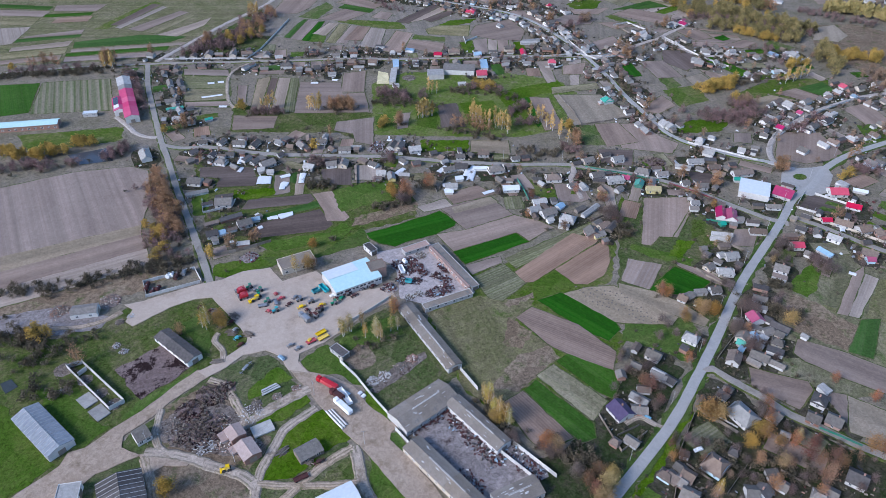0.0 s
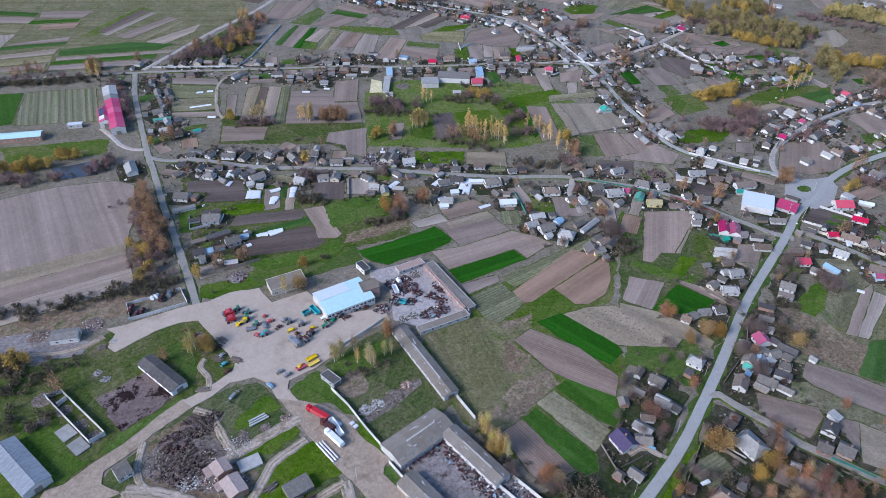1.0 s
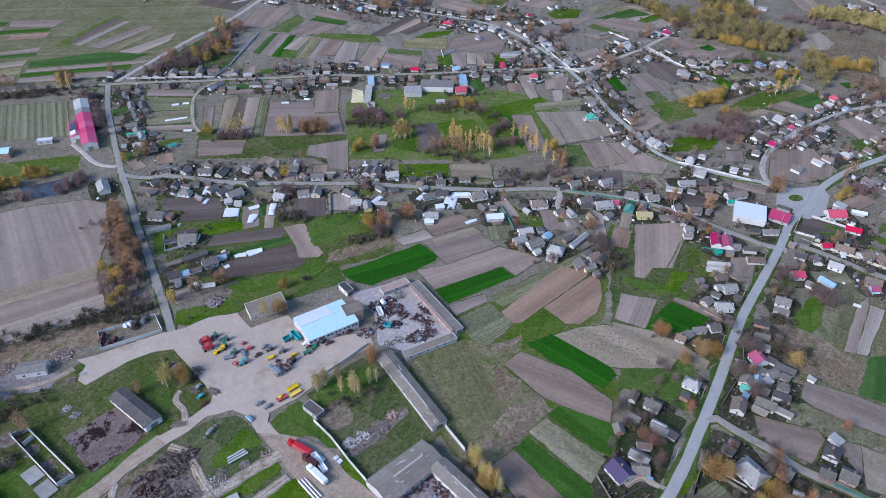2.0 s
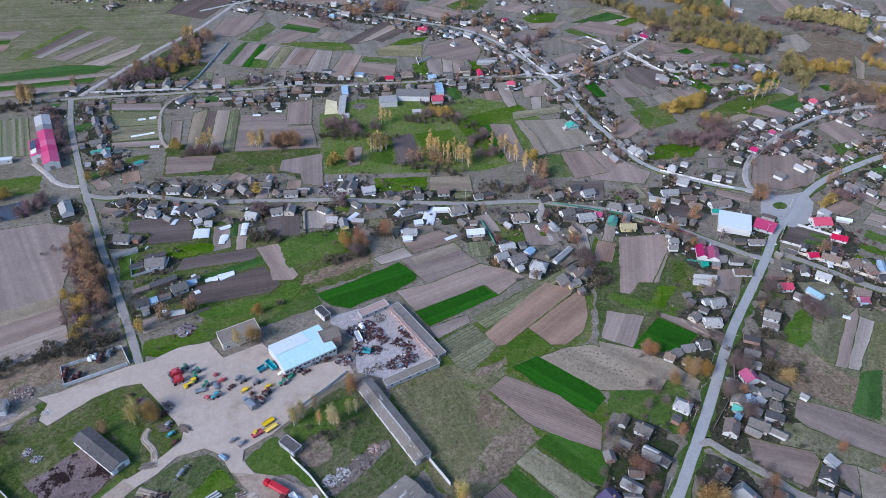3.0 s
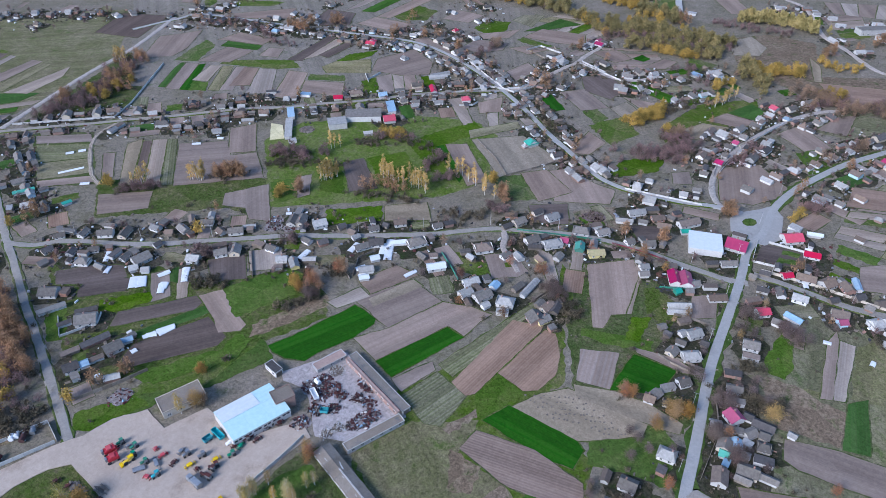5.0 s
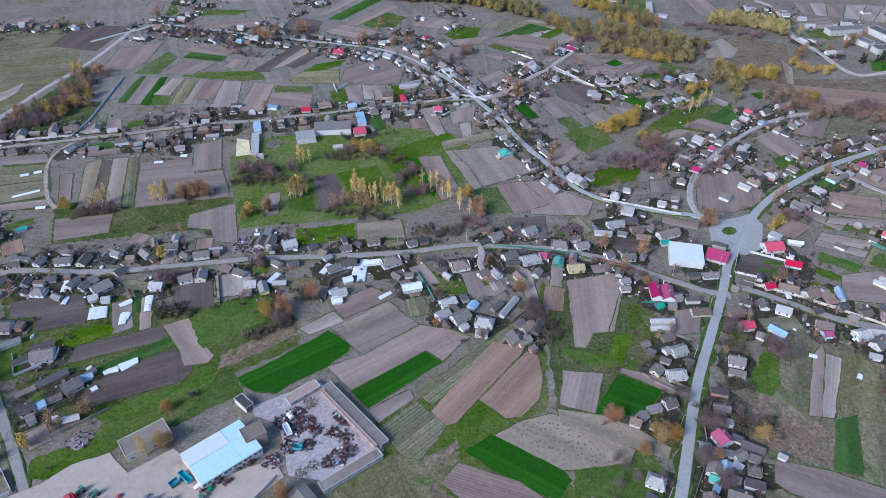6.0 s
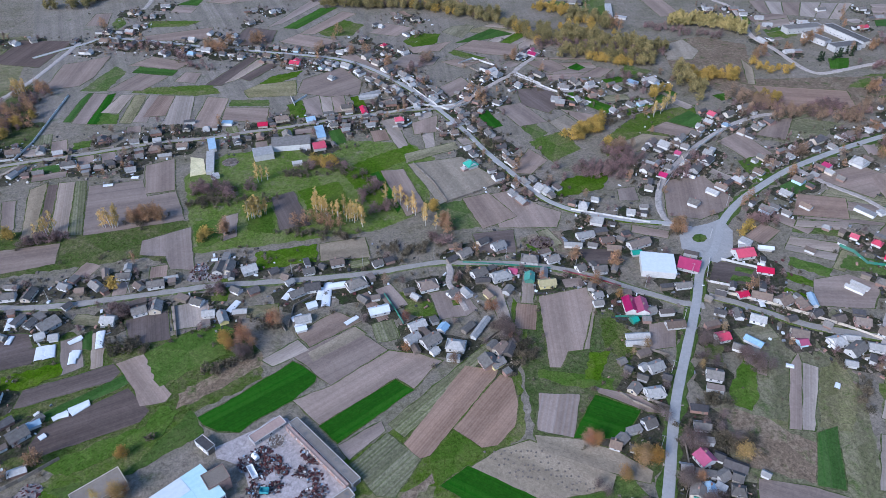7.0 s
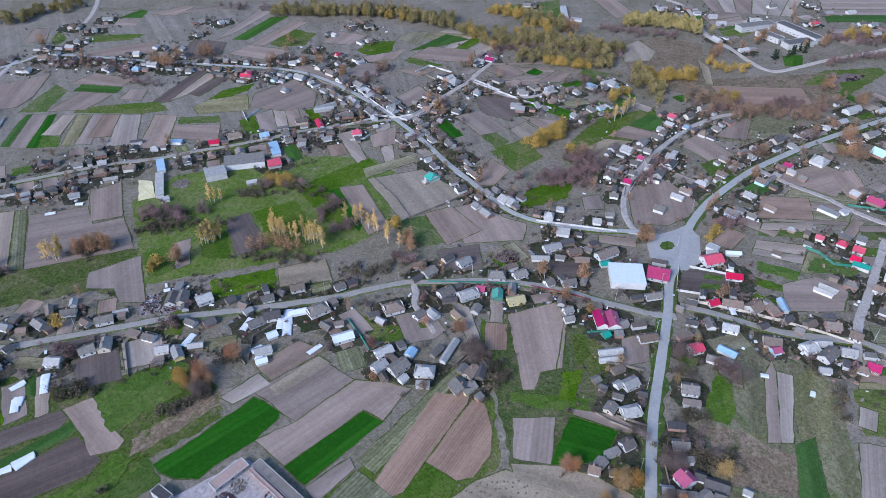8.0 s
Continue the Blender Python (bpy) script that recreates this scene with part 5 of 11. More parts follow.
plot("lawn", 163, (455.1, 763.2), (493.7, 754.8), (485.4, 732.6), (446.9, 744.6))
plot("meadow", -136, (264.6, 289.4), (297.3, 279.1), (272.3, 255.1), (250.1, 266.1))
plot("meadow", 16, (-115.5, 322.6), (-74.8, 334.1), (-49.8, 351.8), (-44.8, 334.6), (-72.8, 320.6), (-98.2, 317.6))
plot("soilred", 158, (331.0, 442.7), (357.7, 430.8), (344.0, 409.5), (312.0, 422.1))
plot("soilpale", 49, (244.5, 263.8), (268.7, 251.6), (246.5, 230.3), (224.0, 240.1))
plot("meadow", 64, (313.7, 668.3), (331.7, 649.7), (301.3, 622.5), (292.3, 625.3))
plot("meadow", -105, (115.9, 388.9), (123.7, 368.9), (115.0, 336.4), (105.0, 336.0), (104.8, 358.5))
plot("brush", 164, (138.0, 440.1), (165.2, 440.9), (163.3, 416.1), (134.3, 424.7))
plot("lawn", -148, (-124.5, 294.7), (-119.2, 298.1), (-102.0, 320.1), (-73.0, 322.1), (-49.5, 348.9), (-43.1, 334.6), (-66.5, 322.2), (-94.2, 313.5))
plot("meadow", -115, (56.7, 407.5), (72.4, 409.5), (83.5, 399.1), (72.8, 376.6), (58.6, 389.4))
plot("wetmud", 23, (-264.7, 434.5), (-239.0, 445.5), (-230.1, 427.2), (-251.3, 421.5))
plot("soildark", -84, (-84.1, 418.0), (-63.3, 421.3), (-60.8, 398.4), (-80.0, 397.5))
plot("soil", 70, (393.1, 450.8), (413.4, 452.3), (404.2, 432.1), (383.2, 424.2))
plot("soil", 90, (73.6, 402.2), (90.6, 402.4), (95.7, 384.1), (88.4, 380.0), (73.8, 380.4))
plot("wheat2", -130, (502.0, 636.9), (521.3, 633.7), (503.2, 611.8), (488.7, 616.4))
plot("soil", -104, (105.3, 600.5), (126.8, 608.0), (120.1, 582.2), (103.0, 581.3))
plot("soil", 99, (176.5, 223.3), (187.6, 220.0), (199.7, 208.6), (191.3, 191.6), (180.1, 200.5))
plot("darkmud", 3, (506.8, 586.2), (530.8, 587.5), (542.3, 578.8), (526.3, 572.6), (504.3, 574.6))
plot("lawn", -33, (317.8, 378.6), (343.2, 362.3), (326.3, 357.0), (305.6, 368.7))
plot("soil", -155, (1.0, 387.3), (22.1, 399.6), (34.1, 388.8), (6.5, 376.1))
plot("soilpale", 97, (-61.9, 423.9), (-43.1, 424.7), (-41.5, 405.2), (-59.4, 404.5))
plot("lawn", -153, (-129.1, 311.9), (-105.2, 320.1), (-97.2, 312.4), (-119.9, 301.0), (-128.0, 301.9))
plot("soildark", -10, (166.7, 419.9), (191.4, 415.5), (186.2, 401.0), (167.3, 405.9))
plot("meadow", 59, (126.5, 229.7), (136.3, 222.8), (128.4, 206.2), (114.1, 209.3))
plot("lawn", 111, (-164.9, 386.5), (-153.5, 387.6), (-146.6, 362.2), (-155.2, 361.1))
plot("soil", -117, (178.1, 351.8), (192.4, 351.6), (183.5, 333.8), (168.5, 334.6))
plot("lawn", 53, (109.0, 214.1), (113.6, 209.3), (98.5, 187.7), (79.2, 165.3), (74.2, 163.2), (97.5, 193.6))
plot("soil", 100, (-114.0, 409.5), (-104.7, 412.2), (-100.2, 388.8), (-109.8, 385.1))
plot("hay", 91, (-57.9, 584.5), (-48.8, 580.1), (-46.8, 559.1), (-57.2, 558.1))
plot("soilpale", 88, (104.5, 406.6), (112.4, 397.0), (110.2, 373.2), (103.4, 371.1))
plot("soil", -105, (217.9, 476.0), (230.1, 475.8), (225.7, 459.8), (213.1, 462.4))
plot("soilpale", -86, (-99.2, 411.6), (-93.0, 412.5), (-91.2, 385.4), (-96.8, 386.0))
plot("lawn", -130, (123.0, 231.5), (126.7, 230.4), (112.9, 214.1), (109.9, 217.4))
plot("lawn", 36, (237.9, 414.5), (241.3, 417.0), (245.1, 417.0), (247.1, 414.6), (246.2, 411.4), (243.1, 409.4), (239.0, 409.6), (237.4, 411.8), raise_to=0.47)
plot("wheat2", -84, (-102.6, 401.5), (-103.4, 412.1), (-99.7, 414.3), (-98.0, 399.5))
plot("lawn", 142, (227.7, 405.2), (234.7, 400.2), (231.6, 396.3), (224.6, 401.8), raise_to=0.47)
plot("pond", 133, (-205.4, 222.4), (-201.5, 225.2), (-196.2, 220.8), (-199.7, 216.3))
plot("lawn", -91, (83.5, 393.7), (87.1, 393.5), (87.0, 389.1), (83.4, 389.3))

# ---- plots, tracks and verges nearer the path ----
plot("weeds", 118, (-236.7, 261.7), (-192.1, 252.1), (-161.8, 277.8), (-128.4, 297.7), (-96.7, 253.3), (-112.9, 230.3), (-143.2, 196.9), (-163.2, 165.8), (-177.9, 150.9))
plot("weeds", -179, (-110.1, 229.6), (-76.6, 236.2), (-56.0, 207.2), (-18.4, 169.9), (0.1, 152.5), (-156.3, 151.1), (-137.9, 189.5))
plot("weeds", -55, (-54.4, 253.8), (-30.7, 277.3), (-20.4, 279.6), (12.9, 231.8), (4.8, 228.1), (-22.8, 201.9), (-37.4, 224.1), (-49.7, 238.4))
plot("lawn", 133, (-188.7, 220.7), (-167.5, 219.9), (-153.6, 201.4), (-145.0, 198.4), (-151.5, 187.3), (-157.2, 186.4))
plot("lawn", 118, (-212.0, 215.3), (-195.9, 208.9), (-165.7, 181.4), (-160.2, 178.7), (-168.2, 166.8), (-181.0, 156.9))
plot("lawn", -130, (-141.5, 202.5), (-136.8, 214.2), (-126.5, 222.4), (-117.8, 233.2), (-114.7, 231.8), (-125.5, 219.0), (-134.3, 207.0), (-140.0, 203.1))
plot("weeds", 132, (-131.8, 282.2), (-123.0, 283.3), (-112.5, 271.4), (-102.5, 260.1), (-97.5, 253.3), (-98.3, 248.1), (-104.5, 239.2), (-108.4, 235.5), (-116.5, 243.3), (-128.8, 256.9), (-141.0, 268.4))
plot("lawn", 131, (-133.9, 264.3), (-126.7, 269.5), (-116.9, 257.1), (-113.2, 243.3), (-116.5, 243.3), (-126.9, 255.3))
plot("weeds", -51, (-104.3, 233.3), (-94.1, 241.6), (-84.6, 242.5), (-78.3, 238.1), (-69.6, 227.3), (-78.8, 220.2), (-88.9, 212.7), (-95.7, 220.0), (-101.2, 226.2), (-107.1, 228.3))
plot("lawn", 54, (-89.2, 220.1), (-78.9, 234.4), (-70.2, 228.0), (-78.8, 220.2), (-87.9, 214.0))
plot("lawn", 39, (-83.3, 201.5), (-84.7, 205.3), (-65.8, 220.4), (-59.5, 213.7), (-70.3, 202.3), (-78.5, 200.0))
plot("lawn", -132, (-52.6, 209.8), (-44.9, 199.5), (-38.8, 193.5), (-46.1, 189.0), (-60.3, 173.4), (-71.3, 170.7), (-74.5, 172.0), (-73.9, 180.1), (-71.2, 194.0), (-69.6, 198.6))
plot("weeds", -77, (-36.1, 186.2), (-32.8, 172.4), (-41.5, 171.8), (-50.3, 171.7), (-42.5, 179.9))
plot("lawn", -45, (-30.5, 187.1), (-18.7, 174.7), (-1.1, 157.4), (-22.1, 157.2), (-28.9, 172.4))
plot("lawn", -56, (-68.2, 238.2), (-65.4, 242.7), (-56.7, 249.8), (-53.2, 244.0), (-47.0, 238.4), (-36.8, 223.4), (-41.4, 224.1), (-47.3, 229.7), (-56.6, 229.6), (-63.8, 232.7))
plot("lawn", -51, (-34.5, 220.7), (-31.0, 216.7), (-19.8, 202.9), (-28.5, 204.3), (-35.0, 212.3))
plot("lawn", 120, (-23.6, 195.7), (-19.5, 196.7), (-14.2, 189.3), (-7.8, 183.1), (-10.8, 180.8), (-18.2, 186.4))
plot("lawn", 44, (-51.6, 253.8), (-38.6, 266.3), (-24.3, 270.8), (-19.3, 258.3), (-26.2, 254.1), (-39.9, 250.0), (-47.2, 245.3))
plot("brush", 78, (-49.7, 238.4), (-46.5, 253.9), (-37.4, 253.2), (-32.0, 238.6), (-38.3, 233.0), (-43.8, 234.0))
plot("rubble", 37, (-34.4, 220.0), (-24.8, 233.2), (-8.4, 245.7), (-7.2, 241.9), (-18.7, 229.6), (-29.6, 218.7))
plot("darkmud", -129, (-155.5, 231.6), (-138.0, 250.0), (-119.5, 234.6), (-136.6, 213.5))
plot("brush", 167, (-125.1, 209.7), (-112.7, 219.8), (-99.7, 220.0), (-89.9, 211.7), (-82.9, 197.5), (-73.6, 194.0), (-74.4, 185.8), (-79.5, 176.8), (-102.0, 182.1), (-119.2, 187.6), (-125.1, 199.5))
plot("rubble", -179, (-121.0, 204.9), (-106.1, 214.8), (-94.6, 210.0), (-84.2, 197.5), (-83.6, 184.3), (-102.6, 184.1), (-115.8, 188.2))
plot("brush", -180, (-116.2, 181.9), (-93.9, 178.3), (-78.3, 171.4), (-73.4, 154.2), (-109.4, 153.9), (-119.3, 175.5))
plot("yardmud", -11, (-228.4, 268.2), (-202.3, 275.0), (-171.8, 268.9), (-172.9, 260.5), (-195.8, 254.1), (-222.1, 255.7))
plot("concrete", 13, (-121.8, 298.8), (-111.8, 306.4), (-97.3, 310.1), (-88.1, 298.3), (-70.8, 307.4), (-55.8, 288.3), (-28.8, 294.3), (-24.6, 285.0), (-35.1, 276.8), (-49.7, 261.6), (-58.3, 251.4), (-69.6, 243.4), (-69.4, 237.4), (-63.3, 230.9), (-73.2, 232.6), (-79.0, 241.8), (-86.6, 245.5), (-96.9, 242.0), (-103.1, 233.7), (-110.6, 227.5), (-115.8, 231.0), (-104.8, 240.7), (-97.2, 250.5), (-97.4, 254.1), (-102.8, 261.3), (-112.8, 272.7), (-123.2, 284.2), (-131.9, 282.7), (-143.3, 275.8), (-150.0, 269.2), (-157.5, 261.5), (-162.4, 264.8), (-162.0, 274.2), (-167.7, 277.7), (-158.4, 281.0), (-149.5, 286.1), (-132.4, 295.3))
plot("packed", -52, (-74.1, 234.4), (-68.8, 238.2), (-63.4, 231.6), (-51.2, 228.6), (-40.7, 222.7), (-33.7, 212.3), (-22.8, 202.5), (-18.7, 200.7), (-21.9, 196.4), (-22.2, 192.8), (-13.2, 183.0), (5.6, 158.7), (-8.8, 158.5), (-20.9, 172.5), (-34.0, 188.5), (-39.3, 193.5), (-50.7, 205.7), (-61.9, 220.4))
plot("packed", 54, (-111.3, 230.4), (-116.1, 232.1), (-125.7, 219.7), (-134.3, 207.0), (-143.4, 197.5), (-151.4, 187.0), (-157.5, 184.3), (-158.2, 177.9), (-165.0, 169.7), (-177.1, 155.7), (-155.2, 155.9), (-141.9, 174.0), (-126.2, 183.5), (-136.0, 187.4), (-137.4, 193.3), (-130.9, 200.7), (-128.2, 203.9), (-123.4, 212.3), (-109.6, 227.9))
plot("packed", -19, (-127.5, 183.8), (-115.2, 186.2), (-103.2, 182.1), (-105.7, 178.4), (-115.0, 178.3), (-120.2, 174.2))
plot("soil", 121, (-330.7, 365.6), (-290.3, 390.7), (-250.9, 411.4), (-215.5, 419.5), (-201.4, 414.4), (-189.0, 384.2), (-184.0, 350.7), (-253.4, 317.7), (-288.0, 294.6))
plot("tan", 25, (-288.0, 294.6), (-253.4, 317.7), (-184.0, 350.7), (-180.6, 340.8), (-246.5, 304.0), (-280.5, 282.1))
plot("soil", -151, (-280.5, 282.1), (-246.5, 304.0), (-180.6, 340.8), (-172.5, 326.9), (-239.2, 289.6), (-271.3, 266.8))
plot("soilpale", 29, (-271.3, 266.8), (-239.2, 289.6), (-172.5, 326.9), (-166.2, 312.2), (-192.9, 295.9), (-231.7, 274.7), (-263.9, 254.4))
plot("brush", 29, (-263.9, 254.4), (-231.7, 274.7), (-192.9, 295.9), (-165.9, 311.2), (-151.3, 301.3), (-162.7, 289.2), (-199.4, 268.5), (-224.2, 259.8), (-256.2, 241.6))
plot("meadow", 41, (12.3, 305.8), (45.5, 320.5), (92.3, 360.5), (102.6, 335.3), (93.1, 301.1), (66.3, 287.1), (93.3, 257.5), (82.2, 233.5), (33.2, 199.9), (10.5, 221.2), (-7.6, 270.1))
plot("drygrass", 109, (-7.6, 273.5), (19.6, 288.0), (35.8, 285.2), (49.3, 284.4), (36.5, 267.5), (52.4, 251.8), (58.3, 242.3), (49.8, 235.4), (35.7, 219.7), (25.5, 210.1), (10.5, 221.2))
plot("brush", 77, (34.3, 271.0), (46.0, 260.3), (39.3, 248.0), (29.7, 251.6))
plot("brush", -134, (36.7, 243.6), (52.2, 250.9), (57.1, 242.3), (35.8, 220.2), (23.3, 223.1))
plot("wheat", -156, (-46.3, 343.8), (-35.0, 348.8), (-19.8, 358.2), (-7.2, 365.0), (-2.4, 368.4), (1.7, 364.5), (7.9, 356.1), (6.8, 352.7), (-4.2, 343.7), (-22.3, 335.5), (-28.1, 330.9), (-37.2, 334.1), (-43.5, 339.0))
plot("soil", 23, (-2.3, 372.1), (29.6, 385.5), (43.7, 365.3), (13.8, 348.9), (9.1, 355.0), (3.0, 365.5))
plot("tan", -155, (5.2, 372.7), (30.6, 385.5), (35.1, 379.1), (7.2, 365.8))
plot("soilpale", 28, (-16.9, 372.9), (1.2, 382.7), (5.9, 374.3), (-12.0, 367.4))
plot("soil", -154, (-4.2, 343.7), (13.8, 348.4), (44.3, 364.7), (59.6, 358.2), (68.2, 351.7), (61.2, 347.2), (51.2, 337.7), (44.5, 346.2), (6.0, 327.2))
plot("wheat", 27, (5.9, 326.3), (43.7, 345.3), (51.1, 336.8), (32.7, 326.5), (12.8, 315.2))
plot("soil", 23, (12.7, 313.9), (33.2, 322.6), (33.9, 316.9), (16.6, 305.5))
plot("striped", 34, (36.0, 320.2), (95.5, 360.3), (90.2, 350.4), (41.5, 311.4))
plot("soilred", -138, (40.5, 308.2), (78.3, 346.2), (92.7, 339.6), (90.4, 336.0), (50.0, 299.6), (45.7, 299.1))
plot("soilred", 41, (63.2, 311.0), (93.0, 336.8), (97.5, 333.2), (95.5, 317.7), (89.7, 305.4), (79.5, 297.9), (72.5, 298.3))
plot("lawn", 41, (49.9, 298.4), (63.0, 309.8), (72.4, 297.5), (62.8, 291.1), (50.7, 284.3))
plot("striped", 34, (16.4, 303.1), (34.6, 315.6), (45.7, 298.7), (32.1, 283.5), (24.9, 285.8))
plot("brush", 29, (32.2, 281.7), (48.9, 291.1), (49.0, 286.2), (35.1, 278.7))
plot("tan", 137, (65.3, 289.8), (80.5, 295.9), (93.6, 297.1), (107.4, 284.7), (122.9, 272.1), (118.2, 266.1), (102.5, 267.0), (89.3, 267.8))
plot("wheat", -43, (50.7, 284.3), (64.2, 291.0), (89.3, 267.8), (90.7, 262.6), (83.4, 254.1), (72.1, 261.4))
plot("soilred", -30, (38.2, 270.8), (47.2, 279.0), (70.3, 265.5), (85.5, 246.8), (80.8, 230.7), (67.8, 240.2), (52.4, 251.8))
plot("wheat2", 131, (55.5, 239.7), (61.7, 245.0), (81.9, 234.4), (82.9, 225.5), (78.6, 216.9), (72.7, 220.2))
plot("straw", -46, (45.0, 230.4), (53.9, 237.8), (75.7, 215.2), (67.4, 203.8), (56.5, 216.7))
plot("wheat2", -48, (38.3, 221.5), (44.2, 227.9), (67.1, 202.2), (67.1, 194.6), (60.5, 191.6), (52.1, 202.1))
plot("soilred", -53, (27.3, 213.0), (37.5, 220.8), (57.3, 194.5), (47.0, 190.0), (39.8, 191.3))
plot("weeds", 62, (106.4, 344.6), (131.5, 391.3), (163.8, 388.4), (167.4, 341.1), (169.3, 313.4), (152.7, 282.1), (136.7, 265.0), (96.4, 296.9))
plot("soil", 76, (130.0, 385.6), (158.1, 386.9), (156.0, 372.9), (137.7, 342.8), (129.9, 343.3), (122.6, 334.1), (117.6, 335.4))
plot("soilpale", -119, (157.6, 384.1), (160.1, 377.1), (141.1, 342.6), (138.3, 342.8), (156.7, 372.9))
plot("lawn", -22, (112.1, 335.7), (134.3, 326.6), (144.9, 321.4), (141.2, 315.0), (120.9, 322.8), (110.1, 330.2))
plot("lawn", -131, (140.1, 340.3), (150.5, 338.2), (136.5, 321.9), (130.6, 324.5))
plot("weeds", 73, (155.2, 362.1), (163.4, 361.7), (167.4, 341.1), (156.2, 327.6), (148.5, 339.8))
plot("furrow", -119, (106.9, 321.4), (125.0, 316.0), (112.8, 294.0), (99.0, 301.6))
plot("wheat", -38, (112.7, 293.6), (125.8, 308.7), (132.0, 314.3), (148.6, 301.1), (139.8, 293.6), (131.2, 289.0), (120.7, 292.0))
plot("soil", 137, (133.4, 319.0), (151.1, 308.9), (159.7, 296.4), (150.6, 299.4), (133.7, 315.0))
plot("tan", 142, (97.0, 299.3), (115.1, 292.3), (126.8, 284.3), (138.5, 270.1), (134.6, 265.1), (116.1, 276.8), (96.1, 292.2))
plot("drygrass", -117, (156.8, 281.8), (185.6, 295.7), (222.4, 328.4), (280.3, 339.7), (221.0, 225.2), (170.5, 214.3), (142.4, 232.8), (175.6, 273.3))
plot("lawn", 41, (194.5, 303.4), (210.9, 317.7), (213.7, 310.9), (204.5, 294.6), (196.9, 288.7), (190.2, 295.5))
plot("drygrass", -123, (214.3, 310.8), (237.8, 327.6), (229.1, 310.0), (206.7, 275.2), (198.6, 286.3))
plot("brush", 149, (184.8, 293.8), (200.8, 285.0), (206.3, 273.4), (223.2, 259.9), (212.9, 242.3), (178.8, 262.5))
plot("soil", -126, (231.5, 309.9), (240.1, 316.0), (237.4, 309.5), (212.0, 274.1), (207.0, 275.9))
plot("soilpale", 54, (238.0, 309.5), (243.4, 304.9), (217.2, 272.4), (212.6, 274.1))
plot("wheat2", -122, (217.6, 270.9), (228.6, 272.1), (210.4, 243.4), (200.8, 247.9))
plot("drygrass", -122, (240.5, 292.6), (252.3, 283.9), (217.9, 228.3), (208.3, 237.9))
plot("soil", -36, (179.0, 256.7), (199.7, 247.1), (220.0, 232.4), (212.0, 216.7), (191.9, 229.6), (176.5, 241.1), (173.2, 246.8))
plot("soil", -19, (147.6, 237.0), (172.6, 228.3), (173.1, 223.1), (161.9, 211.2), (145.0, 225.5))
plot("tan", -34, (187.5, 219.8), (206.9, 206.9), (197.5, 188.6), (179.2, 198.8))
plot("drygrass", -125, (227.3, 328.8), (241.5, 324.5), (209.4, 278.9), (197.1, 286.2))
plot("drygrass", 53, (243.9, 304.9), (254.3, 306.2), (255.5, 291.0), (233.6, 267.6), (220.7, 273.9))
plot("soildark", 155, (239.9, 392.3), (259.2, 379.6), (250.2, 365.9), (227.0, 376.5))
plot("lawn", -31, (248.1, 383.8), (256.7, 378.6), (252.8, 375.4), (245.2, 380.3))
plot("lawn", 156, (242.9, 377.8), (251.1, 372.7), (248.2, 369.4), (238.3, 373.8))
plot("soil", 162, (284.0, 363.3), (305.8, 363.1), (317.3, 350.2), (300.0, 334.8), (269.9, 344.4))
plot("weeds", 111, (-173.9, 427.7), (-129.1, 427.2), (-79.8, 396.2), (-29.9, 406.3), (-17.0, 379.3), (-17.0, 360.5), (-56.7, 343.5), (-67.1, 336.6), (-111.7, 330.1), (-140.8, 341.1))
plot("soildark", 8, (-167.3, 418.9), (-145.5, 421.9), (-130.6, 419.1), (-126.5, 408.6), (-142.9, 404.8), (-163.8, 406.6))
plot("soildark", -175, (-150.5, 398.6), (-149.2, 405.5), (-129.9, 408.5), (-123.0, 406.6), (-125.2, 396.3), (-149.3, 394.1))
plot("lawn", 8, (-137.0, 390.3), (-111.6, 393.8), (-109.6, 385.8), (-124.6, 379.9), (-135.7, 381.2))
plot("soildark", 12, (-127.0, 368.4), (-125.0, 379.0), (-86.3, 387.0), (-82.5, 380.8), (-86.2, 375.6), (-122.7, 368.4))
plot("wheat2", 26, (-116.8, 360.8), (-80.7, 378.7), (-76.5, 373.6), (-81.9, 370.1), (-110.5, 357.5))
plot("soildark", -167, (-116.1, 344.2), (-112.5, 353.5), (-78.0, 369.2), (-67.5, 353.1), (-71.0, 347.2), (-113.2, 337.2))
plot("soil", 118, (-85.4, 386.9), (-73.0, 390.4), (-63.4, 370.3), (-58.1, 360.7), (-60.7, 356.6), (-71.6, 356.5), (-74.8, 367.0))
plot("lawn", 20, (-72.6, 392.9), (-39.5, 404.7), (-29.7, 398.3), (-33.9, 381.2), (-63.9, 366.7), (-70.6, 382.8))
plot("lawn", 15, (-111.0, 333.1), (-68.0, 344.8), (-61.9, 354.6), (-54.3, 349.5), (-61.5, 336.0), (-97.5, 324.8))
plot("brush", -152, (-55.2, 360.4), (-29.2, 375.8), (-17.0, 379.3), (-16.4, 369.7), (-46.1, 354.1), (-55.9, 350.9))
plot("weeds", -6, (-168.3, 517.1), (-55.2, 504.8), (-50.3, 452.3), (-80.2, 471.9), (-158.9, 470.7))
plot("soil", 101, (-173.0, 553.5), (-164.5, 552.6), (-159.0, 519.1), (-165.6, 516.8))
plot("tan", -86, (-158.8, 564.9), (-149.2, 571.9), (-144.9, 507.1), (-152.5, 507.9))
plot("soildark", 94, (-148.1, 568.2), (-141.8, 567.5), (-137.7, 506.3), (-143.8, 507.0))
plot("soilpale", -85, (-141.8, 569.3), (-131.5, 569.1), (-126.4, 505.1), (-135.8, 506.1))
plot("striped", -84, (-130.7, 569.0), (-124.4, 568.3), (-118.0, 504.2), (-125.2, 504.9))
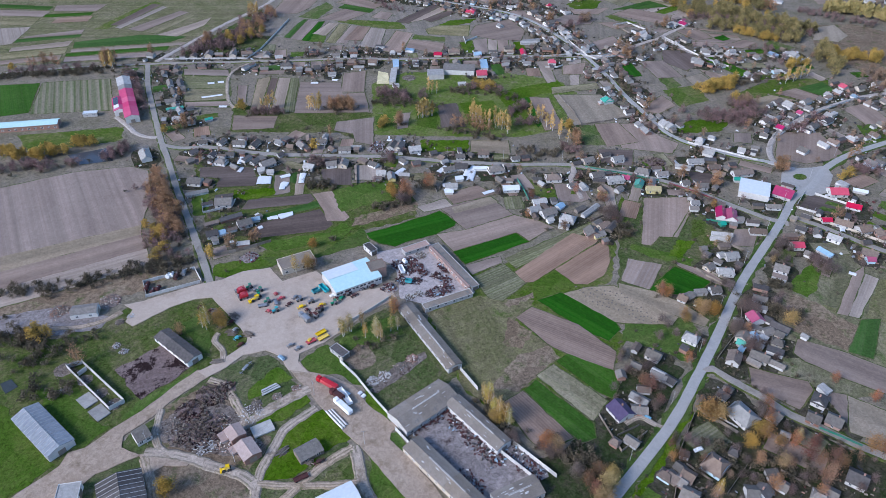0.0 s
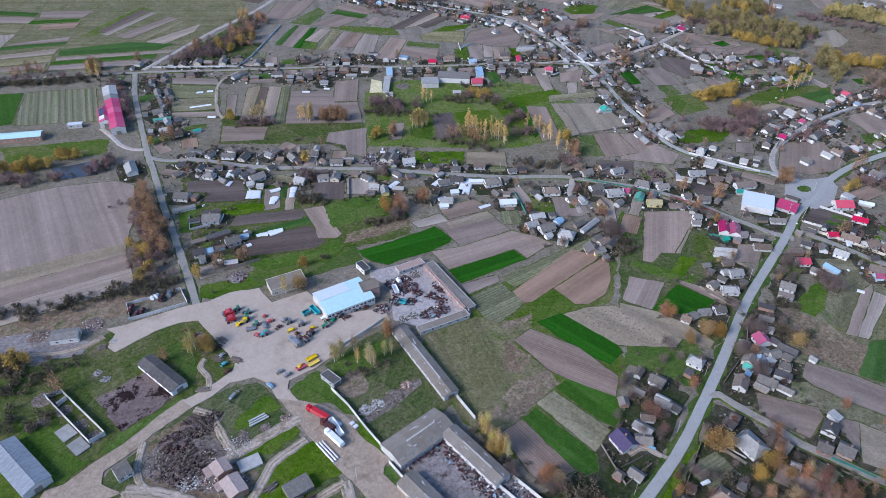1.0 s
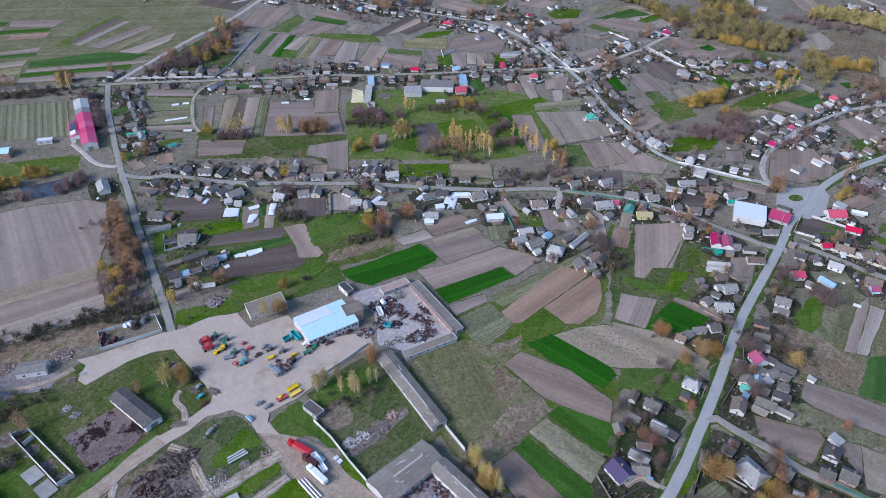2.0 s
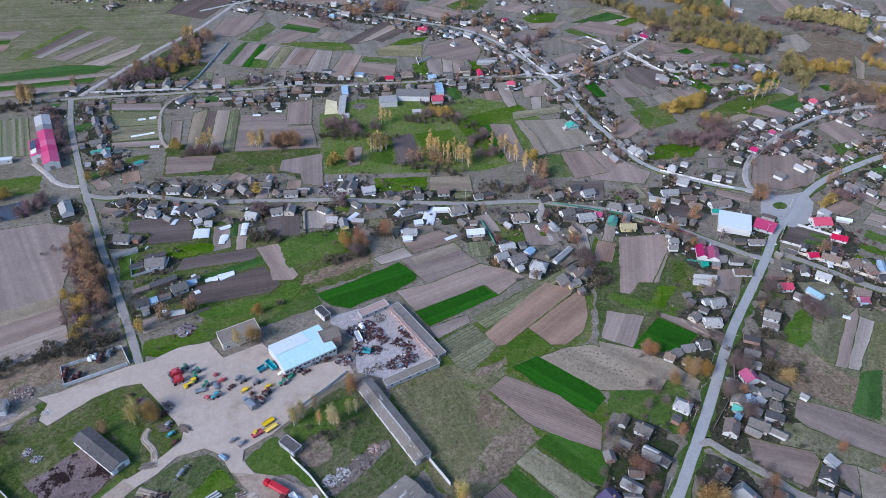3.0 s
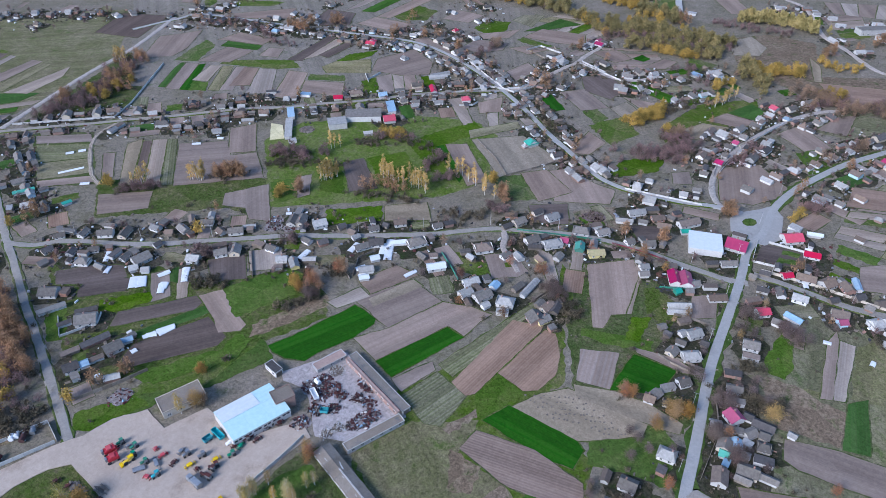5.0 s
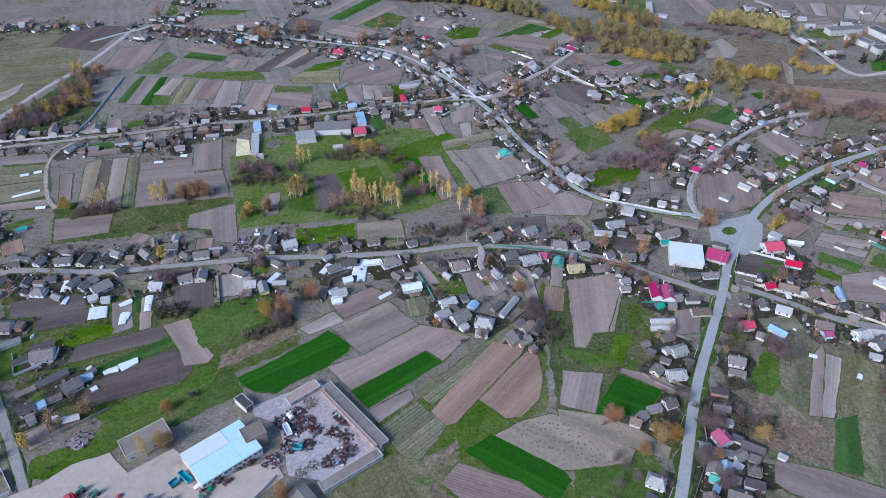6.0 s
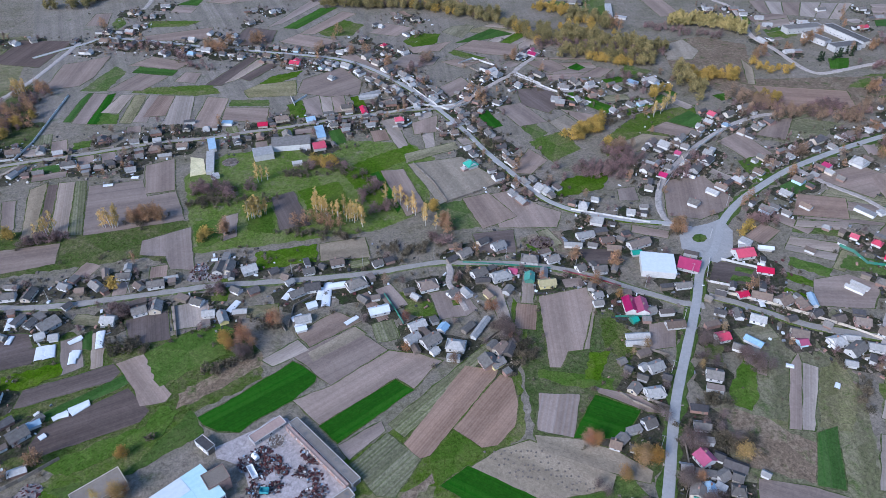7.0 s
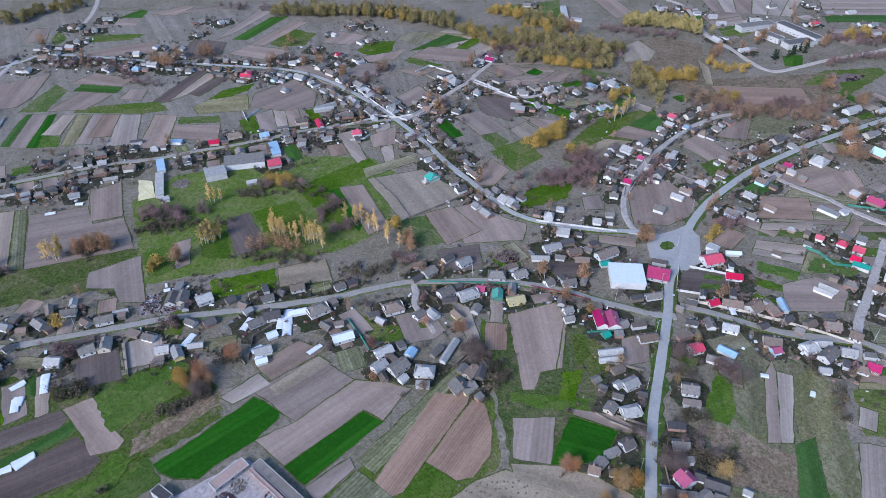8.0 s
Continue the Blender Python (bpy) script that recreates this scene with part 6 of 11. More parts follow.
plot("soil", -178, (-122.0, 560.9), (-87.6, 560.7), (-83.3, 538.8), (-65.5, 541.0), (-58.3, 505.1), (-117.1, 502.6))
plot("soil", -87, (-87.5, 580.0), (-68.8, 585.6), (-66.4, 542.8), (-84.9, 542.3))
plot("soil", -85, (-82.0, 488.7), (-54.7, 496.5), (-51.0, 452.4), (-64.3, 457.1), (-67.5, 469.9), (-82.3, 474.8))
plot("soil", 0, (-163.2, 497.5), (-129.0, 497.4), (-128.2, 477.2), (-158.6, 473.9))
plot("weeds", 107, (-231.2, 590.7), (-187.3, 587.9), (-168.7, 511.2), (-207.5, 512.5))
plot("soil", -2, (-227.7, 585.8), (-188.4, 584.3), (-185.5, 572.2), (-224.1, 573.7))
plot("striped", -4, (-223.2, 571.0), (-184.6, 568.6), (-181.6, 548.6), (-215.6, 545.7))
plot("straw", 5, (-215.1, 544.0), (-181.2, 546.9), (-176.3, 527.1), (-208.3, 521.5))
plot("soil", -176, (-207.9, 519.9), (-171.5, 522.8), (-167.7, 514.8), (-205.6, 512.2))
plot("green", 95, (-60.6, 558.7), (-34.1, 583.8), (54.2, 584.2), (96.9, 569.7), (110.0, 544.8), (89.9, 481.4), (57.1, 467.1), (-9.5, 467.5), (-53.1, 468.9))
plot("lawn", 97, (-53.7, 498.6), (-31.4, 503.7), (-30.9, 480.2), (-50.3, 472.0))
plot("lawn", -89, (-22.2, 510.4), (-5.6, 521.3), (-4.9, 477.4), (-20.6, 484.8))
plot("lawn", 102, (12.1, 522.6), (40.1, 527.9), (44.9, 493.8), (20.8, 481.7))
plot("lawn", 105, (42.4, 543.2), (68.6, 556.6), (96.4, 566.9), (102.3, 550.2), (69.3, 535.9), (73.8, 490.7), (56.4, 492.6))
plot("straw", -163, (90.0, 554.3), (129.2, 563.4), (129.3, 553.8), (88.8, 541.7))
plot("soildark", -79, (-4.8, 518.8), (9.3, 522.9), (17.0, 482.1), (-1.9, 480.6))
plot("soil", -93, (-36.0, 502.7), (-26.1, 505.4), (-27.6, 479.9), (-35.3, 477.2))
plot("wheat", 101, (61.3, 532.4), (67.9, 535.2), (76.5, 490.4), (71.3, 482.0))
plot("soil", 96, (69.6, 535.0), (85.0, 534.2), (90.6, 481.4), (76.0, 477.1))
plot("tan", 100, (89.8, 539.8), (128.7, 541.0), (145.8, 502.4), (99.3, 485.6))
plot("meadow", 8, (94.4, 484.7), (133.3, 490.3), (130.3, 455.6), (96.5, 455.9))
plot("soil", 95, (114.9, 488.5), (133.5, 491.1), (143.3, 461.2), (118.3, 452.8))
plot("soildark", -3, (110.8, 449.6), (136.6, 448.1), (130.4, 425.5), (110.0, 430.3))
plot("tan", 175, (20.2, 460.9), (47.1, 461.3), (47.0, 441.6), (19.0, 444.1))
plot("lawn", 0, (-16.8, 461.0), (18.7, 461.1), (16.6, 444.3), (-16.9, 444.9))

# ---- plots, tracks and verges nearer the path ----
plot("yardmud", 160, (-11.4, 198.3), (4.7, 209.5), (12.7, 204.8), (29.6, 183.4), (40.6, 175.3), (34.5, 158.9), (4.5, 169.6), (-5.0, 186.5))
plot("drygrass", -178, (-445.6, 581.7), (-296.2, 602.5), (-262.0, 613.7), (-204.4, 733.4), (-214.1, 866.6), (-604.5, 855.0))
plot("wheat2", -169, (-348.9, 646.1), (-293.1, 666.5), (-248.4, 663.1), (-260.1, 648.2), (-344.0, 632.1))
plot("wheat2", 13, (-344.5, 618.5), (-257.0, 638.3), (-257.0, 630.0), (-343.2, 611.9))
plot("soilpale", 12, (-344.9, 628.0), (-241.9, 650.1), (-247.3, 641.4), (-342.0, 621.2))
plot("soil", 11, (-342.0, 609.3), (-258.3, 625.9), (-262.0, 613.7), (-339.1, 599.0))
plot("soil", -166, (-401.5, 659.4), (-353.3, 680.3), (-351.0, 668.1), (-402.1, 655.0))
plot("wheat2", 15, (-406.0, 652.0), (-350.4, 666.6), (-350.0, 659.2), (-404.5, 643.4))
plot("soilpale", 22, (-401.0, 630.8), (-351.7, 650.3), (-351.0, 636.1), (-398.9, 621.3))
plot("straw", 17, (-448.6, 604.3), (-404.5, 617.1), (-349.8, 633.4), (-346.0, 618.5), (-398.0, 604.1), (-441.5, 591.7))
plot("soil", 18, (-439.4, 588.0), (-396.0, 600.3), (-347.4, 615.7), (-344.8, 604.0), (-391.6, 591.5), (-434.5, 579.5))
plot("soilpale", 120, (-483.1, 664.9), (-451.8, 677.9), (-408.2, 685.2), (-405.8, 640.5), (-426.8, 630.2), (-457.6, 619.9))
plot("wheat2", -5, (-509.7, 753.9), (-472.3, 751.3), (-412.8, 745.6), (-413.9, 734.9), (-466.9, 740.6), (-502.9, 741.5))
plot("soil", -2, (-500.0, 736.2), (-463.4, 733.6), (-409.5, 731.5), (-410.4, 714.4), (-454.8, 716.6), (-489.9, 717.4))
plot("straw", -3, (-487.2, 712.4), (-452.3, 711.7), (-411.0, 709.4), (-409.7, 688.3), (-441.7, 690.7), (-474.9, 689.9))
plot("soil", 6, (-411.4, 749.3), (-359.5, 754.3), (-363.0, 732.7), (-406.6, 731.6))
plot("wheat2", 10, (-410.6, 721.2), (-364.5, 729.2), (-364.0, 720.7), (-408.0, 712.8))
plot("soilred", -171, (-394.0, 709.8), (-360.5, 719.1), (-359.5, 702.4), (-393.9, 696.7))
plot("meadow", -109, (-345.0, 680.5), (-328.1, 733.7), (-312.4, 766.6), (-304.0, 759.4), (-331.3, 680.8))
plot("soildark", 73, (-332.7, 691.8), (-312.4, 757.4), (-302.9, 754.0), (-321.6, 690.5))
plot("soilpale", 68, (-325.9, 685.7), (-299.3, 750.4), (-293.4, 747.0), (-319.2, 682.7))
plot("soil", 57, (-312.1, 681.3), (-276.0, 736.8), (-266.3, 731.8), (-295.1, 675.5))
plot("straw", 65, (-291.9, 674.1), (-266.4, 730.0), (-256.9, 723.4), (-280.0, 669.8))
plot("soilpale", 52, (-277.9, 666.9), (-238.3, 717.1), (-239.6, 694.1), (-258.1, 662.8))
plot("weeds", -110, (-244.8, 607.5), (-177.4, 613.0), (-172.8, 622.4), (-160.3, 710.7), (-177.5, 746.4), (-195.8, 742.4))
plot("fallow", 101, (-177.8, 668.9), (-236.3, 977.8), (-92.3, 951.3), (79.7, 907.2), (109.8, 870.1), (73.2, 649.4), (21.8, 660.3), (-2.1, 620.1), (-57.0, 629.3))
plot("wheat2", -100, (-154.7, 663.4), (-147.2, 703.1), (-142.7, 713.8), (-140.2, 713.0), (-148.9, 661.6))
plot("soil", 81, (-148.2, 659.6), (-139.3, 712.8), (-127.9, 709.2), (-136.9, 656.1))
plot("wheat", -97, (-136.5, 656.0), (-127.3, 706.9), (-121.7, 708.3), (-128.8, 653.5))
plot("soilpale", -104, (-128.9, 673.4), (-117.2, 703.8), (-106.8, 702.6), (-115.3, 669.1))
plot("lawn", 88, (-128.0, 672.2), (-114.4, 667.9), (-114.5, 650.8), (-128.8, 653.5))
plot("straw", -99, (-112.8, 652.0), (-105.9, 701.3), (-96.3, 699.3), (-104.1, 649.3))
plot("soil", -96, (-103.5, 650.9), (-93.7, 698.5), (-87.0, 696.4), (-92.5, 647.5))
plot("soilred", 76, (-96.4, 657.7), (-87.0, 696.4), (-74.3, 692.4), (-79.5, 657.0))
plot("soilpale", -93, (-79.3, 652.3), (-73.5, 692.2), (-58.3, 687.4), (-61.1, 638.5), (-82.5, 640.8))
plot("soil", 78, (-59.0, 631.7), (-47.7, 684.1), (-31.3, 676.9), (-37.4, 644.8), (-41.5, 626.2))
plot("meadow", 166, (-29.6, 674.4), (0.7, 666.9), (0.0, 655.1), (-31.5, 663.0))
plot("soil", 156, (-33.2, 660.6), (-0.2, 652.2), (-3.8, 625.1), (-36.7, 639.9))
plot("meadow", -8, (-109.2, 706.4), (-105.9, 715.9), (-45.7, 707.9), (-37.1, 689.1), (-58.3, 688.4))
plot("soil", 54, (-129.8, 715.0), (-106.3, 747.1), (-81.4, 733.6), (-101.2, 709.1))
plot("wheat2", 158, (-113.0, 749.2), (-107.5, 761.6), (-74.9, 745.5), (-78.8, 735.1))
plot("soil", -103, (-75.6, 721.7), (-67.9, 739.8), (-54.0, 735.4), (-58.9, 714.2))
plot("soil", 82, (-181.2, 729.0), (-173.6, 782.3), (-152.5, 787.8), (-135.4, 795.1), (-143.2, 749.5), (-153.2, 730.7))
plot("meadow", -108, (-151.6, 719.7), (-137.1, 752.1), (-128.0, 768.0), (-117.7, 753.0), (-129.8, 715.0))
plot("soil", -35, (-118.1, 766.1), (-97.8, 783.3), (-64.5, 760.4), (-74.9, 747.9), (-105.3, 762.1))
plot("soildark", 56, (-50.1, 708.2), (-12.8, 763.2), (-5.4, 757.0), (-37.0, 704.1))
plot("soilpale", 57, (-36.1, 707.1), (-5.5, 754.5), (2.7, 746.9), (-23.6, 714.4))
plot("soildark", -131, (-22.6, 716.4), (3.5, 744.1), (12.6, 738.8), (-13.9, 708.0))
plot("lawn", 13, (-6.2, 700.0), (5.9, 714.4), (32.0, 720.5), (26.1, 708.1), (3.4, 695.9))
plot("soil", 28, (24.0, 675.3), (31.0, 700.8), (66.3, 719.5), (79.2, 685.7), (72.7, 660.1), (48.2, 661.4))
plot("straw", 173, (-19.0, 688.7), (-6.3, 698.9), (24.5, 700.5), (22.7, 670.4), (-15.2, 675.0))
plot("soil", -91, (-169.9, 882.6), (-164.5, 917.5), (-148.8, 915.9), (-149.3, 876.2))
plot("meadow", -79, (-145.1, 882.6), (-138.0, 912.6), (-131.6, 878.4), (-139.4, 858.1))
plot("soil", -25, (-90.0, 904.3), (-85.5, 923.7), (-63.2, 913.3), (-68.3, 897.6))
plot("wheat2", 40, (-84.6, 928.8), (-63.9, 946.2), (-57.0, 940.3), (-63.4, 920.4))
plot("soil", 24, (-55.2, 930.5), (-17.9, 947.1), (-9.3, 940.6), (-29.9, 917.2))
plot("soildark", -102, (-25.2, 812.2), (-12.6, 841.3), (15.5, 824.8), (8.2, 790.4), (-20.7, 792.5))
plot("meadow", -14, (-113.2, 863.4), (-107.0, 883.3), (-57.1, 871.0), (-71.3, 858.0))
plot("soil", 8, (-111.3, 839.1), (-45.4, 848.4), (-51.2, 816.0), (-104.4, 824.1))
plot("wheat2", -130, (22.2, 830.4), (64.9, 882.3), (82.1, 880.5), (35.1, 824.9))
plot("soil", 56, (5.5, 834.1), (56.1, 908.9), (69.4, 901.0), (22.2, 844.7))
plot("soil", 49, (36.5, 810.7), (86.0, 866.8), (98.8, 855.8), (50.8, 806.2))
plot("meadow", 45, (53.5, 811.4), (83.6, 841.9), (101.8, 821.5), (86.6, 795.1), (61.5, 798.4))
plot("soil", -35, (16.0, 793.7), (35.4, 811.0), (74.4, 784.1), (46.8, 770.0))
plot("fallow", 81, (107.0, 853.3), (192.8, 818.0), (213.9, 770.7), (211.1, 727.1), (213.3, 686.2), (208.9, 645.1), (238.8, 608.1), (252.1, 563.6), (220.2, 544.3), (152.9, 576.0), (138.6, 618.7), (116.2, 679.9), (88.0, 738.3))
plot("soil", 48, (103.2, 797.5), (124.1, 821.0), (148.4, 802.1), (127.6, 782.3))
plot("lawn", -114, (130.7, 766.5), (147.7, 786.7), (171.1, 779.4), (158.3, 750.7), (137.4, 752.9))
plot("soil", -127, (132.8, 751.5), (158.9, 753.4), (176.5, 758.1), (159.9, 736.1), (134.9, 737.1))
plot("wheat2", 34, (178.1, 751.7), (223.3, 782.0), (240.0, 762.6), (196.8, 751.8))
plot("soil", -29, (174.1, 737.3), (198.0, 755.8), (236.0, 735.1), (225.6, 706.0), (198.0, 720.1))
plot("straw", -123, (173.2, 783.4), (188.5, 797.7), (209.6, 794.4), (189.0, 763.1))
plot("meadow", -49, (166.2, 730.0), (173.6, 737.4), (193.7, 714.6), (203.0, 702.4), (179.7, 712.3))
plot("soil", -26, (154.4, 711.0), (169.8, 714.1), (192.7, 703.0), (169.2, 693.6))
plot("soil", -29, (110.4, 718.3), (128.7, 737.6), (156.3, 722.3), (147.2, 706.8), (122.0, 702.1))
plot("soil", -141, (140.8, 658.5), (163.7, 674.5), (168.3, 656.7), (144.7, 637.5))
plot("wheat", -82, (156.8, 603.1), (167.4, 607.7), (171.6, 579.3), (161.9, 576.8))
plot("soil", -76, (175.9, 611.1), (197.8, 614.6), (207.1, 577.6), (183.7, 575.6))
plot("meadow", 99, (184.2, 574.5), (196.0, 582.1), (201.3, 560.9), (188.0, 551.7))
plot("soildark", -75, (202.8, 639.1), (226.4, 638.5), (234.4, 609.5), (212.7, 591.5), (197.3, 610.6))
plot("tan", -75, (208.0, 577.4), (224.5, 585.8), (229.8, 565.8), (212.5, 557.4))
plot("soil", 105, (224.8, 595.8), (246.1, 581.1), (254.1, 567.8), (231.6, 570.0))
plot("soil", 118, (226.6, 693.7), (253.4, 693.3), (260.6, 671.4), (241.9, 664.7))
plot("wheat", 34, (260.6, 671.4), (272.6, 679.4), (276.7, 669.0), (268.1, 664.0))
plot("soil", 33, (262.3, 650.9), (288.7, 667.8), (298.4, 659.6), (280.8, 645.2))
plot("meadow", 37, (236.6, 540.9), (281.3, 574.1), (333.8, 578.4), (308.6, 536.5), (267.2, 529.5), (229.8, 517.5))
plot("soil", 143, (274.7, 547.1), (296.1, 556.5), (312.5, 539.0), (296.0, 531.2))
plot("wheat2", 26, (297.4, 557.1), (323.7, 570.0), (327.0, 554.8), (311.9, 542.0))
plot("tan", -158, (241.5, 530.6), (269.8, 543.1), (287.6, 533.0), (252.4, 518.7))
plot("soil", -84, (317.0, 519.3), (342.9, 529.5), (346.7, 493.4), (324.3, 488.0), (321.6, 504.7))
plot("drygrass", -28, (350.6, 536.6), (388.8, 544.5), (430.1, 522.5), (401.4, 507.4), (364.9, 505.1), (349.8, 518.0))
plot("soil", -132, (351.6, 522.1), (380.4, 540.1), (395.4, 539.4), (367.6, 508.8))
plot("lawn", -96, (316.7, 490.3), (332.3, 492.9), (329.2, 462.8), (310.3, 461.2))
plot("brush", -10, (366.0, 708.0), (415.5, 714.1), (447.3, 685.6), (409.6, 612.3), (522.7, 592.1), (480.9, 532.4), (382.6, 557.8), (349.2, 641.2))
plot("tan", 74, (365.4, 699.2), (395.1, 711.1), (395.6, 681.0), (379.2, 663.6), (356.3, 668.0))
plot("soilred", -22, (400.4, 600.6), (470.7, 572.7), (456.4, 542.2), (390.9, 560.6))
plot("tan", 63, (423.2, 654.0), (421.6, 634.2), (403.6, 602.0), (398.1, 603.7))
plot("meadow", -136, (475.4, 578.3), (496.9, 590.0), (512.4, 592.8), (492.7, 574.1))
plot("meadow", 103, (181.9, 551.0), (212.7, 562.2), (216.1, 533.4), (189.2, 518.6))
plot("soil", 50, (154.3, 512.2), (178.9, 541.1), (186.2, 522.4), (168.8, 507.3))
plot("lawn", 2, (173.3, 479.8), (190.4, 496.8), (224.3, 498.0), (208.6, 479.0), (179.9, 475.3))

# ---- roads and tracks ----
road("road_main", "asphalt", 4.5, (56.7, 152.0), (69.0, 165.2), (85.4, 183.3), (103.2, 204.4), (121.0, 230.4), (140.4, 260.5), (163.9, 298.6), (188.0, 331.3), (210.0, 360.6), (227.8, 386.5), (245.2, 401.4), (256.4, 415.2), (268.0, 428.2), (290.6, 444.9), (317.8, 459.2), (344.7, 471.5), (369.3, 479.2), (400.7, 488.1), (438.0, 496.3), (493.8, 506.0), (542.0, 513.7))
road("road_hill", "asphalt", 3.7, (242.7, 423.7), (228.8, 433.0), (211.3, 439.7), (193.6, 450.3), (179.0, 460.0), (167.7, 474.0), (161.0, 493.9), (154.6, 517.9), (147.7, 543.6), (142.9, 568.8), (137.2, 594.2), (129.9, 619.8), (122.1, 644.0), (113.2, 666.4), (99.9, 694.9), (84.8, 719.2), (67.8, 737.3), (44.7, 751.0), (11.6, 766.6), (-22.0, 782.4), (-60.8, 801.4), (-85.5, 814.6), (-105.4, 825.0), (-145.4, 841.7), (-162.8, 830.5), (-179.8, 821.1), (-203.5, 804.3))
road("road_upper", "dusty", 3.7, (129.9, 619.8), (103.5, 622.1), (77.3, 622.5), (52.4, 621.7), (34.4, 618.1), (9.6, 615.0), (-18.3, 614.1), (-45.3, 611.5), (-75.4, 612.7), (-95.4, 611.4), (-135.4, 606.6), (-165.4, 604.6), (-195.0, 601.4), (-229.7, 599.4), (-249.3, 597.7), (-259.8, 596.2), (-292.2, 591.7), (-338.8, 584.5), (-382.2, 572.6), (-414.8, 561.4))
road("road_cooperative", "dusty", 3.8, (-262.4, 594.8), (-248.4, 553.4), (-230.5, 511.2), (-213.8, 473.5), (-203.3, 450.3), (-189.3, 422.5), (-175.8, 393.6), (-162.4, 367.3), (-147.9, 338.7), (-136.1, 314.4), (-127.6, 297.0))
road("road_village", "dusty", 3.9, (-203.3, 450.3), (-188.5, 445.6), (-172.8, 447.5), (-156.0, 445.3), (-134.6, 440.0), (-105.9, 436.5), (-119.0, 437.4), (-93.2, 437.1), (-66.5, 436.5), (-38.9, 435.8), (-10.6, 431.9), (18.5, 428.8), (45.4, 426.6), (64.2, 427.1), (86.5, 427.1), (101.4, 422.4), (125.8, 416.3), (148.7, 406.1), (166.8, 393.8), (177.5, 384.1), (189.9, 373.1), (203.7, 362.2), (213.4, 358.3))
road("road_east", "dusty", 4.0, (220.1, 365.0), (230.7, 356.5), (241.2, 346.8), (251.1, 337.0), (261.9, 328.9), (273.8, 322.6), (285.7, 316.3), (291.9, 313.5), (298.6, 304.8), (310.6, 291.8))
road("road_lane", "gravel", 3.6, (280.1, 303.4), (289.4, 313.5), (301.7, 326.0), (319.3, 339.1), (342.3, 357.2), (370.9, 379.3))
road("road_crescent", "gravel", 3.0, (234.4, 429.4), (232.2, 436.9), (235.5, 451.4), (246.0, 470.8), (262.0, 488.0), (283.1, 505.3), (302.6, 518.8), (324.9, 531.7), (346.4, 542.2), (371.5, 549.3), (387.2, 549.5))
road("road_garden", "gravel", 3.4, (349.9, 472.2), (358.3, 448.0), (369.1, 428.6), (373.5, 413.4), (383.7, 392.5), (396.6, 374.2))
road("road_school", "gravel", 4.0, (487.6, 810.4), (492.6, 779.4), (466.8, 705.1), (467.4, 669.4), (465.5, 641.3), (466.1, 618.1), (474.0, 609.2), (496.6, 611.2), (531.8, 616.5), (572.3, 619.2), (606.1, 621.7), (664.2, 630.9))
road("road_orchard", "gravel", 3.4, (132.4, 621.0), (141.6, 621.2), (155.5, 629.3), (174.5, 645.0), (194.3, 660.6), (207.6, 669.7), (220.6, 684.4), (240.4, 701.9))
road("road_pond", "gravel", 3.4, (208.9, 670.5), (220.4, 649.0), (229.1, 632.5), (246.4, 625.9), (271.5, 630.7))
road("road_forest", "gravel", 3.8, (-108.8, 1037.8), (-110.5, 972.7), (-113.8, 940.3), (-117.7, 920.4))
road("road_fork", "dusty", 3.8, (123.5, 235.1), (130.1, 235.5), (135.6, 229.1), (145.9, 220.2), (156.9, 208.1), (166.7, 201.3), (177.7, 192.7), (188.5, 185.8), (201.3, 177.6))
road("road_cemetery", "gravel", 3.6, (-258.0, 601.3), (-242.3, 642.0), (-219.7, 700.0), (-195.9, 748.3), (-183.6, 784.1), (-168.6, 835.4))
road("track_garden", "dirt", 2.2, (-174.4, 599.3), (-183.3, 584.2), (-184.3, 566.2), (-179.7, 543.7), (-173.0, 522.5), (-165.6, 510.4))
road("track_yard_cut", "dirt", 5.0, (-61.2, 221.1), (-72.2, 212.9), (-80.9, 205.3), (-86.2, 201.2), (-89.0, 196.9))
road("track_ruin", "dirt", 3.6, (-56.4, 209.8), (-65.1, 201.4), (-69.1, 196.2), (-70.4, 190.2), (-72.6, 183.0), (-74.4, 174.6), (-74.2, 162.9))
road("track_loop", "dirt", 3.2, (-109.1, 226.1), (-101.8, 223.4), (-96.2, 216.6), (-90.4, 208.4), (-85.2, 202.1))
road("track_gate", "dirt", 2.6, (-125.8, 208.1), (-125.0, 201.7), (-123.7, 194.1), (-119.4, 186.8), (-114.5, 183.9))
road("track_saw", "dirt", 4.4, (-125.4, 184.7), (-114.5, 184.2), (-104.3, 181.8), (-93.9, 178.3), (-81.2, 174.0), (-74.3, 168.8))
road("track_field", "dirt", 2.6, (-74.6, 170.4), (-64.2, 169.7), (-50.5, 169.8), (-41.3, 170.2), (-32.4, 172.1))
road("track_cross", "dirt", 3.2, (-37.6, 188.5), (-45.2, 182.7), (-53.5, 174.9), (-62.0, 163.8), (-66.4, 158.0))
road("track_branch", "dirt", 4.2, (-36.9, 189.1), (-34.4, 180.5), (-32.4, 172.4), (-28.2, 164.1), (-24.7, 157.1))
road("track_barn", "dirt", 3.2, (-124.7, 182.4), (-120.7, 175.5), (-117.1, 168.9), (-112.4, 157.5))
road("track_silo", "dirt", 2.6, (-198.2, 259.3), (-187.1, 260.3), (-178.2, 262.9), (-171.3, 267.6), (-167.2, 272.4))
road("track_yard", "dirt", 2.0, (-112.4, 257.1), (-113.4, 252.3), (-107.6, 245.3), (-105.5, 237.7))
road("path_house", "dirt", 2.2, (81.0, 202.6), (88.0, 206.4), (94.6, 202.1), (97.9, 200.3))
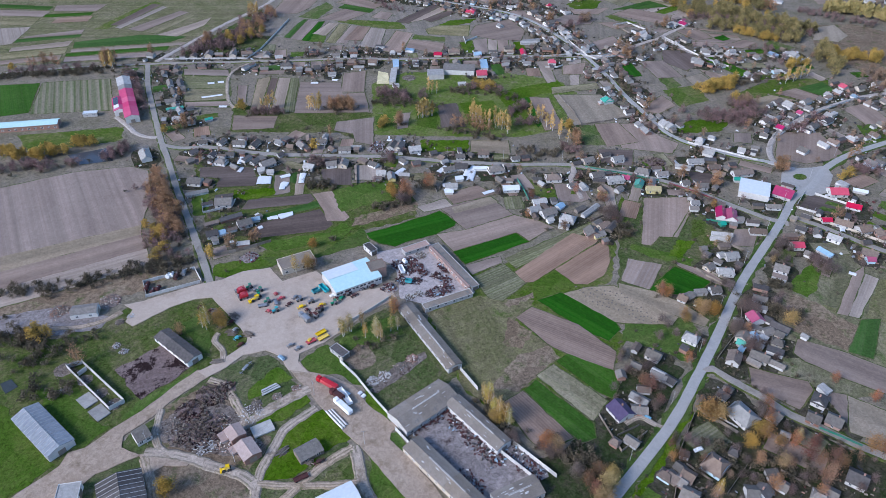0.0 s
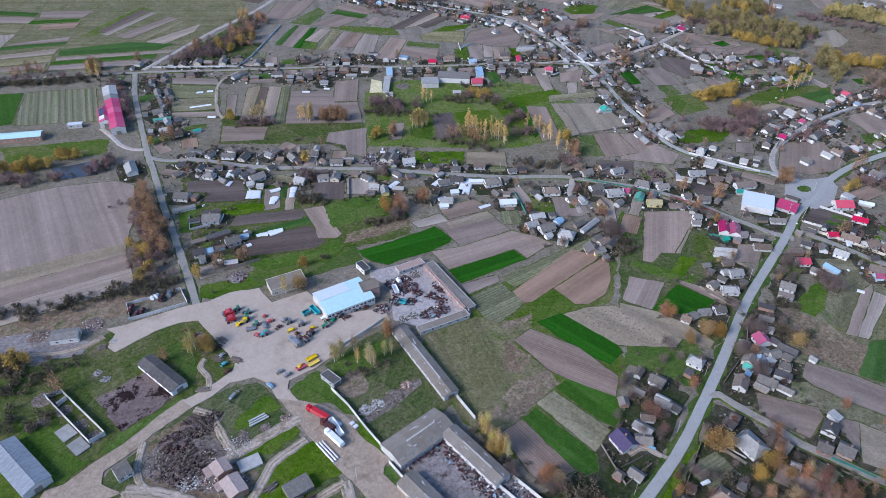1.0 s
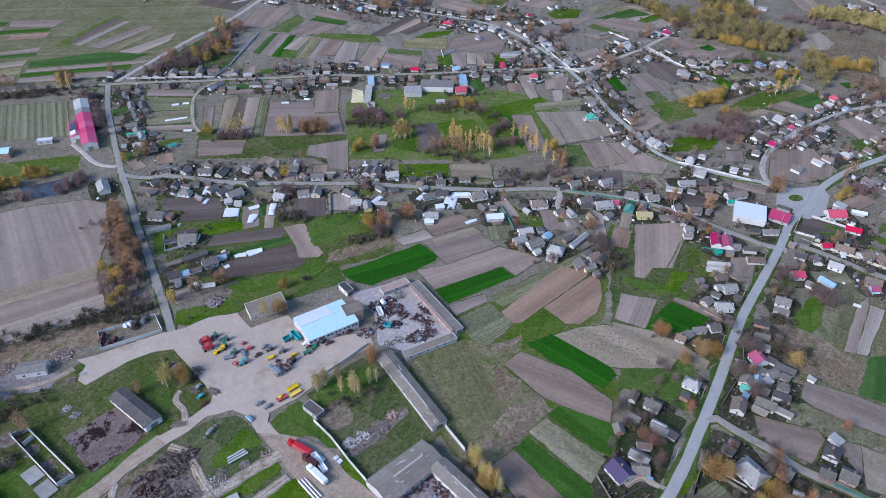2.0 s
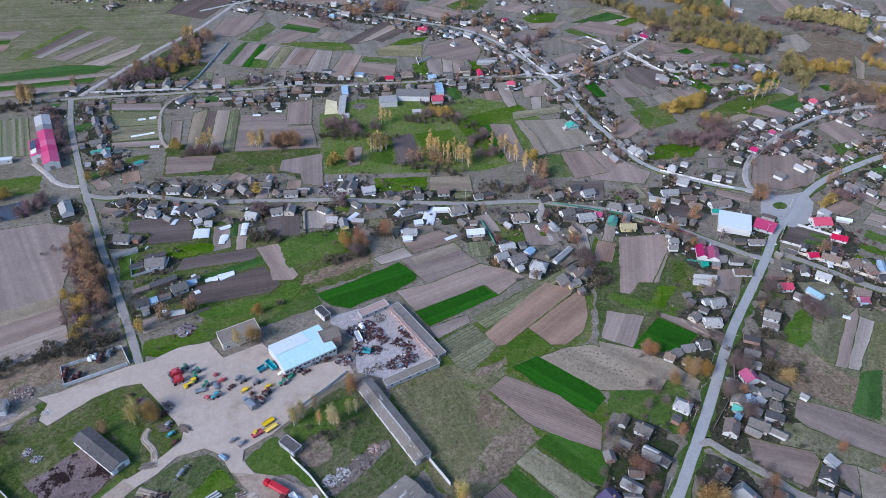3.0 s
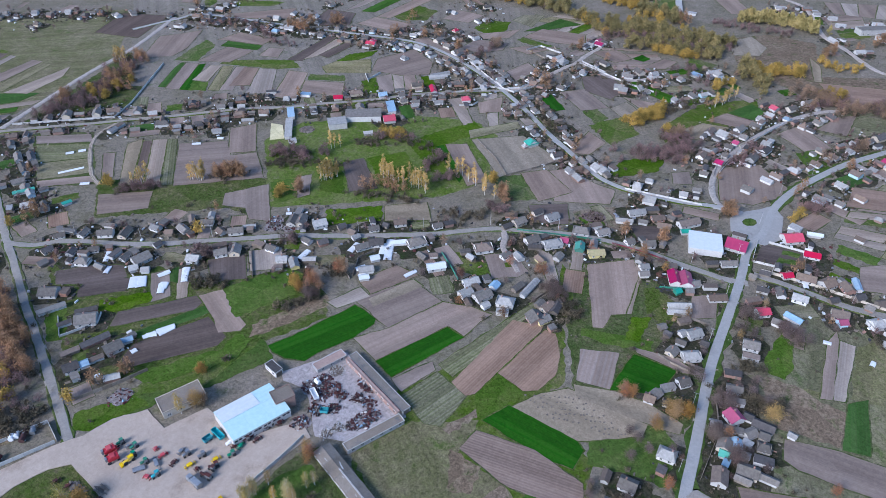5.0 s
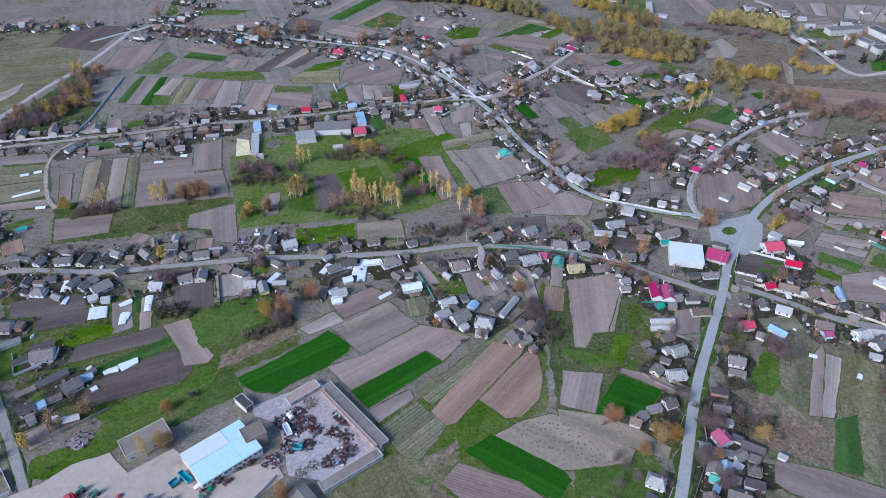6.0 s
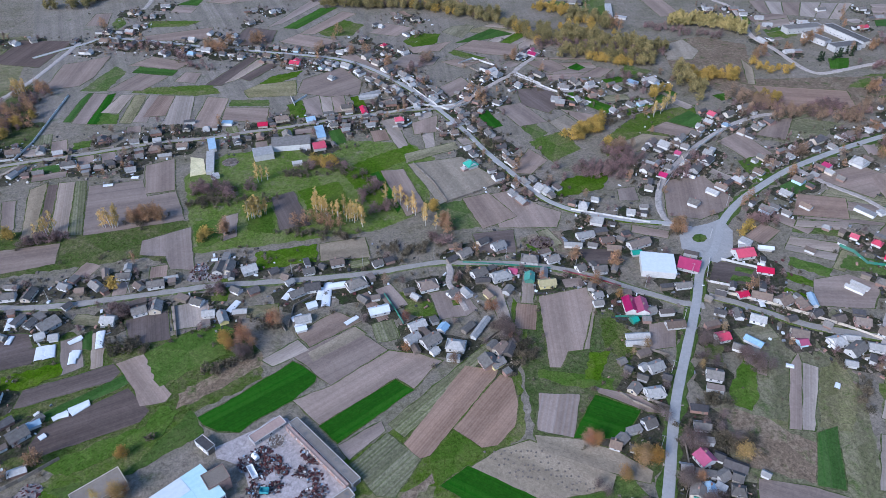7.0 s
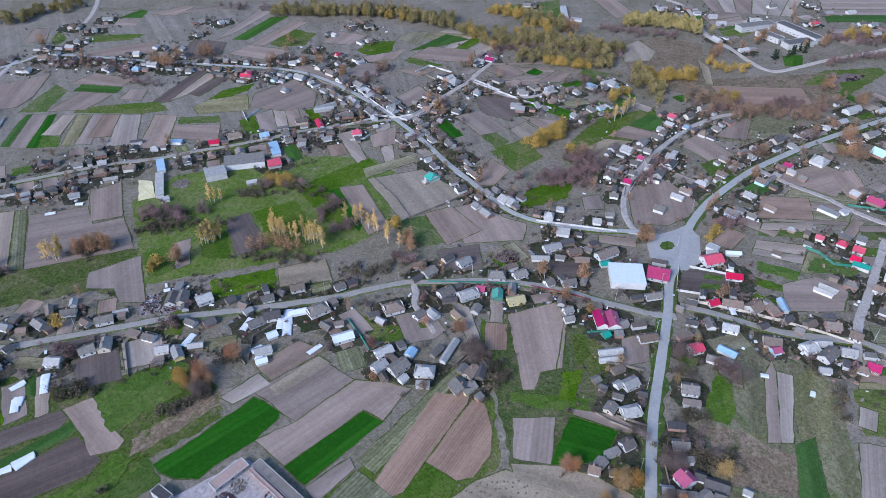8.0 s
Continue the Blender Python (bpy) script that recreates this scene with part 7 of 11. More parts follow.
road("track_homestead", "gravel", 2.6, (90.1, 426.0), (88.7, 416.4), (85.6, 407.7), (87.7, 397.8), (89.6, 383.9))
road("road_dairy", "gravel", 2.6, (-252.4, 493.1), (-239.5, 480.3), (-228.7, 467.9), (-217.5, 462.0), (-207.6, 462.1))

# ---- houses and outbuildings ----
house(114.0, 179.8, -71, 8.6, 9.5, "n", "blue", 2, hip=2.9)
house(134.1, 206.4, -60, 11.5, 9.5, "w", "white", 2, hip=3.0, free=True)
house(148.4, 206.0, -39, 5.4, 6.0, "g", "white", 2)
house(170.1, 173.8, -37, 7.2, 8.0, "d", "white", 2)
house(80.0, 208.2, -62, 9.0, 8.4, "p", "white", 2, free=True)
house(88.7, 209.1, -37, 6.8, 5.0, "g", "brick", 2)
house(103.0, 242.8, -57, 6.7, 6.0, "g", "white", 2)
house(102.4, 229.6, -39, 7.2, 4.0, "g", "grey", 0, name="outbuilding")
house(93.3, 221.2, -37, 5.6, 4.0, "n", "grey", 0, name="outbuilding")
house(84.5, 229.9, -61, 4.1, 4.0, "g", "brick", 0, name="outbuilding")
house(93.1, 235.8, -40, 4.5, 4.0, "g", "brick", 0, name="outbuilding")
house(81.9, 191.7, -48, 5.9, 4.0, "g", "grey", 0, name="outbuilding")
house(74.6, 191.3, -45, 3.6, 4.0, "n", "brick", 0, hip=1.2, name="outbuilding")
house(141.5, 241.2, -102, 7.7, 6.0, "n", "grey", 2)
house(150.6, 255.6, 15, 5.4, 6.0, "g", "sand", 2)
house(155.8, 256.1, -78, 4.5, 5.0, "b", "white", 2)
shed(160.8, 255.6, -51, 4.1, 3.0, "w", "white", 2.3)
shed(147.2, 247.4, -42, 2.5, 4.0, "b", "white", 2.3)
house(154.3, 242.4, -39, 8.2, 6.0, "g", "sand", 2)
house(150.6, 239.0, -36, 6.2, 3.0, "g", "wood", 0, name="outbuilding")
house(148.6, 252.1, -49, 3.6, 4.0, "t", "grey", 0, name="outbuilding")
house(172.1, 215.2, 44, 7.2, 6.0, "d", "white", 2, hip=1.8)
house(173.7, 203.6, -28, 6.3, 7.0, "g", "brick", 2)
house(165.1, 204.9, -28, 5.4, 6.0, "g", "brick", 2)
shed(177.2, 222.0, 31, 4.1, 5.0, "w", "white", 2.3)
house(129.4, 218.2, -50, 4.5, 5.0, "d", "white", 2)
shed(136.3, 174.1, -88, 7.5, 5.0, "g", "white", 2.3)
house(129.3, 167.2, 36, 5.4, 6.0, "d", "grey", 2)
house(151.1, 164.9, -24, 6.2, 6.0, "g", "grey", 2, hip=1.8)
house(92.2, 174.9, -48, 5.4, 5.0, "n", "blue", 2, hip=1.5)
house(97.8, 172.0, -53, 4.5, 5.0, "g", "brick", 2)
house(99.5, 164.6, -40, 5.4, 6.0, "g", "white", 2)
shed(102.6, 185.1, -24, 3.5, 3.0, "n", "white", 2.3)
house(146.8, 193.4, -49, 3.6, 4.0, "n", "brick", 0, name="outbuilding")
house(167.0, 252.7, -17, 5.3, 5.0, "g", "sand", 2, hip=1.5)
house(124.4, 254.7, -56, 7.2, 6.0, "w", "white", 2, hip=1.8)
house(128.6, 285.4, -61, 4.5, 5.0, "n", "grey", 2)
house(282.3, 296.4, -63, 5.4, 6.0, "m", "brick", 3)
house(276.9, 297.1, -67, 5.3, 5.0, "n", "white", 3, hip=1.5)
shed(265.8, 402.2, -59, 6.6, 5.0, "w", "white", 2.3)
shed(203.6, 393.0, -22, 18.5, 17.0, "white", "white", 4.5)
house(221.9, 390.1, -35, 11.3, 11.0, "m", "white", 3)
house(257.5, 447.0, -62, 7.3, 7.0, "g", "white", 1)
house(300.7, 465.7, -52, 8.7, 6.0, "w", "brick", 1, hip=1.8)
house(285.3, 460.4, -69, 8.8, 5.0, "n", "white", 1)
house(276.2, 456.1, -68, 8.7, 5.0, "w", "white", 1)
house(320.8, 471.6, -47, 7.5, 6.0, "n", "grey", 1)
house(340.1, 455.2, -64, 7.9, 7.0, "n", "blue", 1)
house(298.2, 429.2, -90, 8.6, 7.0, "g", "blue", 1)
house(322.2, 443.3, -71, 8.4, 6.0, "w", "white", 1)
house(308.6, 423.2, -67, 5.8, 5.0, "g", "white", 1)
house(325.2, 427.0, -71, 8.0, 5.0, "n", "white", 1)
house(355.7, 458.9, -58, 5.7, 5.0, "w", "brick", 1)
house(367.9, 459.8, -72, 6.4, 5.0, "w", "sand", 1)
house(369.6, 450.7, -58, 5.6, 5.0, "g", "brick", 1)
house(388.6, 423.5, -73, 6.3, 7.0, "w", "brick", 1)
house(394.2, 412.0, -80, 11.2, 8.0, "m", "brick", 1)
shed(357.5, 412.8, -66, 12.6, 4.0, "w", "white", 2.3)
shed(366.7, 409.5, -82, 4.2, 4.0, "w", "white", 2.3)
house(322.3, 403.6, -54, 5.0, 4.0, "w", "brick", 0, hip=1.2, name="outbuilding")
house(332.5, 391.3, -54, 4.8, 5.0, "r", "white", 1)
house(341.1, 382.4, -93, 5.8, 6.0, "r", "white", 1, hip=1.8)
house(345.0, 373.9, -54, 6.3, 7.0, "r", "white", 1)
house(337.4, 367.9, -54, 5.4, 6.0, "r", "white", 1)
shed(335.2, 361.4, -53, 8.8, 4.0, "t", "white", 2.3)
shed(355.0, 382.1, -50, 5.2, 6.0, "g", "white", 2.3)
house(321.7, 388.1, -67, 5.2, 4.0, "g", "white", 0, name="outbuilding")
house(298.2, 386.0, -80, 6.1, 4.0, "n", "grey", 0, name="outbuilding")
house(329.8, 342.7, -74, 5.7, 6.0, "n", "white", 1)
house(318.8, 327.0, -67, 5.7, 6.0, "g", "white", 1)
house(213.4, 447.0, -17, 5.4, 6.0, "w", "white", 1)
house(224.4, 450.9, -37, 5.6, 4.0, "g", "white", 0, name="outbuilding")
house(188.6, 442.9, -25, 8.4, 8.0, "w", "white", 1)
house(187.4, 460.7, -38, 6.3, 7.0, "w", "grey", 1, hip=2.1)
house(197.7, 465.9, -38, 5.4, 4.0, "w", "white", 0, hip=1.2, name="outbuilding")
house(151.4, 475.3, -80, 9.2, 6.0, "w", "brick", 1)
house(148.5, 485.5, -55, 5.4, 6.0, "w", "white", 1)
house(167.1, 499.3, -54, 5.8, 4.0, "g", "grey", 0, name="outbuilding")
house(168.0, 486.3, -56, 7.2, 8.0, "w", "white", 1)
house(135.5, 415.9, -24, 9.4, 7.0, "g", "grey", 3, hip=2.1)
house(122.7, 408.0, -56, 4.5, 5.0, "m", "white", 3)
house(130.1, 400.8, -106, 7.0, 5.0, "t", "green", 3)
house(-208.6, 431.5, -55, 14.5, 8.0, "w", "white", 1)
house(-229.3, 552.3, -54, 13.8, 5.0, "g", "white", 1)
house(-220.7, 535.9, -46, 14.7, 5.0, "g", "blue", 1)
house(-218.6, 519.0, 22, 8.6, 6.0, "g", "sand", 1)
house(-211.0, 506.0, 9, 14.1, 3.0, "t", "grey", 0, name="outbuilding")
house(-211.3, 510.0, -40, 7.7, 6.0, "g", "white", 1)
house(-204.1, 489.1, -20, 7.8, 5.0, "w", "white", 1, hip=1.5)
house(-191.5, 482.8, 27, 6.3, 5.0, "g", "white", 1, hip=1.5)
house(-179.7, 488.2, 40, 6.0, 3.0, "t", "white", 0, name="outbuilding")
house(-240.5, 572.4, -41, 8.9, 5.0, "g", "white", 1)
house(-220.7, 552.5, -50, 14.6, 5.0, "d", "white", 1)
house(-206.0, 502.6, -31, 9.3, 5.0, "w", "blue", 1)
house(-173.8, 586.0, 54, 7.7, 5.0, "w", "white", 1)
house(-157.0, 584.5, 21, 7.3, 5.0, "g", "brick", 1)
house(-149.0, 610.4, 35, 7.1, 6.0, "w", "brick", 1)
house(-127.1, 585.2, 24, 6.5, 5.0, "w", "brick", 1)
house(-112.1, 588.6, 41, 5.8, 5.0, "g", "white", 1)
house(-96.7, 574.9, 1, 7.3, 5.0, "w", "white", 1)
house(-92.8, 592.8, 41, 5.9, 5.0, "g", "white", 1)
house(-75.1, 589.4, 8, 9.9, 4.0, "w", "wood", 0, name="outbuilding")
house(-118.2, 582.9, -20, 6.7, 5.0, "g", "brick", 1, hip=1.5)
house(-82.2, 614.3, 1, 6.1, 5.0, "w", "white", 1)
house(-98.2, 615.9, 12, 7.1, 5.0, "g", "white", 1)
house(-47.6, 624.4, 1, 5.2, 5.0, "w", "white", 1, hip=1.5)
shed(-32.3, 630.4, -19, 7.8, 4.0, "b", "white", 2.3)
house(-6.2, 621.0, -19, 7.7, 6.0, "r", "sand", 1)
house(29.8, 620.5, 1, 7.2, 7.0, "b", "white", 1)
house(45.2, 619.5, -27, 5.6, 6.0, "g", "white", 1)
house(72.1, 627.2, -78, 13.9, 5.0, "r", "grey", 1)
house(55.1, 604.9, -33, 6.9, 5.0, "g", "sand", 1)
house(73.3, 602.1, -18, 7.7, 5.0, "w", "white", 1)
house(96.0, 604.2, -9, 7.5, 7.0, "r", "white", 1, hip=2.1)
house(114.1, 624.8, -61, 7.7, 5.0, "w", "white", 1, hip=1.5)
house(84.0, 620.7, 1, 5.2, 4.0, "g", "brick", 0, hip=1.2, name="outbuilding")
shed(-43.2, 597.9, -85, 16.5, 5.0, "b", "white", 2.3)
shed(-43.9, 572.4, -90, 29.7, 5.0, "w", "white", 2.3)
shed(-40.6, 552.5, 14, 5.3, 4.0, "w", "white", 2.3)
shed(-7.6, 574.1, 6, 13.6, 11.0, "w", "white", 4.5)
shed(12.6, 584.9, -4, 27.1, 13.0, "g", "white", 4.5)
house(31.8, 577.3, 1, 9.7, 10.0, "r", "white", 1)
shed(34.9, 598.4, -88, 19.0, 6.0, "b", "white", 2.3)
house(14.7, 557.4, 1, 7.1, 4.0, "w", "grey", 0, name="outbuilding")
shed(82.2, 656.5, 16, 17.3, 3.0, "w", "white", 2.3)
house(96.8, 667.0, -58, 8.7, 5.0, "g", "white", 1)
house(107.0, 646.8, -53, 5.3, 5.0, "g", "brick", 1)
house(26.6, 734.8, -57, 10.3, 6.0, "r", "white", 1)
house(54.9, 696.0, -29, 6.3, 6.0, "w", "white", 1, hip=1.8)
house(103.3, 700.6, -30, 6.1, 5.0, "n", "white", 1)
house(120.5, 675.2, -70, 8.1, 5.0, "w", "white", 1)
house(123.3, 666.2, -50, 5.8, 5.0, "g", "white", 1)
house(130.9, 633.7, -38, 8.8, 6.0, "w", "white", 1)
house(157.9, 627.5, -22, 6.8, 6.0, "n", "brick", 1)
house(140.1, 590.0, -58, 7.2, 6.0, "n", "grey", 1)
house(131.2, 526.6, -50, 8.1, 9.0, "t", "white", 1, hip=2.7)
house(125.7, 522.8, -31, 3.8, 4.0, "w", "brick", 0, hip=1.2, name="outbuilding")
house(146.7, 577.7, -36, 7.9, 5.0, "g", "white", 1)
house(171.0, 482.7, -67, 7.2, 8.0, "w", "white", 1)
house(160.0, 522.5, -78, 10.5, 5.0, "n", "white", 1)
house(194.7, 669.9, -63, 8.1, 9.0, "w", "grey", 1, hip=2.7)
house(168.7, 637.4, -65, 6.1, 6.0, "w", "sand", 1, hip=1.8)
house(178.6, 616.5, -54, 8.0, 6.0, "g", "white", 1, hip=1.8)
house(205.2, 642.7, -30, 5.4, 5.0, "w", "white", 1)
house(227.7, 604.6, -53, 7.9, 8.0, "w", "brick", 1)
house(242.1, 631.5, -55, 8.3, 6.0, "g", "white", 1)
house(260.9, 625.1, -55, 8.1, 6.0, "w", "brick", 1)
house(247.5, 600.3, -44, 5.4, 4.0, "g", "grey", 0, name="outbuilding")
house(244.4, 606.6, -75, 9.3, 5.0, "w", "white", 1)
house(285.1, 620.3, -36, 6.6, 6.0, "g", "white", 1)
house(320.9, 625.1, -32, 7.4, 8.0, "w", "white", 1)
shed(301.5, 627.2, -59, 9.4, 6.0, "b", "white", 2.3)
shed(319.8, 614.3, -59, 9.0, 8.0, "b", "white", 2.3)
house(264.0, 581.7, -37, 5.9, 6.0, "w", "grey", 1)
house(240.4, 706.4, -66, 8.8, 6.0, "m", "white", 1)
house(231.3, 705.5, -66, 7.1, 5.0, "w", "white", 1)
house(160.7, 497.1, -62, 6.5, 6.0, "g", "white", 1)
house(335.3, 556.4, -57, 6.3, 7.0, "r", "white", 1)
house(316.1, 541.3, -47, 5.6, 6.0, "w", "white", 1)
house(306.8, 531.0, -49, 8.5, 6.0, "g", "white", 1)
house(275.9, 520.6, -84, 9.0, 9.0, "w", "white", 1)
house(268.5, 527.3, 38, 10.1, 6.0, "n", "white", 1)
house(289.4, 515.5, -34, 5.9, 6.0, "g", "white", 1)
house(279.4, 507.7, -52, 4.5, 5.0, "m", "white", 1)
house(271.9, 502.9, -57, 6.1, 6.0, "g", "white", 1)
house(300.0, 502.4, -62, 6.3, 7.0, "w", "sand", 1)
house(341.9, 525.2, -59, 6.3, 7.0, "n", "white", 1, hip=2.1)
house(277.0, 494.2, -103, 6.1, 5.0, "w", "white", 1, hip=1.5)
house(336.5, 538.8, -59, 5.5, 5.0, "b", "white", 1, hip=1.5)
house(263.5, 491.7, -68, 4.8, 5.0, "g", "white", 1)
house(254.8, 482.7, -68, 5.6, 6.0, "m", "white", 1)
house(237.7, 469.9, -52, 5.9, 5.0, "g", "white", 1)
house(363.9, 495.3, -66, 4.5, 5.0, "w", "grey", 1)
house(377.7, 497.6, 19, 7.1, 5.0, "g", "white", 1)
house(355.3, 485.2, -82, 5.3, 5.0, "w", "white", 1)
house(396.2, 466.0, -38, 10.8, 12.0, "w", "white", 1, hip=3.6)
house(444.7, 461.7, -63, 11.4, 11.0, "blue", "brick", 1)
house(477.4, 524.4, 19, 16.9, 8.0, "w", "white", 1)
house(455.6, 510.8, 7, 9.1, 6.0, "w", "brick", 1)
house(418.5, 504.5, 20, 10.3, 6.0, "n", "white", 1)
house(437.3, 505.8, -59, 4.5, 5.0, "w", "white", 1)
house(371.5, 467.6, -59, 5.8, 6.0, "m", "white", 1)
house(393.5, 490.3, -78, 5.4, 6.0, "g", "white", 1)
house(499.7, 517.4, 14, 9.7, 5.0, "w", "sand", 1)
house(334.4, 488.8, -70, 6.9, 5.0, "g", "sand", 1)
house(339.0, 479.2, -71, 6.8, 5.0, "n", "grey", 1)
house(-64.0, 779.1, -38, 7.2, 6.0, "b", "white", 1, hip=1.8)
house(-64.2, 814.7, 8, 6.4, 7.0, "w", "sand", 1)
house(-84.4, 810.1, 15, 4.9, 5.0, "w", "brick", 1)
house(-47.8, 828.5, 41, 6.7, 6.0, "w", "white", 1)
house(-25.3, 816.3, 29, 5.8, 6.0, "w", "white", 1)
house(-20.2, 760.3, 13, 5.4, 6.0, "g", "white", 1)
house(-1.2, 747.9, 29, 6.7, 6.0, "g", "brick", 1)
house(28.1, 738.8, 34, 6.3, 7.0, "r", "grey", 1, hip=2.1)
house(60.0, 768.9, 13, 5.4, 6.0, "n", "brick", 1, hip=1.8)
house(29.8, 765.6, -5, 5.9, 5.0, "g", "blue", 1, hip=1.5)
house(44.1, 759.1, 8, 6.1, 5.0, "g", "white", 1)
house(68.9, 751.3, 3, 7.6, 5.0, "w", "white", 1)
house(49.0, 720.2, 33, 6.1, 5.0, "w", "blue", 1)
house(61.4, 723.8, 32, 6.3, 5.0, "w", "white", 1)
house(-3.7, 777.0, -5, 5.9, 6.0, "g", "white", 1, hip=1.8)
house(-106.0, 892.0, 27, 5.4, 6.0, "w", "white", 1, hip=1.8)
house(-129.2, 910.1, 65, 8.1, 6.0, "g", "sand", 1)
house(-119.6, 864.5, 18, 5.4, 6.0, "w", "white", 1)
house(-95.5, 923.0, 1, 10.8, 5.0, "w", "white", 1)
house(-90.8, 787.9, 22, 4.5, 5.0, "w", "white", 1)
house(-122.8, 808.5, 29, 4.5, 5.0, "w", "white", 1)
house(-134.3, 836.2, 33, 5.3, 5.0, "w", "white", 1)
house(-155.0, 803.6, 37, 6.1, 6.0, "w", "grey", 1)
house(-173.8, 833.9, 17, 4.6, 5.0, "g", "white", 1)
house(-4.3, 889.4, 12, 6.9, 5.0, "g", "white", 1)
house(14.1, 879.3, 31, 6.7, 5.0, "w", "white", 1)
house(-8.2, 850.4, 31, 8.2, 5.0, "g", "grey", 1, hip=1.5)
house(12.7, 775.0, -2, 4.9, 5.0, "w", "brick", 1)
house(45.1, 732.6, 18, 4.5, 5.0, "g", "grey", 1)
house(77.9, 704.5, 22, 5.5, 5.0, "w", "white", 1, hip=1.5)
house(154.9, 823.5, 14, 9.4, 5.0, "g", "sand", 1)
house(117.5, 809.6, -53, 5.2, 5.0, "w", "white", 1)
house(145.7, 784.9, 23, 5.4, 6.0, "w", "white", 1)
house(92.8, 778.3, 2, 4.5, 5.0, "g", "brick", 1)
house(110.9, 759.0, 12, 5.6, 5.0, "r", "sand", 1, hip=1.5)
house(127.3, 735.8, 2, 7.8, 5.0, "w", "white", 1, hip=1.5)
house(107.4, 739.3, 32, 4.5, 5.0, "g", "white", 1)
house(139.0, 832.7, 7, 7.8, 5.0, "g", "white", 1, hip=1.5)
house(75.9, 756.0, 12, 5.4, 5.0, "w", "white", 1)
house(104.5, 703.7, 21, 11.3, 8.0, "g", "white", 1)
house(116.0, 677.8, 20, 5.5, 6.0, "w", "white", 1)
house(118.7, 665.5, 30, 5.4, 6.0, "w", "white", 1)
house(130.7, 637.6, -27, 6.3, 7.0, "w", "blue", 1)
house(79.5, 651.5, 18, 17.5, 4.0, "w", "grey", 0, name="outbuilding")
house(92.0, 689.3, -63, 7.8, 5.0, "n", "grey", 1)
house(156.2, 635.5, 14, 7.9, 6.0, "n", "white", 1, hip=1.8)
house(167.4, 644.0, -58, 4.9, 5.0, "w", "white", 1, hip=1.5)
house(191.9, 676.4, 38, 8.6, 9.0, "w", "brick", 1)
house(181.3, 662.7, 0, 7.4, 6.0, "g", "white", 1)
house(242.3, 714.8, 10, 6.0, 6.0, "m", "white", 1)
house(229.0, 708.2, 9, 5.8, 5.0, "w", "white", 1, hip=1.5)
house(206.6, 646.0, -54, 5.6, 6.0, "w", "grey", 1, hip=1.8)
house(241.2, 635.2, -44, 7.5, 6.0, "w", "white", 1, hip=1.8)
house(226.6, 610.8, -53, 8.8, 7.0, "w", "white", 1)
house(266.0, 633.9, -0, 7.7, 6.0, "w", "white", 1, hip=1.8)
house(318.3, 630.6, 11, 12.2, 5.0, "w", "white", 1)
house(161.7, 604.2, -41, 4.7, 5.0, "w", "brick", 1)
house(143.9, 597.1, -76, 8.5, 5.0, "n", "white", 1)
house(132.2, 575.3, -33, 6.4, 6.0, "n", "white", 1, hip=1.8)
house(111.6, 610.1, 12, 3.8, 4.0, "w", "wood", 0, name="outbuilding")
house(53.7, 598.2, 6, 6.3, 5.0, "w", "brick", 1)
house(290.2, 588.2, 31, 6.8, 5.0, "w", "blue", 1)
house(281.8, 588.2, -58, 7.7, 6.0, "g", "white", 1)
house(258.3, 611.1, -26, 6.8, 5.0, "n", "brick", 1)
shed(358.4, 799.5, -111, 43.9, 6.0, "w", "white", 2.3)
shed(362.0, 778.9, -34, 11.6, 5.0, "w", "white", 2.3)
house(330.8, 834.9, -17, 9.1, 6.0, "g", "grey", 1)
house(463.9, 781.9, 3, 10.6, 6.0, "w", "white", 1)
house(468.3, 752.8, -17, 7.0, 6.0, "w", "sand", 1)
house(491.5, 758.4, 10, 7.8, 6.0, "w", "white", 1)
house(501.3, 745.3, -7, 9.5, 6.0, "w", "grey", 1)
house(497.0, 724.5, 2, 10.2, 6.0, "w", "grey", 1)
house(466.6, 688.0, -65, 12.0, 6.0, "w", "grey", 1)
house(474.5, 657.5, 7, 10.2, 6.0, "w", "white", 1)
house(536.2, 722.8, 2, 10.4, 6.0, "w", "white", 1)
house(587.1, 696.4, 1, 10.5, 6.0, "r", "grey", 1)
house(622.9, 717.5, 1, 11.0, 6.0, "w", "brick", 1)
house(648.1, 713.3, 1, 11.2, 6.0, "w", "white", 1)
house(642.0, 675.9, 1, 10.7, 6.0, "w", "white", 1)
house(623.3, 652.6, 6, 11.5, 6.0, "w", "brick", 1)
house(633.6, 682.0, 1, 10.7, 6.0, "g", "white", 1)
house(580.6, 753.3, 2, 11.1, 6.0, "g", "white", 1)
house(624.4, 744.6, -7, 10.1, 6.0, "g", "white", 1)
house(491.8, 777.1, 3, 10.7, 6.0, "g", "brick", 1)
house(89.5, 344.5, -46, 7.2, 8.0, "g", "brick", 3)
house(124.1, 186.6, -31, 3.6, 4.0, "d", "wood", 0, hip=1.2, name="outbuilding")
house(138.1, 170.5, -64, 4.5, 5.0, "g", "white", 2)
house(-350.6, 855.0, -22, 6.3, 7.0, "w", "white", 1)
house(-339.5, 861.8, -6, 6.3, 7.0, "g", "white", 1, hip=2.1)
house(-325.3, 852.4, -22, 6.3, 7.0, "d", "white", 1, hip=2.1)
house(-311.0, 860.7, -6, 6.3, 7.0, "w", "white", 1)
house(-294.1, 852.8, -22, 6.3, 7.0, "g", "brick", 1)
house(-277.8, 859.2, -6, 6.3, 7.0, "w", "grey", 1)
house(-258.9, 847.4, -22, 6.3, 7.0, "g", "brick", 1, hip=2.1)
house(-245.2, 854.1, -6, 6.3, 7.0, "d", "brick", 1)
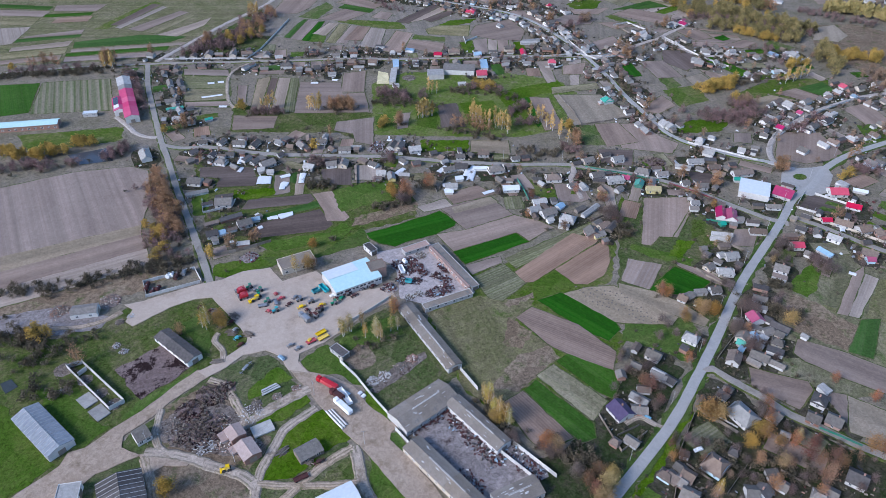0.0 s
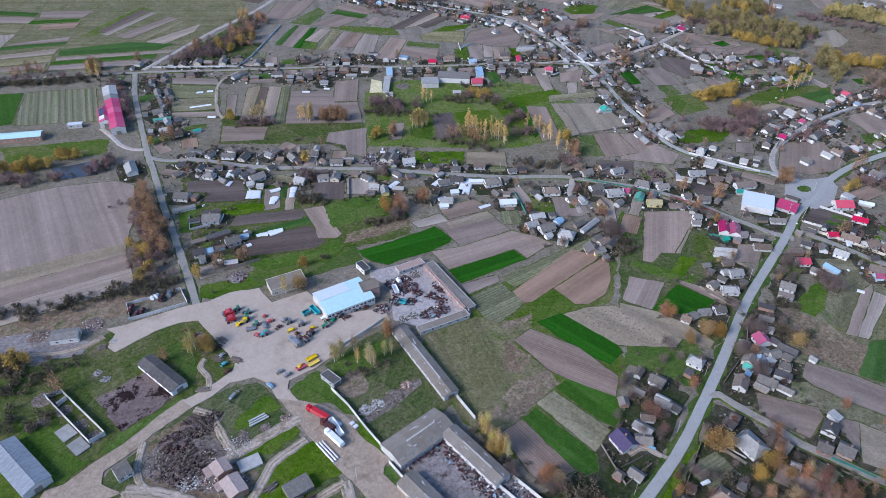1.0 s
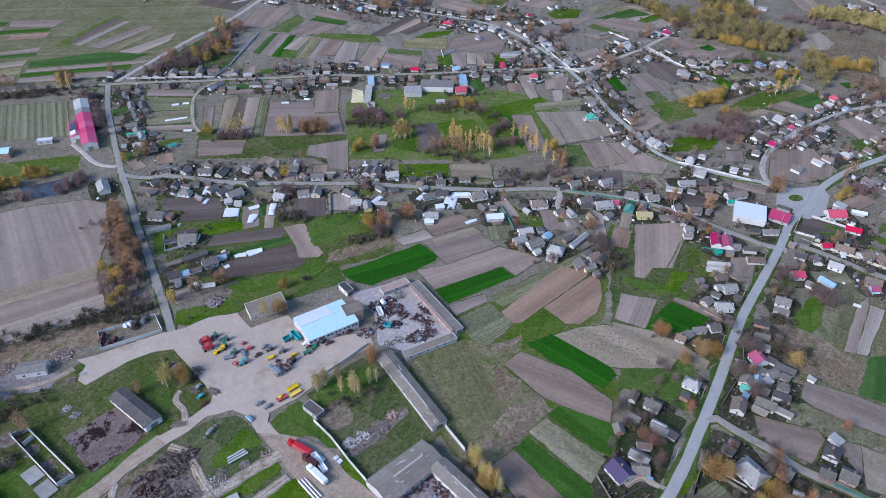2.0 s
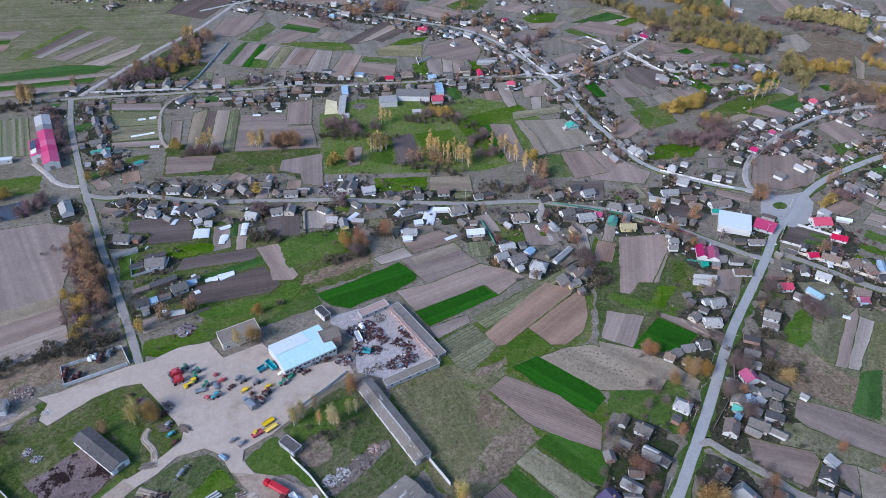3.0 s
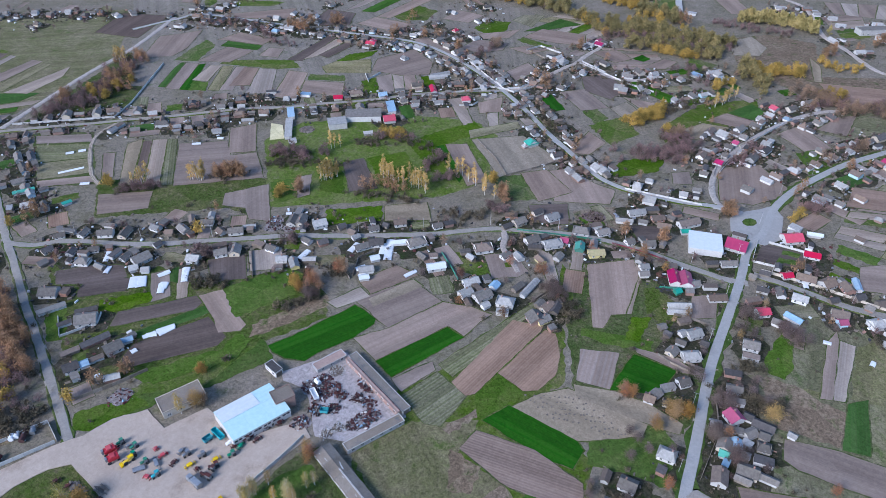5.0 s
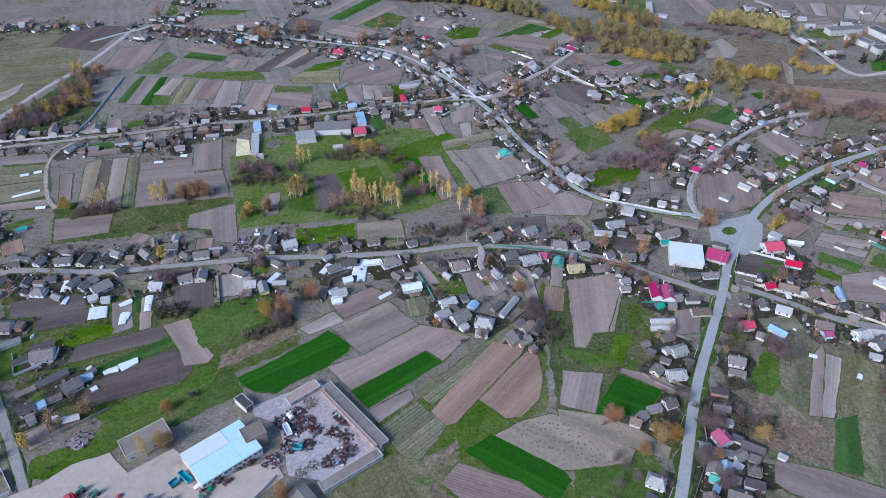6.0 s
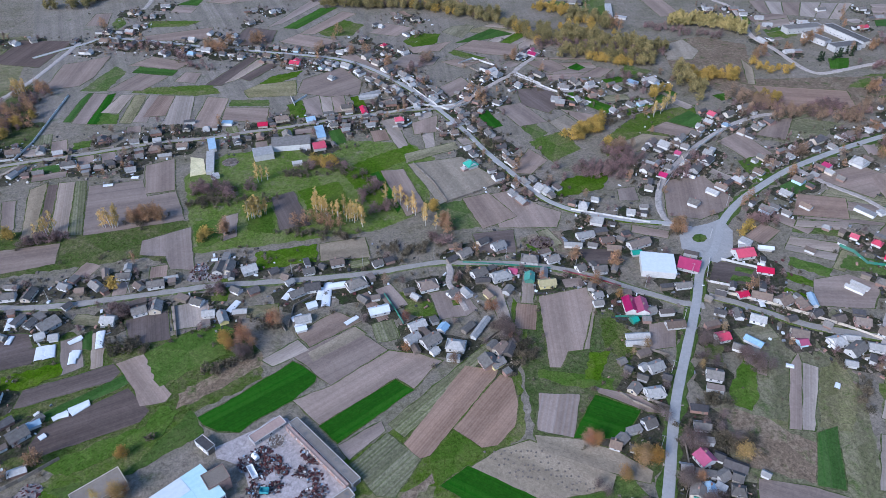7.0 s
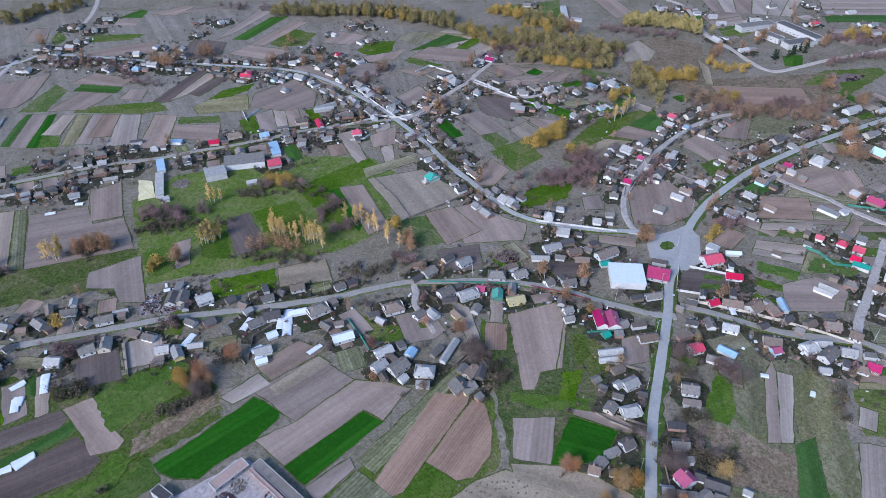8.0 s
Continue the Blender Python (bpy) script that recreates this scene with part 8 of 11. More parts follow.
house(-224.9, 842.2, -23, 6.3, 7.0, "w", "white", 1)
house(-211.1, 847.0, -6, 6.3, 7.0, "g", "sand", 1)
house(-298.3, 825.7, -22, 6.3, 7.0, "n", "sand", 1, hip=2.1)

house(131.9, 220.8, -40, 3.8, 5.0, "g", "grey", 0, name="outbuilding", free=True)
house(148.9, 195.6, -30, 3.5, 3.5, "w", "white", 0, name="outbuilding", free=True)
house(155.2, 166.2, -39, 5.7, 8.0, "g", "grey", 0, name="outbuilding", free=True)
house(124.4, 166.4, -6, 4.4, 7.0, "g", "white", 0, name="outbuilding", free=True)
house(95.0, 174.0, -50, 5.0, 5.0, "n", "wood", 0, name="outbuilding", free=True)
house(101.1, 174.3, -40, 5.0, 6.0, "n", "grey", 0, name="outbuilding", free=True)
house(99.0, 178.9, -47, 3.7, 4.0, "g", "wood", 0, name="outbuilding", free=True)
house(99.2, 165.2, -33, 6.4, 7.0, "g", "white", 0, name="outbuilding", free=True)
house(90.1, 215.4, -40, 8.2, 4.5, "w", "white", 0, name="outbuilding", free=True)
house(103.0, 231.0, -39, 7.2, 3.6, "w", "brick", 0, name="outbuilding", free=True)
house(107.1, 226.9, -44, 5.0, 4.5, "d", "grey", 0, name="outbuilding", free=True)
house(-173.9, 451.8, 16, 6.5, 5.0, "g", "white", 3, free=True)
house(-160.6, 452.7, 67, 7.7, 5.0, "g", "white", 3, free=True)
house(-147.2, 450.4, -3, 9.9, 6.3, "g", "white", 3, free=True)
house(-136.1, 449.8, 74, 10.7, 5.9, "g", "sand", 3, free=True)
house(-118.8, 452.7, -34, 6.6, 5.5, "w", "white", 3, free=True)
house(-110.1, 447.1, -6, 4.9, 4.2, "n", "wood", 0, name="outbuilding", free=True)
house(-102.2, 449.4, -51, 8.8, 5.5, "g", "white", 3, free=True)
house(-98.5, 458.9, -80, 9.4, 3.4, "n", "wood", 0, name="outbuilding", free=True)
house(-88.6, 454.6, -6, 8.2, 5.5, "g", "white", 3, free=True)
house(-79.5, 443.8, -50, 5.5, 4.2, "n", "white", 0, name="outbuilding", free=True)
house(-70.6, 442.8, 2, 8.6, 5.5, "g", "white", 3, free=True)
house(-62.9, 446.9, 4, 7.0, 2.5, "w", "grey", 0, name="outbuilding", free=True)
house(-37.1, 449.1, 74, 9.0, 5.5, "g", "white", 3, free=True)
house(-31.8, 448.5, 76, 9.1, 5.5, "g", "sand", 3, free=True)
house(-20.8, 444.0, 14, 8.0, 6.7, "w", "white", 3, free=True)
house(-177.0, 437.8, 41, 6.5, 5.5, "d", "sand", 3, free=True)
house(-162.7, 434.1, 76, 6.0, 5.0, "d", "white", 3, free=True)
house(-150.3, 435.1, 5, 6.0, 5.0, "g", "white", 3, free=True)
house(-153.6, 424.0, -14, 8.6, 6.7, "g", "white", 3, hip=3.2, free=True)
house(-130.9, 425.4, 58, 6.8, 5.0, "g", "white", 3, free=True)
house(-121.4, 422.3, 38, 9.6, 7.6, "g", "white", 3, free=True)
house(-124.0, 414.2, 16, 4.4, 5.0, "w", "white", 0, name="outbuilding", free=True)
house(-117.2, 411.9, 1, 4.1, 4.2, "w", "white", 0, name="outbuilding", free=True)
house(-91.9, 418.5, -19, 7.0, 5.9, "w", "white", 3, free=True)
house(-77.4, 422.1, 12, 7.0, 5.9, "g", "white", 3, free=True)
house(-69.2, 423.0, 85, 7.5, 5.9, "g", "sand", 3, free=True)
house(-71.5, 423.5, 82, 5.8, 4.2, "d", "wood", 0, name="outbuilding", free=True)
house(-42.2, 411.9, -6, 6.0, 5.0, "w", "white", 3, free=True)
house(-35.2, 407.0, -77, 8.7, 4.6, "w", "yellow", 3, free=True)
house(-48.3, 422.9, -34, 6.3, 5.0, "g", "white", 3, free=True)
house(-164.3, 398.4, -7, 9.0, 7.6, "g", "white", 3, free=True)
house(-159.4, 384.8, 26, 13.5, 3.4, "w", "white", 0, name="outbuilding", free=True)
house(-139.1, 373.8, 4, 10.0, 8.4, "g", "white", 3, free=True)
house(-140.9, 381.2, 12, 10.3, 3.0, "d", "brick", 0, name="outbuilding", free=True)
house(-130.9, 357.4, 32, 13.5, 3.8, "d", "brick", 0, name="outbuilding", free=True)
house(-120.8, 350.7, 32, 8.0, 6.7, "g", "white", 3, free=True)
house(-116.0, 355.5, 22, 6.2, 3.4, "b", "white", 0, name="outbuilding", free=True)
house(-114.3, 357.9, 48, 4.8, 2.9, "g", "wood", 0, name="outbuilding", free=True)
house(-141.1, 351.0, 28, 8.2, 2.9, "n", "wood", 0, name="outbuilding", free=True)
house(-127.6, 344.4, 28, 7.0, 2.5, "n", "white", 0, name="outbuilding", free=True)
house(-137.6, 339.6, 26, 6.5, 5.5, "d", "white", 3, free=True)
house(-132.3, 341.6, 25, 3.8, 4.2, "b", "white", 0, name="outbuilding", free=True)
house(-117.0, 330.9, 13, 6.8, 3.4, "w", "brick", 0, name="outbuilding", free=True)
house(3.7, 417.5, 20, 8.1, 5.0, "g", "white", 3, free=True)
house(12.2, 420.2, -1, 8.0, 6.7, "d", "white", 3, free=True)
house(25.3, 419.1, 1, 9.0, 3.4, "white", "white", 0, name="outbuilding", free=True)
house(35.6, 417.4, 17, 10.9, 7.6, "g", "white", 3, hip=3.6, free=True)
house(0.5, 427.7, 28, 4.4, 3.4, "w", "white", 0, name="outbuilding", free=True)
house(10.4, 405.8, 13, 4.8, 4.2, "white", "white", 0, name="outbuilding", free=True)
house(5.0, 396.1, 5, 7.9, 5.0, "w", "white", 0, name="outbuilding", free=True)
house(3.5, 389.2, 6, 5.1, 3.4, "white", "white", 0, name="outbuilding", free=True)
house(44.2, 393.1, 6, 10.1, 5.5, "white", "white", 3, free=True)
house(73.7, 406.9, 6, 10.2, 7.6, "n", "white", 3, hip=3.6, free=True)
house(103.7, 410.5, 20, 8.1, 6.7, "g", "white", 3, free=True)
house(114.8, 405.4, 9, 11.0, 6.7, "w", "white", 3, hip=3.2, free=True)
house(57.0, 368.4, 28, 7.0, 5.5, "w", "white", 3, free=True)
house(61.3, 377.2, 15, 8.4, 5.5, "w", "white", 3, free=True)
house(65.6, 365.4, 25, 9.3, 6.7, "g", "white", 3, free=True)
house(73.8, 372.9, 47, 5.0, 4.2, "b", "white", 0, name="outbuilding", free=True)
house(65.8, 357.6, 29, 4.0, 3.4, "w", "white", 0, name="outbuilding", free=True)
house(76.9, 358.8, -24, 9.1, 6.7, "w", "white", 3, hip=3.2, free=True)
house(92.3, 368.4, 47, 16.2, 3.0, "w", "white", 0, name="outbuilding", free=True)
house(86.2, 370.0, 37, 7.3, 3.4, "g", "wood", 0, name="outbuilding", free=True)
house(93.2, 343.0, 24, 7.1, 5.0, "g", "yellow", 3, free=True)
house(97.9, 352.0, 33, 7.5, 5.0, "n", "sand", 3, free=True)
house(102.0, 350.4, 57, 7.8, 4.2, "d", "wood", 0, name="outbuilding", free=True)
house(94.5, 355.1, 40, 5.2, 3.4, "g", "wood", 0, name="outbuilding", free=True)
house(-1.2, 432.7, -40, 4.4, 4.2, "n", "wood", 0, name="outbuilding", free=True)
house(11.6, 434.9, 6, 6.0, 5.0, "g", "white", 3, free=True)
house(27.9, 438.7, 3, 7.3, 5.5, "n", "white", 3, free=True)
house(19.4, 437.4, -39, 3.4, 3.4, "d", "wood", 0, name="outbuilding", free=True)
house(50.2, 432.9, 14, 5.5, 4.6, "g", "white", 3, free=True)
house(100.5, 430.1, 24, 7.6, 5.9, "g", "sand", 3, free=True)
house(121.8, 432.5, 19, 7.6, 5.9, "w", "white", 3, free=True)
house(92.2, 426.9, 25, 6.1, 3.4, "d", "wood", 0, name="outbuilding", free=True)
house(114.3, 439.1, 24, 6.5, 4.2, "d", "sand", 0, name="outbuilding", free=True)
house(65.2, 399.4, -52, 4.7, 3.4, "w", "wood", 0, name="outbuilding", free=True)
house(85.2, 398.3, 30, 5.8, 4.2, "g", "white", 3, free=True)
house(92.7, 396.4, -70, 6.2, 4.2, "w", "white", 0, name="outbuilding", free=True)
house(104.3, 391.8, -70, 6.1, 4.2, "n", "yellow", 0, name="outbuilding", free=True)
house(115.1, 393.3, 47, 5.6, 4.2, "g", "white", 0, name="outbuilding", free=True)
house(37.6, 404.1, -55, 6.0, 3.4, "g", "wood", 0, name="outbuilding", free=True)
house(-7.6, 439.5, 25, 4.7, 4.2, "d", "wood", 0, name="outbuilding", free=True)
house(-28.1, 427.9, -44, 5.8, 4.2, "g", "white", 0, name="outbuilding", free=True)
house(-19.1, 425.2, 20, 5.4, 5.0, "d", "brick", 0, name="outbuilding", free=True)
house(-175.9, 425.6, 45, 5.6, 5.0, "g", "wood", 0, name="outbuilding", free=True)
house(-114.9, 435.2, 44, 4.7, 4.2, "d", "grey", 0, name="outbuilding", free=True)
house(-143.1, 418.2, -36, 6.7, 3.4, "w", "wood", 0, name="outbuilding", free=True)
house(173.7, 365.8, -103, 10.7, 6.2, "m", "white", 3, free=True)
house(179.1, 363.6, -104, 10.7, 6.6, "m", "white", 3, free=True)
house(171.2, 355.4, 14, 3.2, 3.5, "t", "green", 0, name="outbuilding", free=True)
house(167.5, 344.1, -9, 11.6, 3.2, "w", "white", 0, name="outbuilding", free=True)
house(165.3, 339.6, -10, 11.5, 2.3, "w", "grey", 0, name="outbuilding", free=True)
house(160.8, 378.0, 4, 4.7, 4.4, "w", "white", 3, free=True)
house(158.4, 371.8, -3, 5.0, 4.0, "g", "white", 0, name="outbuilding", free=True)
house(190.1, 347.3, -6, 9.4, 5.3, "n", "white", 3, free=True)
house(183.1, 359.9, 9, 4.4, 4.4, "g", "grey", 0, name="outbuilding", free=True)
house(152.2, 329.7, 14, 3.4, 3.5, "g", "wood", 0, name="outbuilding", free=True)
house(166.1, 322.5, 10, 7.2, 5.7, "w", "white", 3, free=True)
house(160.7, 323.9, 20, 3.2, 3.5, "w", "white", 0, name="outbuilding", free=True)
house(153.2, 324.4, -47, 3.4, 3.5, "d", "wood", 0, name="outbuilding", free=True)
house(150.5, 312.4, 36, 5.4, 4.9, "g", "sand", 3, free=True)
house(158.2, 307.9, -3, 8.7, 5.7, "w", "white", 3, hip=2.3, free=True)
house(168.6, 315.2, -37, 3.6, 3.5, "d", "wood", 0, name="outbuilding", free=True)
house(147.8, 292.6, 10, 5.4, 5.3, "g", "white", 3, free=True)
house(132.4, 287.4, 31, 4.3, 4.4, "g", "wood", 0, name="outbuilding", free=True)
house(209.6, 374.5, -4, 8.8, 4.4, "g", "white", 3, free=True)
house(137.6, 393.4, -4, 8.9, 5.7, "yel", "yellow", 3, free=True)
house(148.2, 413.4, 11, 7.6, 5.3, "g", "white", 3, free=True)
house(160.8, 401.9, 13, 4.8, 5.3, "g", "white", 3, free=True)
house(170.9, 397.9, -6, 7.2, 5.7, "g", "white", 3, free=True)
house(203.2, 415.3, 11, 13.6, 6.2, "n", "white", 3, free=True)
house(197.9, 407.5, -2, 5.3, 3.5, "t", "grey", 0, name="outbuilding", free=True)
house(175.8, 430.9, 3, 10.4, 5.3, "w", "white", 3, free=True)
house(165.1, 423.3, -20, 9.9, 3.5, "w", "white", 0, name="outbuilding", free=True)
house(186.6, 423.1, -1, 7.6, 5.3, "n", "brick", 3, free=True)
house(187.4, 415.1, -22, 7.9, 3.5, "n", "wood", 0, name="outbuilding", free=True)
house(195.1, 422.2, -53, 4.5, 3.5, "g", "wood", 0, name="outbuilding", free=True)
house(257.9, 392.2, -1, 12.4, 9.7, "r", "white", 3, free=True)
house(273.9, 394.0, -24, 9.5, 3.2, "white", "white", 0, name="outbuilding", free=True)
house(262.4, 398.1, -23, 6.9, 3.5, "w", "white", 0, name="outbuilding", free=True)
house(261.1, 375.6, -28, 8.4, 5.3, "r", "white", 3, free=True)
house(237.0, 360.1, 2, 5.6, 4.4, "r", "white", 3, free=True)
house(245.9, 356.0, -33, 9.7, 6.2, "n", "white", 3, free=True)
house(255.4, 350.2, 15, 7.8, 7.0, "n", "white", 3, free=True)
house(264.0, 345.1, -92, 6.9, 5.7, "n", "brick", 3, free=True)
house(271.0, 347.1, -110, 9.7, 3.2, "b", "white", 0, name="outbuilding", free=True)
house(233.6, 340.6, -37, 7.4, 5.7, "w", "white", 3, free=True)
house(226.0, 346.5, -108, 6.6, 4.4, "g", "white", 3, free=True)
house(208.4, 333.2, 1, 6.4, 5.7, "r", "white", 3, free=True)
house(222.3, 326.9, -57, 8.7, 4.0, "b", "white", 0, name="outbuilding", free=True)
house(212.4, 325.0, -43, 4.9, 4.4, "g", "white", 0, name="outbuilding", free=True)
house(218.1, 321.2, -42, 4.7, 4.0, "g", "grey", 0, name="outbuilding", free=True)
house(190.8, 311.1, -28, 7.2, 6.6, "g", "white", 3, free=True)
house(247.4, 325.9, -31, 7.9, 7.0, "n", "sand", 3, free=True)
house(245.6, 320.6, -3, 4.3, 4.4, "m", "blue", 0, name="outbuilding", free=True)
house(262.4, 316.7, 3, 7.7, 6.6, "w", "white", 3, hip=2.6, free=True)
house(267.9, 309.8, 21, 10.2, 6.2, "g", "white", 3, free=True)
house(259.2, 302.2, -30, 5.0, 3.5, "w", "grey", 0, name="outbuilding", free=True)
house(278.9, 308.7, -30, 6.8, 5.3, "w", "white", 3, free=True)
house(284.6, 326.0, -28, 7.0, 6.2, "n", "brick", 3, free=True)
house(290.4, 316.4, -53, 5.5, 6.2, "n", "white", 3, free=True)
house(304.0, 351.5, -60, 10.7, 2.8, "w", "white", 0, name="outbuilding", free=True)
house(299.2, 349.7, -58, 10.9, 2.6, "w", "white", 0, name="outbuilding", free=True)
house(161.6, 269.9, -79, 6.3, 7.0, "m", "white", 3, free=True)
house(172.4, 263.5, -40, 8.9, 4.8, "d", "grey", 0, name="outbuilding", free=True)
house(168.3, 269.1, -42, 3.8, 4.0, "d", "white", 0, name="outbuilding", free=True)
house(164.6, 260.4, 18, 5.2, 4.4, "g", "white", 0, name="outbuilding", free=True)
house(170.2, 258.4, -38, 3.9, 4.4, "g", "sand", 0, name="outbuilding", free=True)
house(169.6, 285.4, -22, 6.7, 4.8, "g", "white", 3, free=True)
house(182.3, 256.9, -49, 3.2, 2.6, "w", "white", 0, name="outbuilding", free=True)
house(266.0, 337.5, 13, 5.8, 4.4, "d", "wood", 0, name="outbuilding", free=True)
house(266.5, 328.6, -53, 3.9, 4.4, "g", "brick", 0, name="outbuilding", free=True)
house(275.0, 331.3, 4, 5.7, 4.4, "n", "wood", 0, name="outbuilding", free=True)
house(225.8, 363.5, -35, 5.2, 3.5, "d", "wood", 0, name="outbuilding", free=True)
house(217.7, 361.6, -45, 3.5, 3.5, "g", "wood", 0, name="outbuilding", free=True)
house(250.9, 337.1, 6, 5.0, 3.5, "d", "wood", 0, name="outbuilding", free=True)

# ---- long buildings ----
long_building("workshop", "gable", "old", "white", -8.0, 209.4, 41, 30.2, 14.0, 3.4)
long_building("workshop", "gable", "old", "white", 15.7, 200.2, -49, 33.6, 8.0, 3.5)
long_building("workshop", "gable", "old", "sand", 1.3, 173.6, -48, 42.2, 9.0, 3.5)
long_building("workshop", "gable", "old", "grey", 30.6, 164.8, 27, 20.2, 9.0, 3.5)
long_building("long_barn", "gable", "old", "grey", -6.7, 254.9, -59, 50.7, 7.5, 3.0)
long_building("store_building", "flat", "old", "grey", 6.6, 311.5, -59, 43.7, 4.2, 2.5)
long_building("ruined_wall", "flat", "sal", "brick", 3.3, 309.5, -59, 42.0, 1.3, 2.9)
long_building("store_building", "flat", "old", "grey", 2.8, 282.3, -153, 28.1, 4.5, 2.3)
long_building("store_building", "flat", "sal", "grey", -15.9, 328.0, 30, 15.9, 5.0, 2.3)
long_building("annex", "flat", "old", "brick", -36.8, 305.5, -66, 7.6, 9.0, 6.5)
long_building("gatehouse", "flat", "d", "white", -42.1, 326.3, -52, 8.5, 4.0, 3.0)
long_building("greenhouse", "gable", "b2", "white", -171.7, 194.2, -39, 31.8, 11.5, 3.4)
long_building("cowshed", "gable", "d", "white", -129.2, 245.6, -39, 28.0, 8.0, 3.0)
long_building("barn", "gable", "d", "white", -126.3, 163.3, -63, 16.1, 17.0, 4.5)
long_building("store_building", "flat", "w", "white", -147.5, 163.5, 11, 8.4, 8.0, 3.4)
long_building("store_building", "gable", "white", "white", -40.3, 159.6, 31, 17.4, 12.0, 4.0)
long_building("office", "gable", "g", "white", -128.7, 192.6, 41, 6.4, 7.0, 2.9)
long_building("ruined_house", "gable", "sal", "brick", -88.4, 193.0, -51, 7.6, 6.5, 4.2)
long_building("ruined_house", "gable", "sal", "brick", -81.5, 185.2, -51, 10.3, 7.5, 3.0)
long_building("store_building", "flat", "sal", "grey", -92.9, 192.9, -54, 5.1, 5.0, 1.6)
long_building("store_building", "flat", "sal", "grey", -87.4, 186.2, -48, 3.9, 4.0, 1.3)
long_building("foundation_slab", "flat", "w", "grey", -160.8, 212.7, -39, 7.8, 6.0, 0.5)
long_building("foundation_slab", "flat", "w", "grey", -152.6, 205.8, -39, 8.0, 6.0, 0.5)
long_building("store_building", "flat", "d", "grey", -49.9, 243.5, -42, 9.1, 4.5, 2.6)
long_building("silo_office", "gable", "g", "white", -185.0, 270.6, 12, 13.1, 7.0, 3.4)
long_building("lumber_shed", "gable", "g", "wood", -55.8, 185.2, 36, 10.8, 7.0, 2.6)
long_building("dairy", "gable", "c", "white", -252.8, 520.6, -65, 79.7, 10.0, 5.0)
long_building("dairy", "gable", "c", "white", -254.4, 507.5, -66, 25.1, 9.0, 4.5)
long_building("long_hall", "gable", "blue", "brick", -320.2, 472.2, 11, 63.6, 9.0, 4.0)
long_building("store_building", "flat", "white", "white", -272.7, 495.6, 12, 10.2, 4.5, 2.8)
long_building("school_wing", "flat", "g", "grey", 522.5, 704.5, -1, 39.5, 11.0, 5.2)
long_building("school_wing", "flat", "g", "grey", 552.1, 677.4, -83, 51.0, 11.0, 5.6)
long_building("school_wing", "flat", "g", "grey", 518.5, 677.6, -76, 26.6, 9.0, 4.8)
long_building("school_wing", "flat", "g", "grey", 531.4, 653.5, -0, 29.4, 11.0, 5.0)
long_building("foundation_slab", "flat", "w", "white", -78.0, 197.5, 31, 9.0, 6.0, 0.8)
long_building("machinery_hall", "gable", "blue", "white", -49.8, 299.0, 31, 27.3, 19.0, 4.8, 0.07)
long_building("office", "flat", "old", "sand", -82.5, 312.4, 28, 19.5, 10.0, 4.0)

# ---- walls and fences ----
fence(2.0, "precast", (-158.5, 283.9), (-132.8, 296.5))
fence(2.0, "precast", (-163.7, 295.6), (-139.2, 308.2), (-132.3, 297.0))
fence(2.0, "precast", (-163.7, 295.6), (-157.9, 283.9))
fence(2.2, "precast", (-49.1, 237.9), (-40.5, 228.5), (-31.4, 215.8), (-23.0, 205.2), (-18.7, 200.5))
fence(1.6, "precast", (-251.1, 606.6), (-177.7, 609.5), (-170.3, 632.5), (-158.5, 713.0))
fence(2.4, "precast", (30.2, 191.7), (47.5, 174.4))
fence(2.4, "precast", (21.6, 189.8), (37.1, 174.6))
fence(2.2, "precast", (-20.0, 197.8), (-9.7, 185.2))
fence(2.6, "precast", (-178.1, 232.3), (-148.4, 207.3))
fence(2.6, "precast", (-172.2, 235.7), (-143.3, 211.9))
fence(2.6, "precast", (-178.1, 232.3), (-172.2, 235.7))
fence(2.6, "precast", (-148.4, 207.3), (-143.3, 211.9))
fence(2.6, "precast", (-170.8, 227.7), (-168.4, 231.7))
fence(2.4, "precast", (8.9, 233.4), (16.8, 220.8))
fence(1.3, "green", (97.9, 423.6), (119.2, 416.3), (144.9, 406.7))
fence(1.2, "maroon", (150.7, 402.9), (166.0, 392.1), (176.7, 382.5))
fence(1.5, "precast", (-154.5, 378.5), (-149.8, 363.4), (-133.5, 371.6), (-133.3, 379.3))
fence(2.0, "wood", (-131.3, 319.8), (-116.2, 326.4), (-101.5, 334.5))
fence(1.8, "green", (318.8, 386.8), (322.9, 379.8), (323.1, 368.6), (332.4, 363.6))
fence(1.6, "precast", (243.3, 391.5), (265.3, 375.1))
fence(1.8, "sand", (225.6, 367.1), (245.5, 352.8), (262.5, 338.3))
fence(1.8, "wood", (101.2, 187.2), (113.1, 207.6))
fence(1.8, "wood", (115.6, 210.9), (129.3, 197.5))
fence(1.6, "precast", (114.7, 631.7), (130.3, 621.7), (144.2, 622.4), (154.6, 629.6))
fence(1.6, "precast", (169.3, 703.0), (184.7, 711.3), (199.3, 691.1))
fence(1.4, "precast", (213.0, 670.5), (226.0, 643.7))
fence(1.6, "sand", (276.9, 491.1), (281.2, 505.9), (306.6, 517.6))
fence(1.5, "green", (166.3, 200.4), (172.2, 196.8), (180.6, 190.9))
fence(1.5, "wood", (151.2, 308.3), (161.5, 299.2))
fence(1.5, "precast", (89.4, 596.3), (99.9, 595.7), (105.3, 600.5))
fence(1.5, "precast", (121.2, 586.3), (124.9, 576.2), (133.9, 577.8))
fence(1.5, "wood", (91.3, 159.6), (102.1, 187.8))
fence(1.6, "precast", (19.1, 654.5), (31.3, 668.1))
fence(1.6, "precast", (18.0, 667.1), (20.0, 650.2))
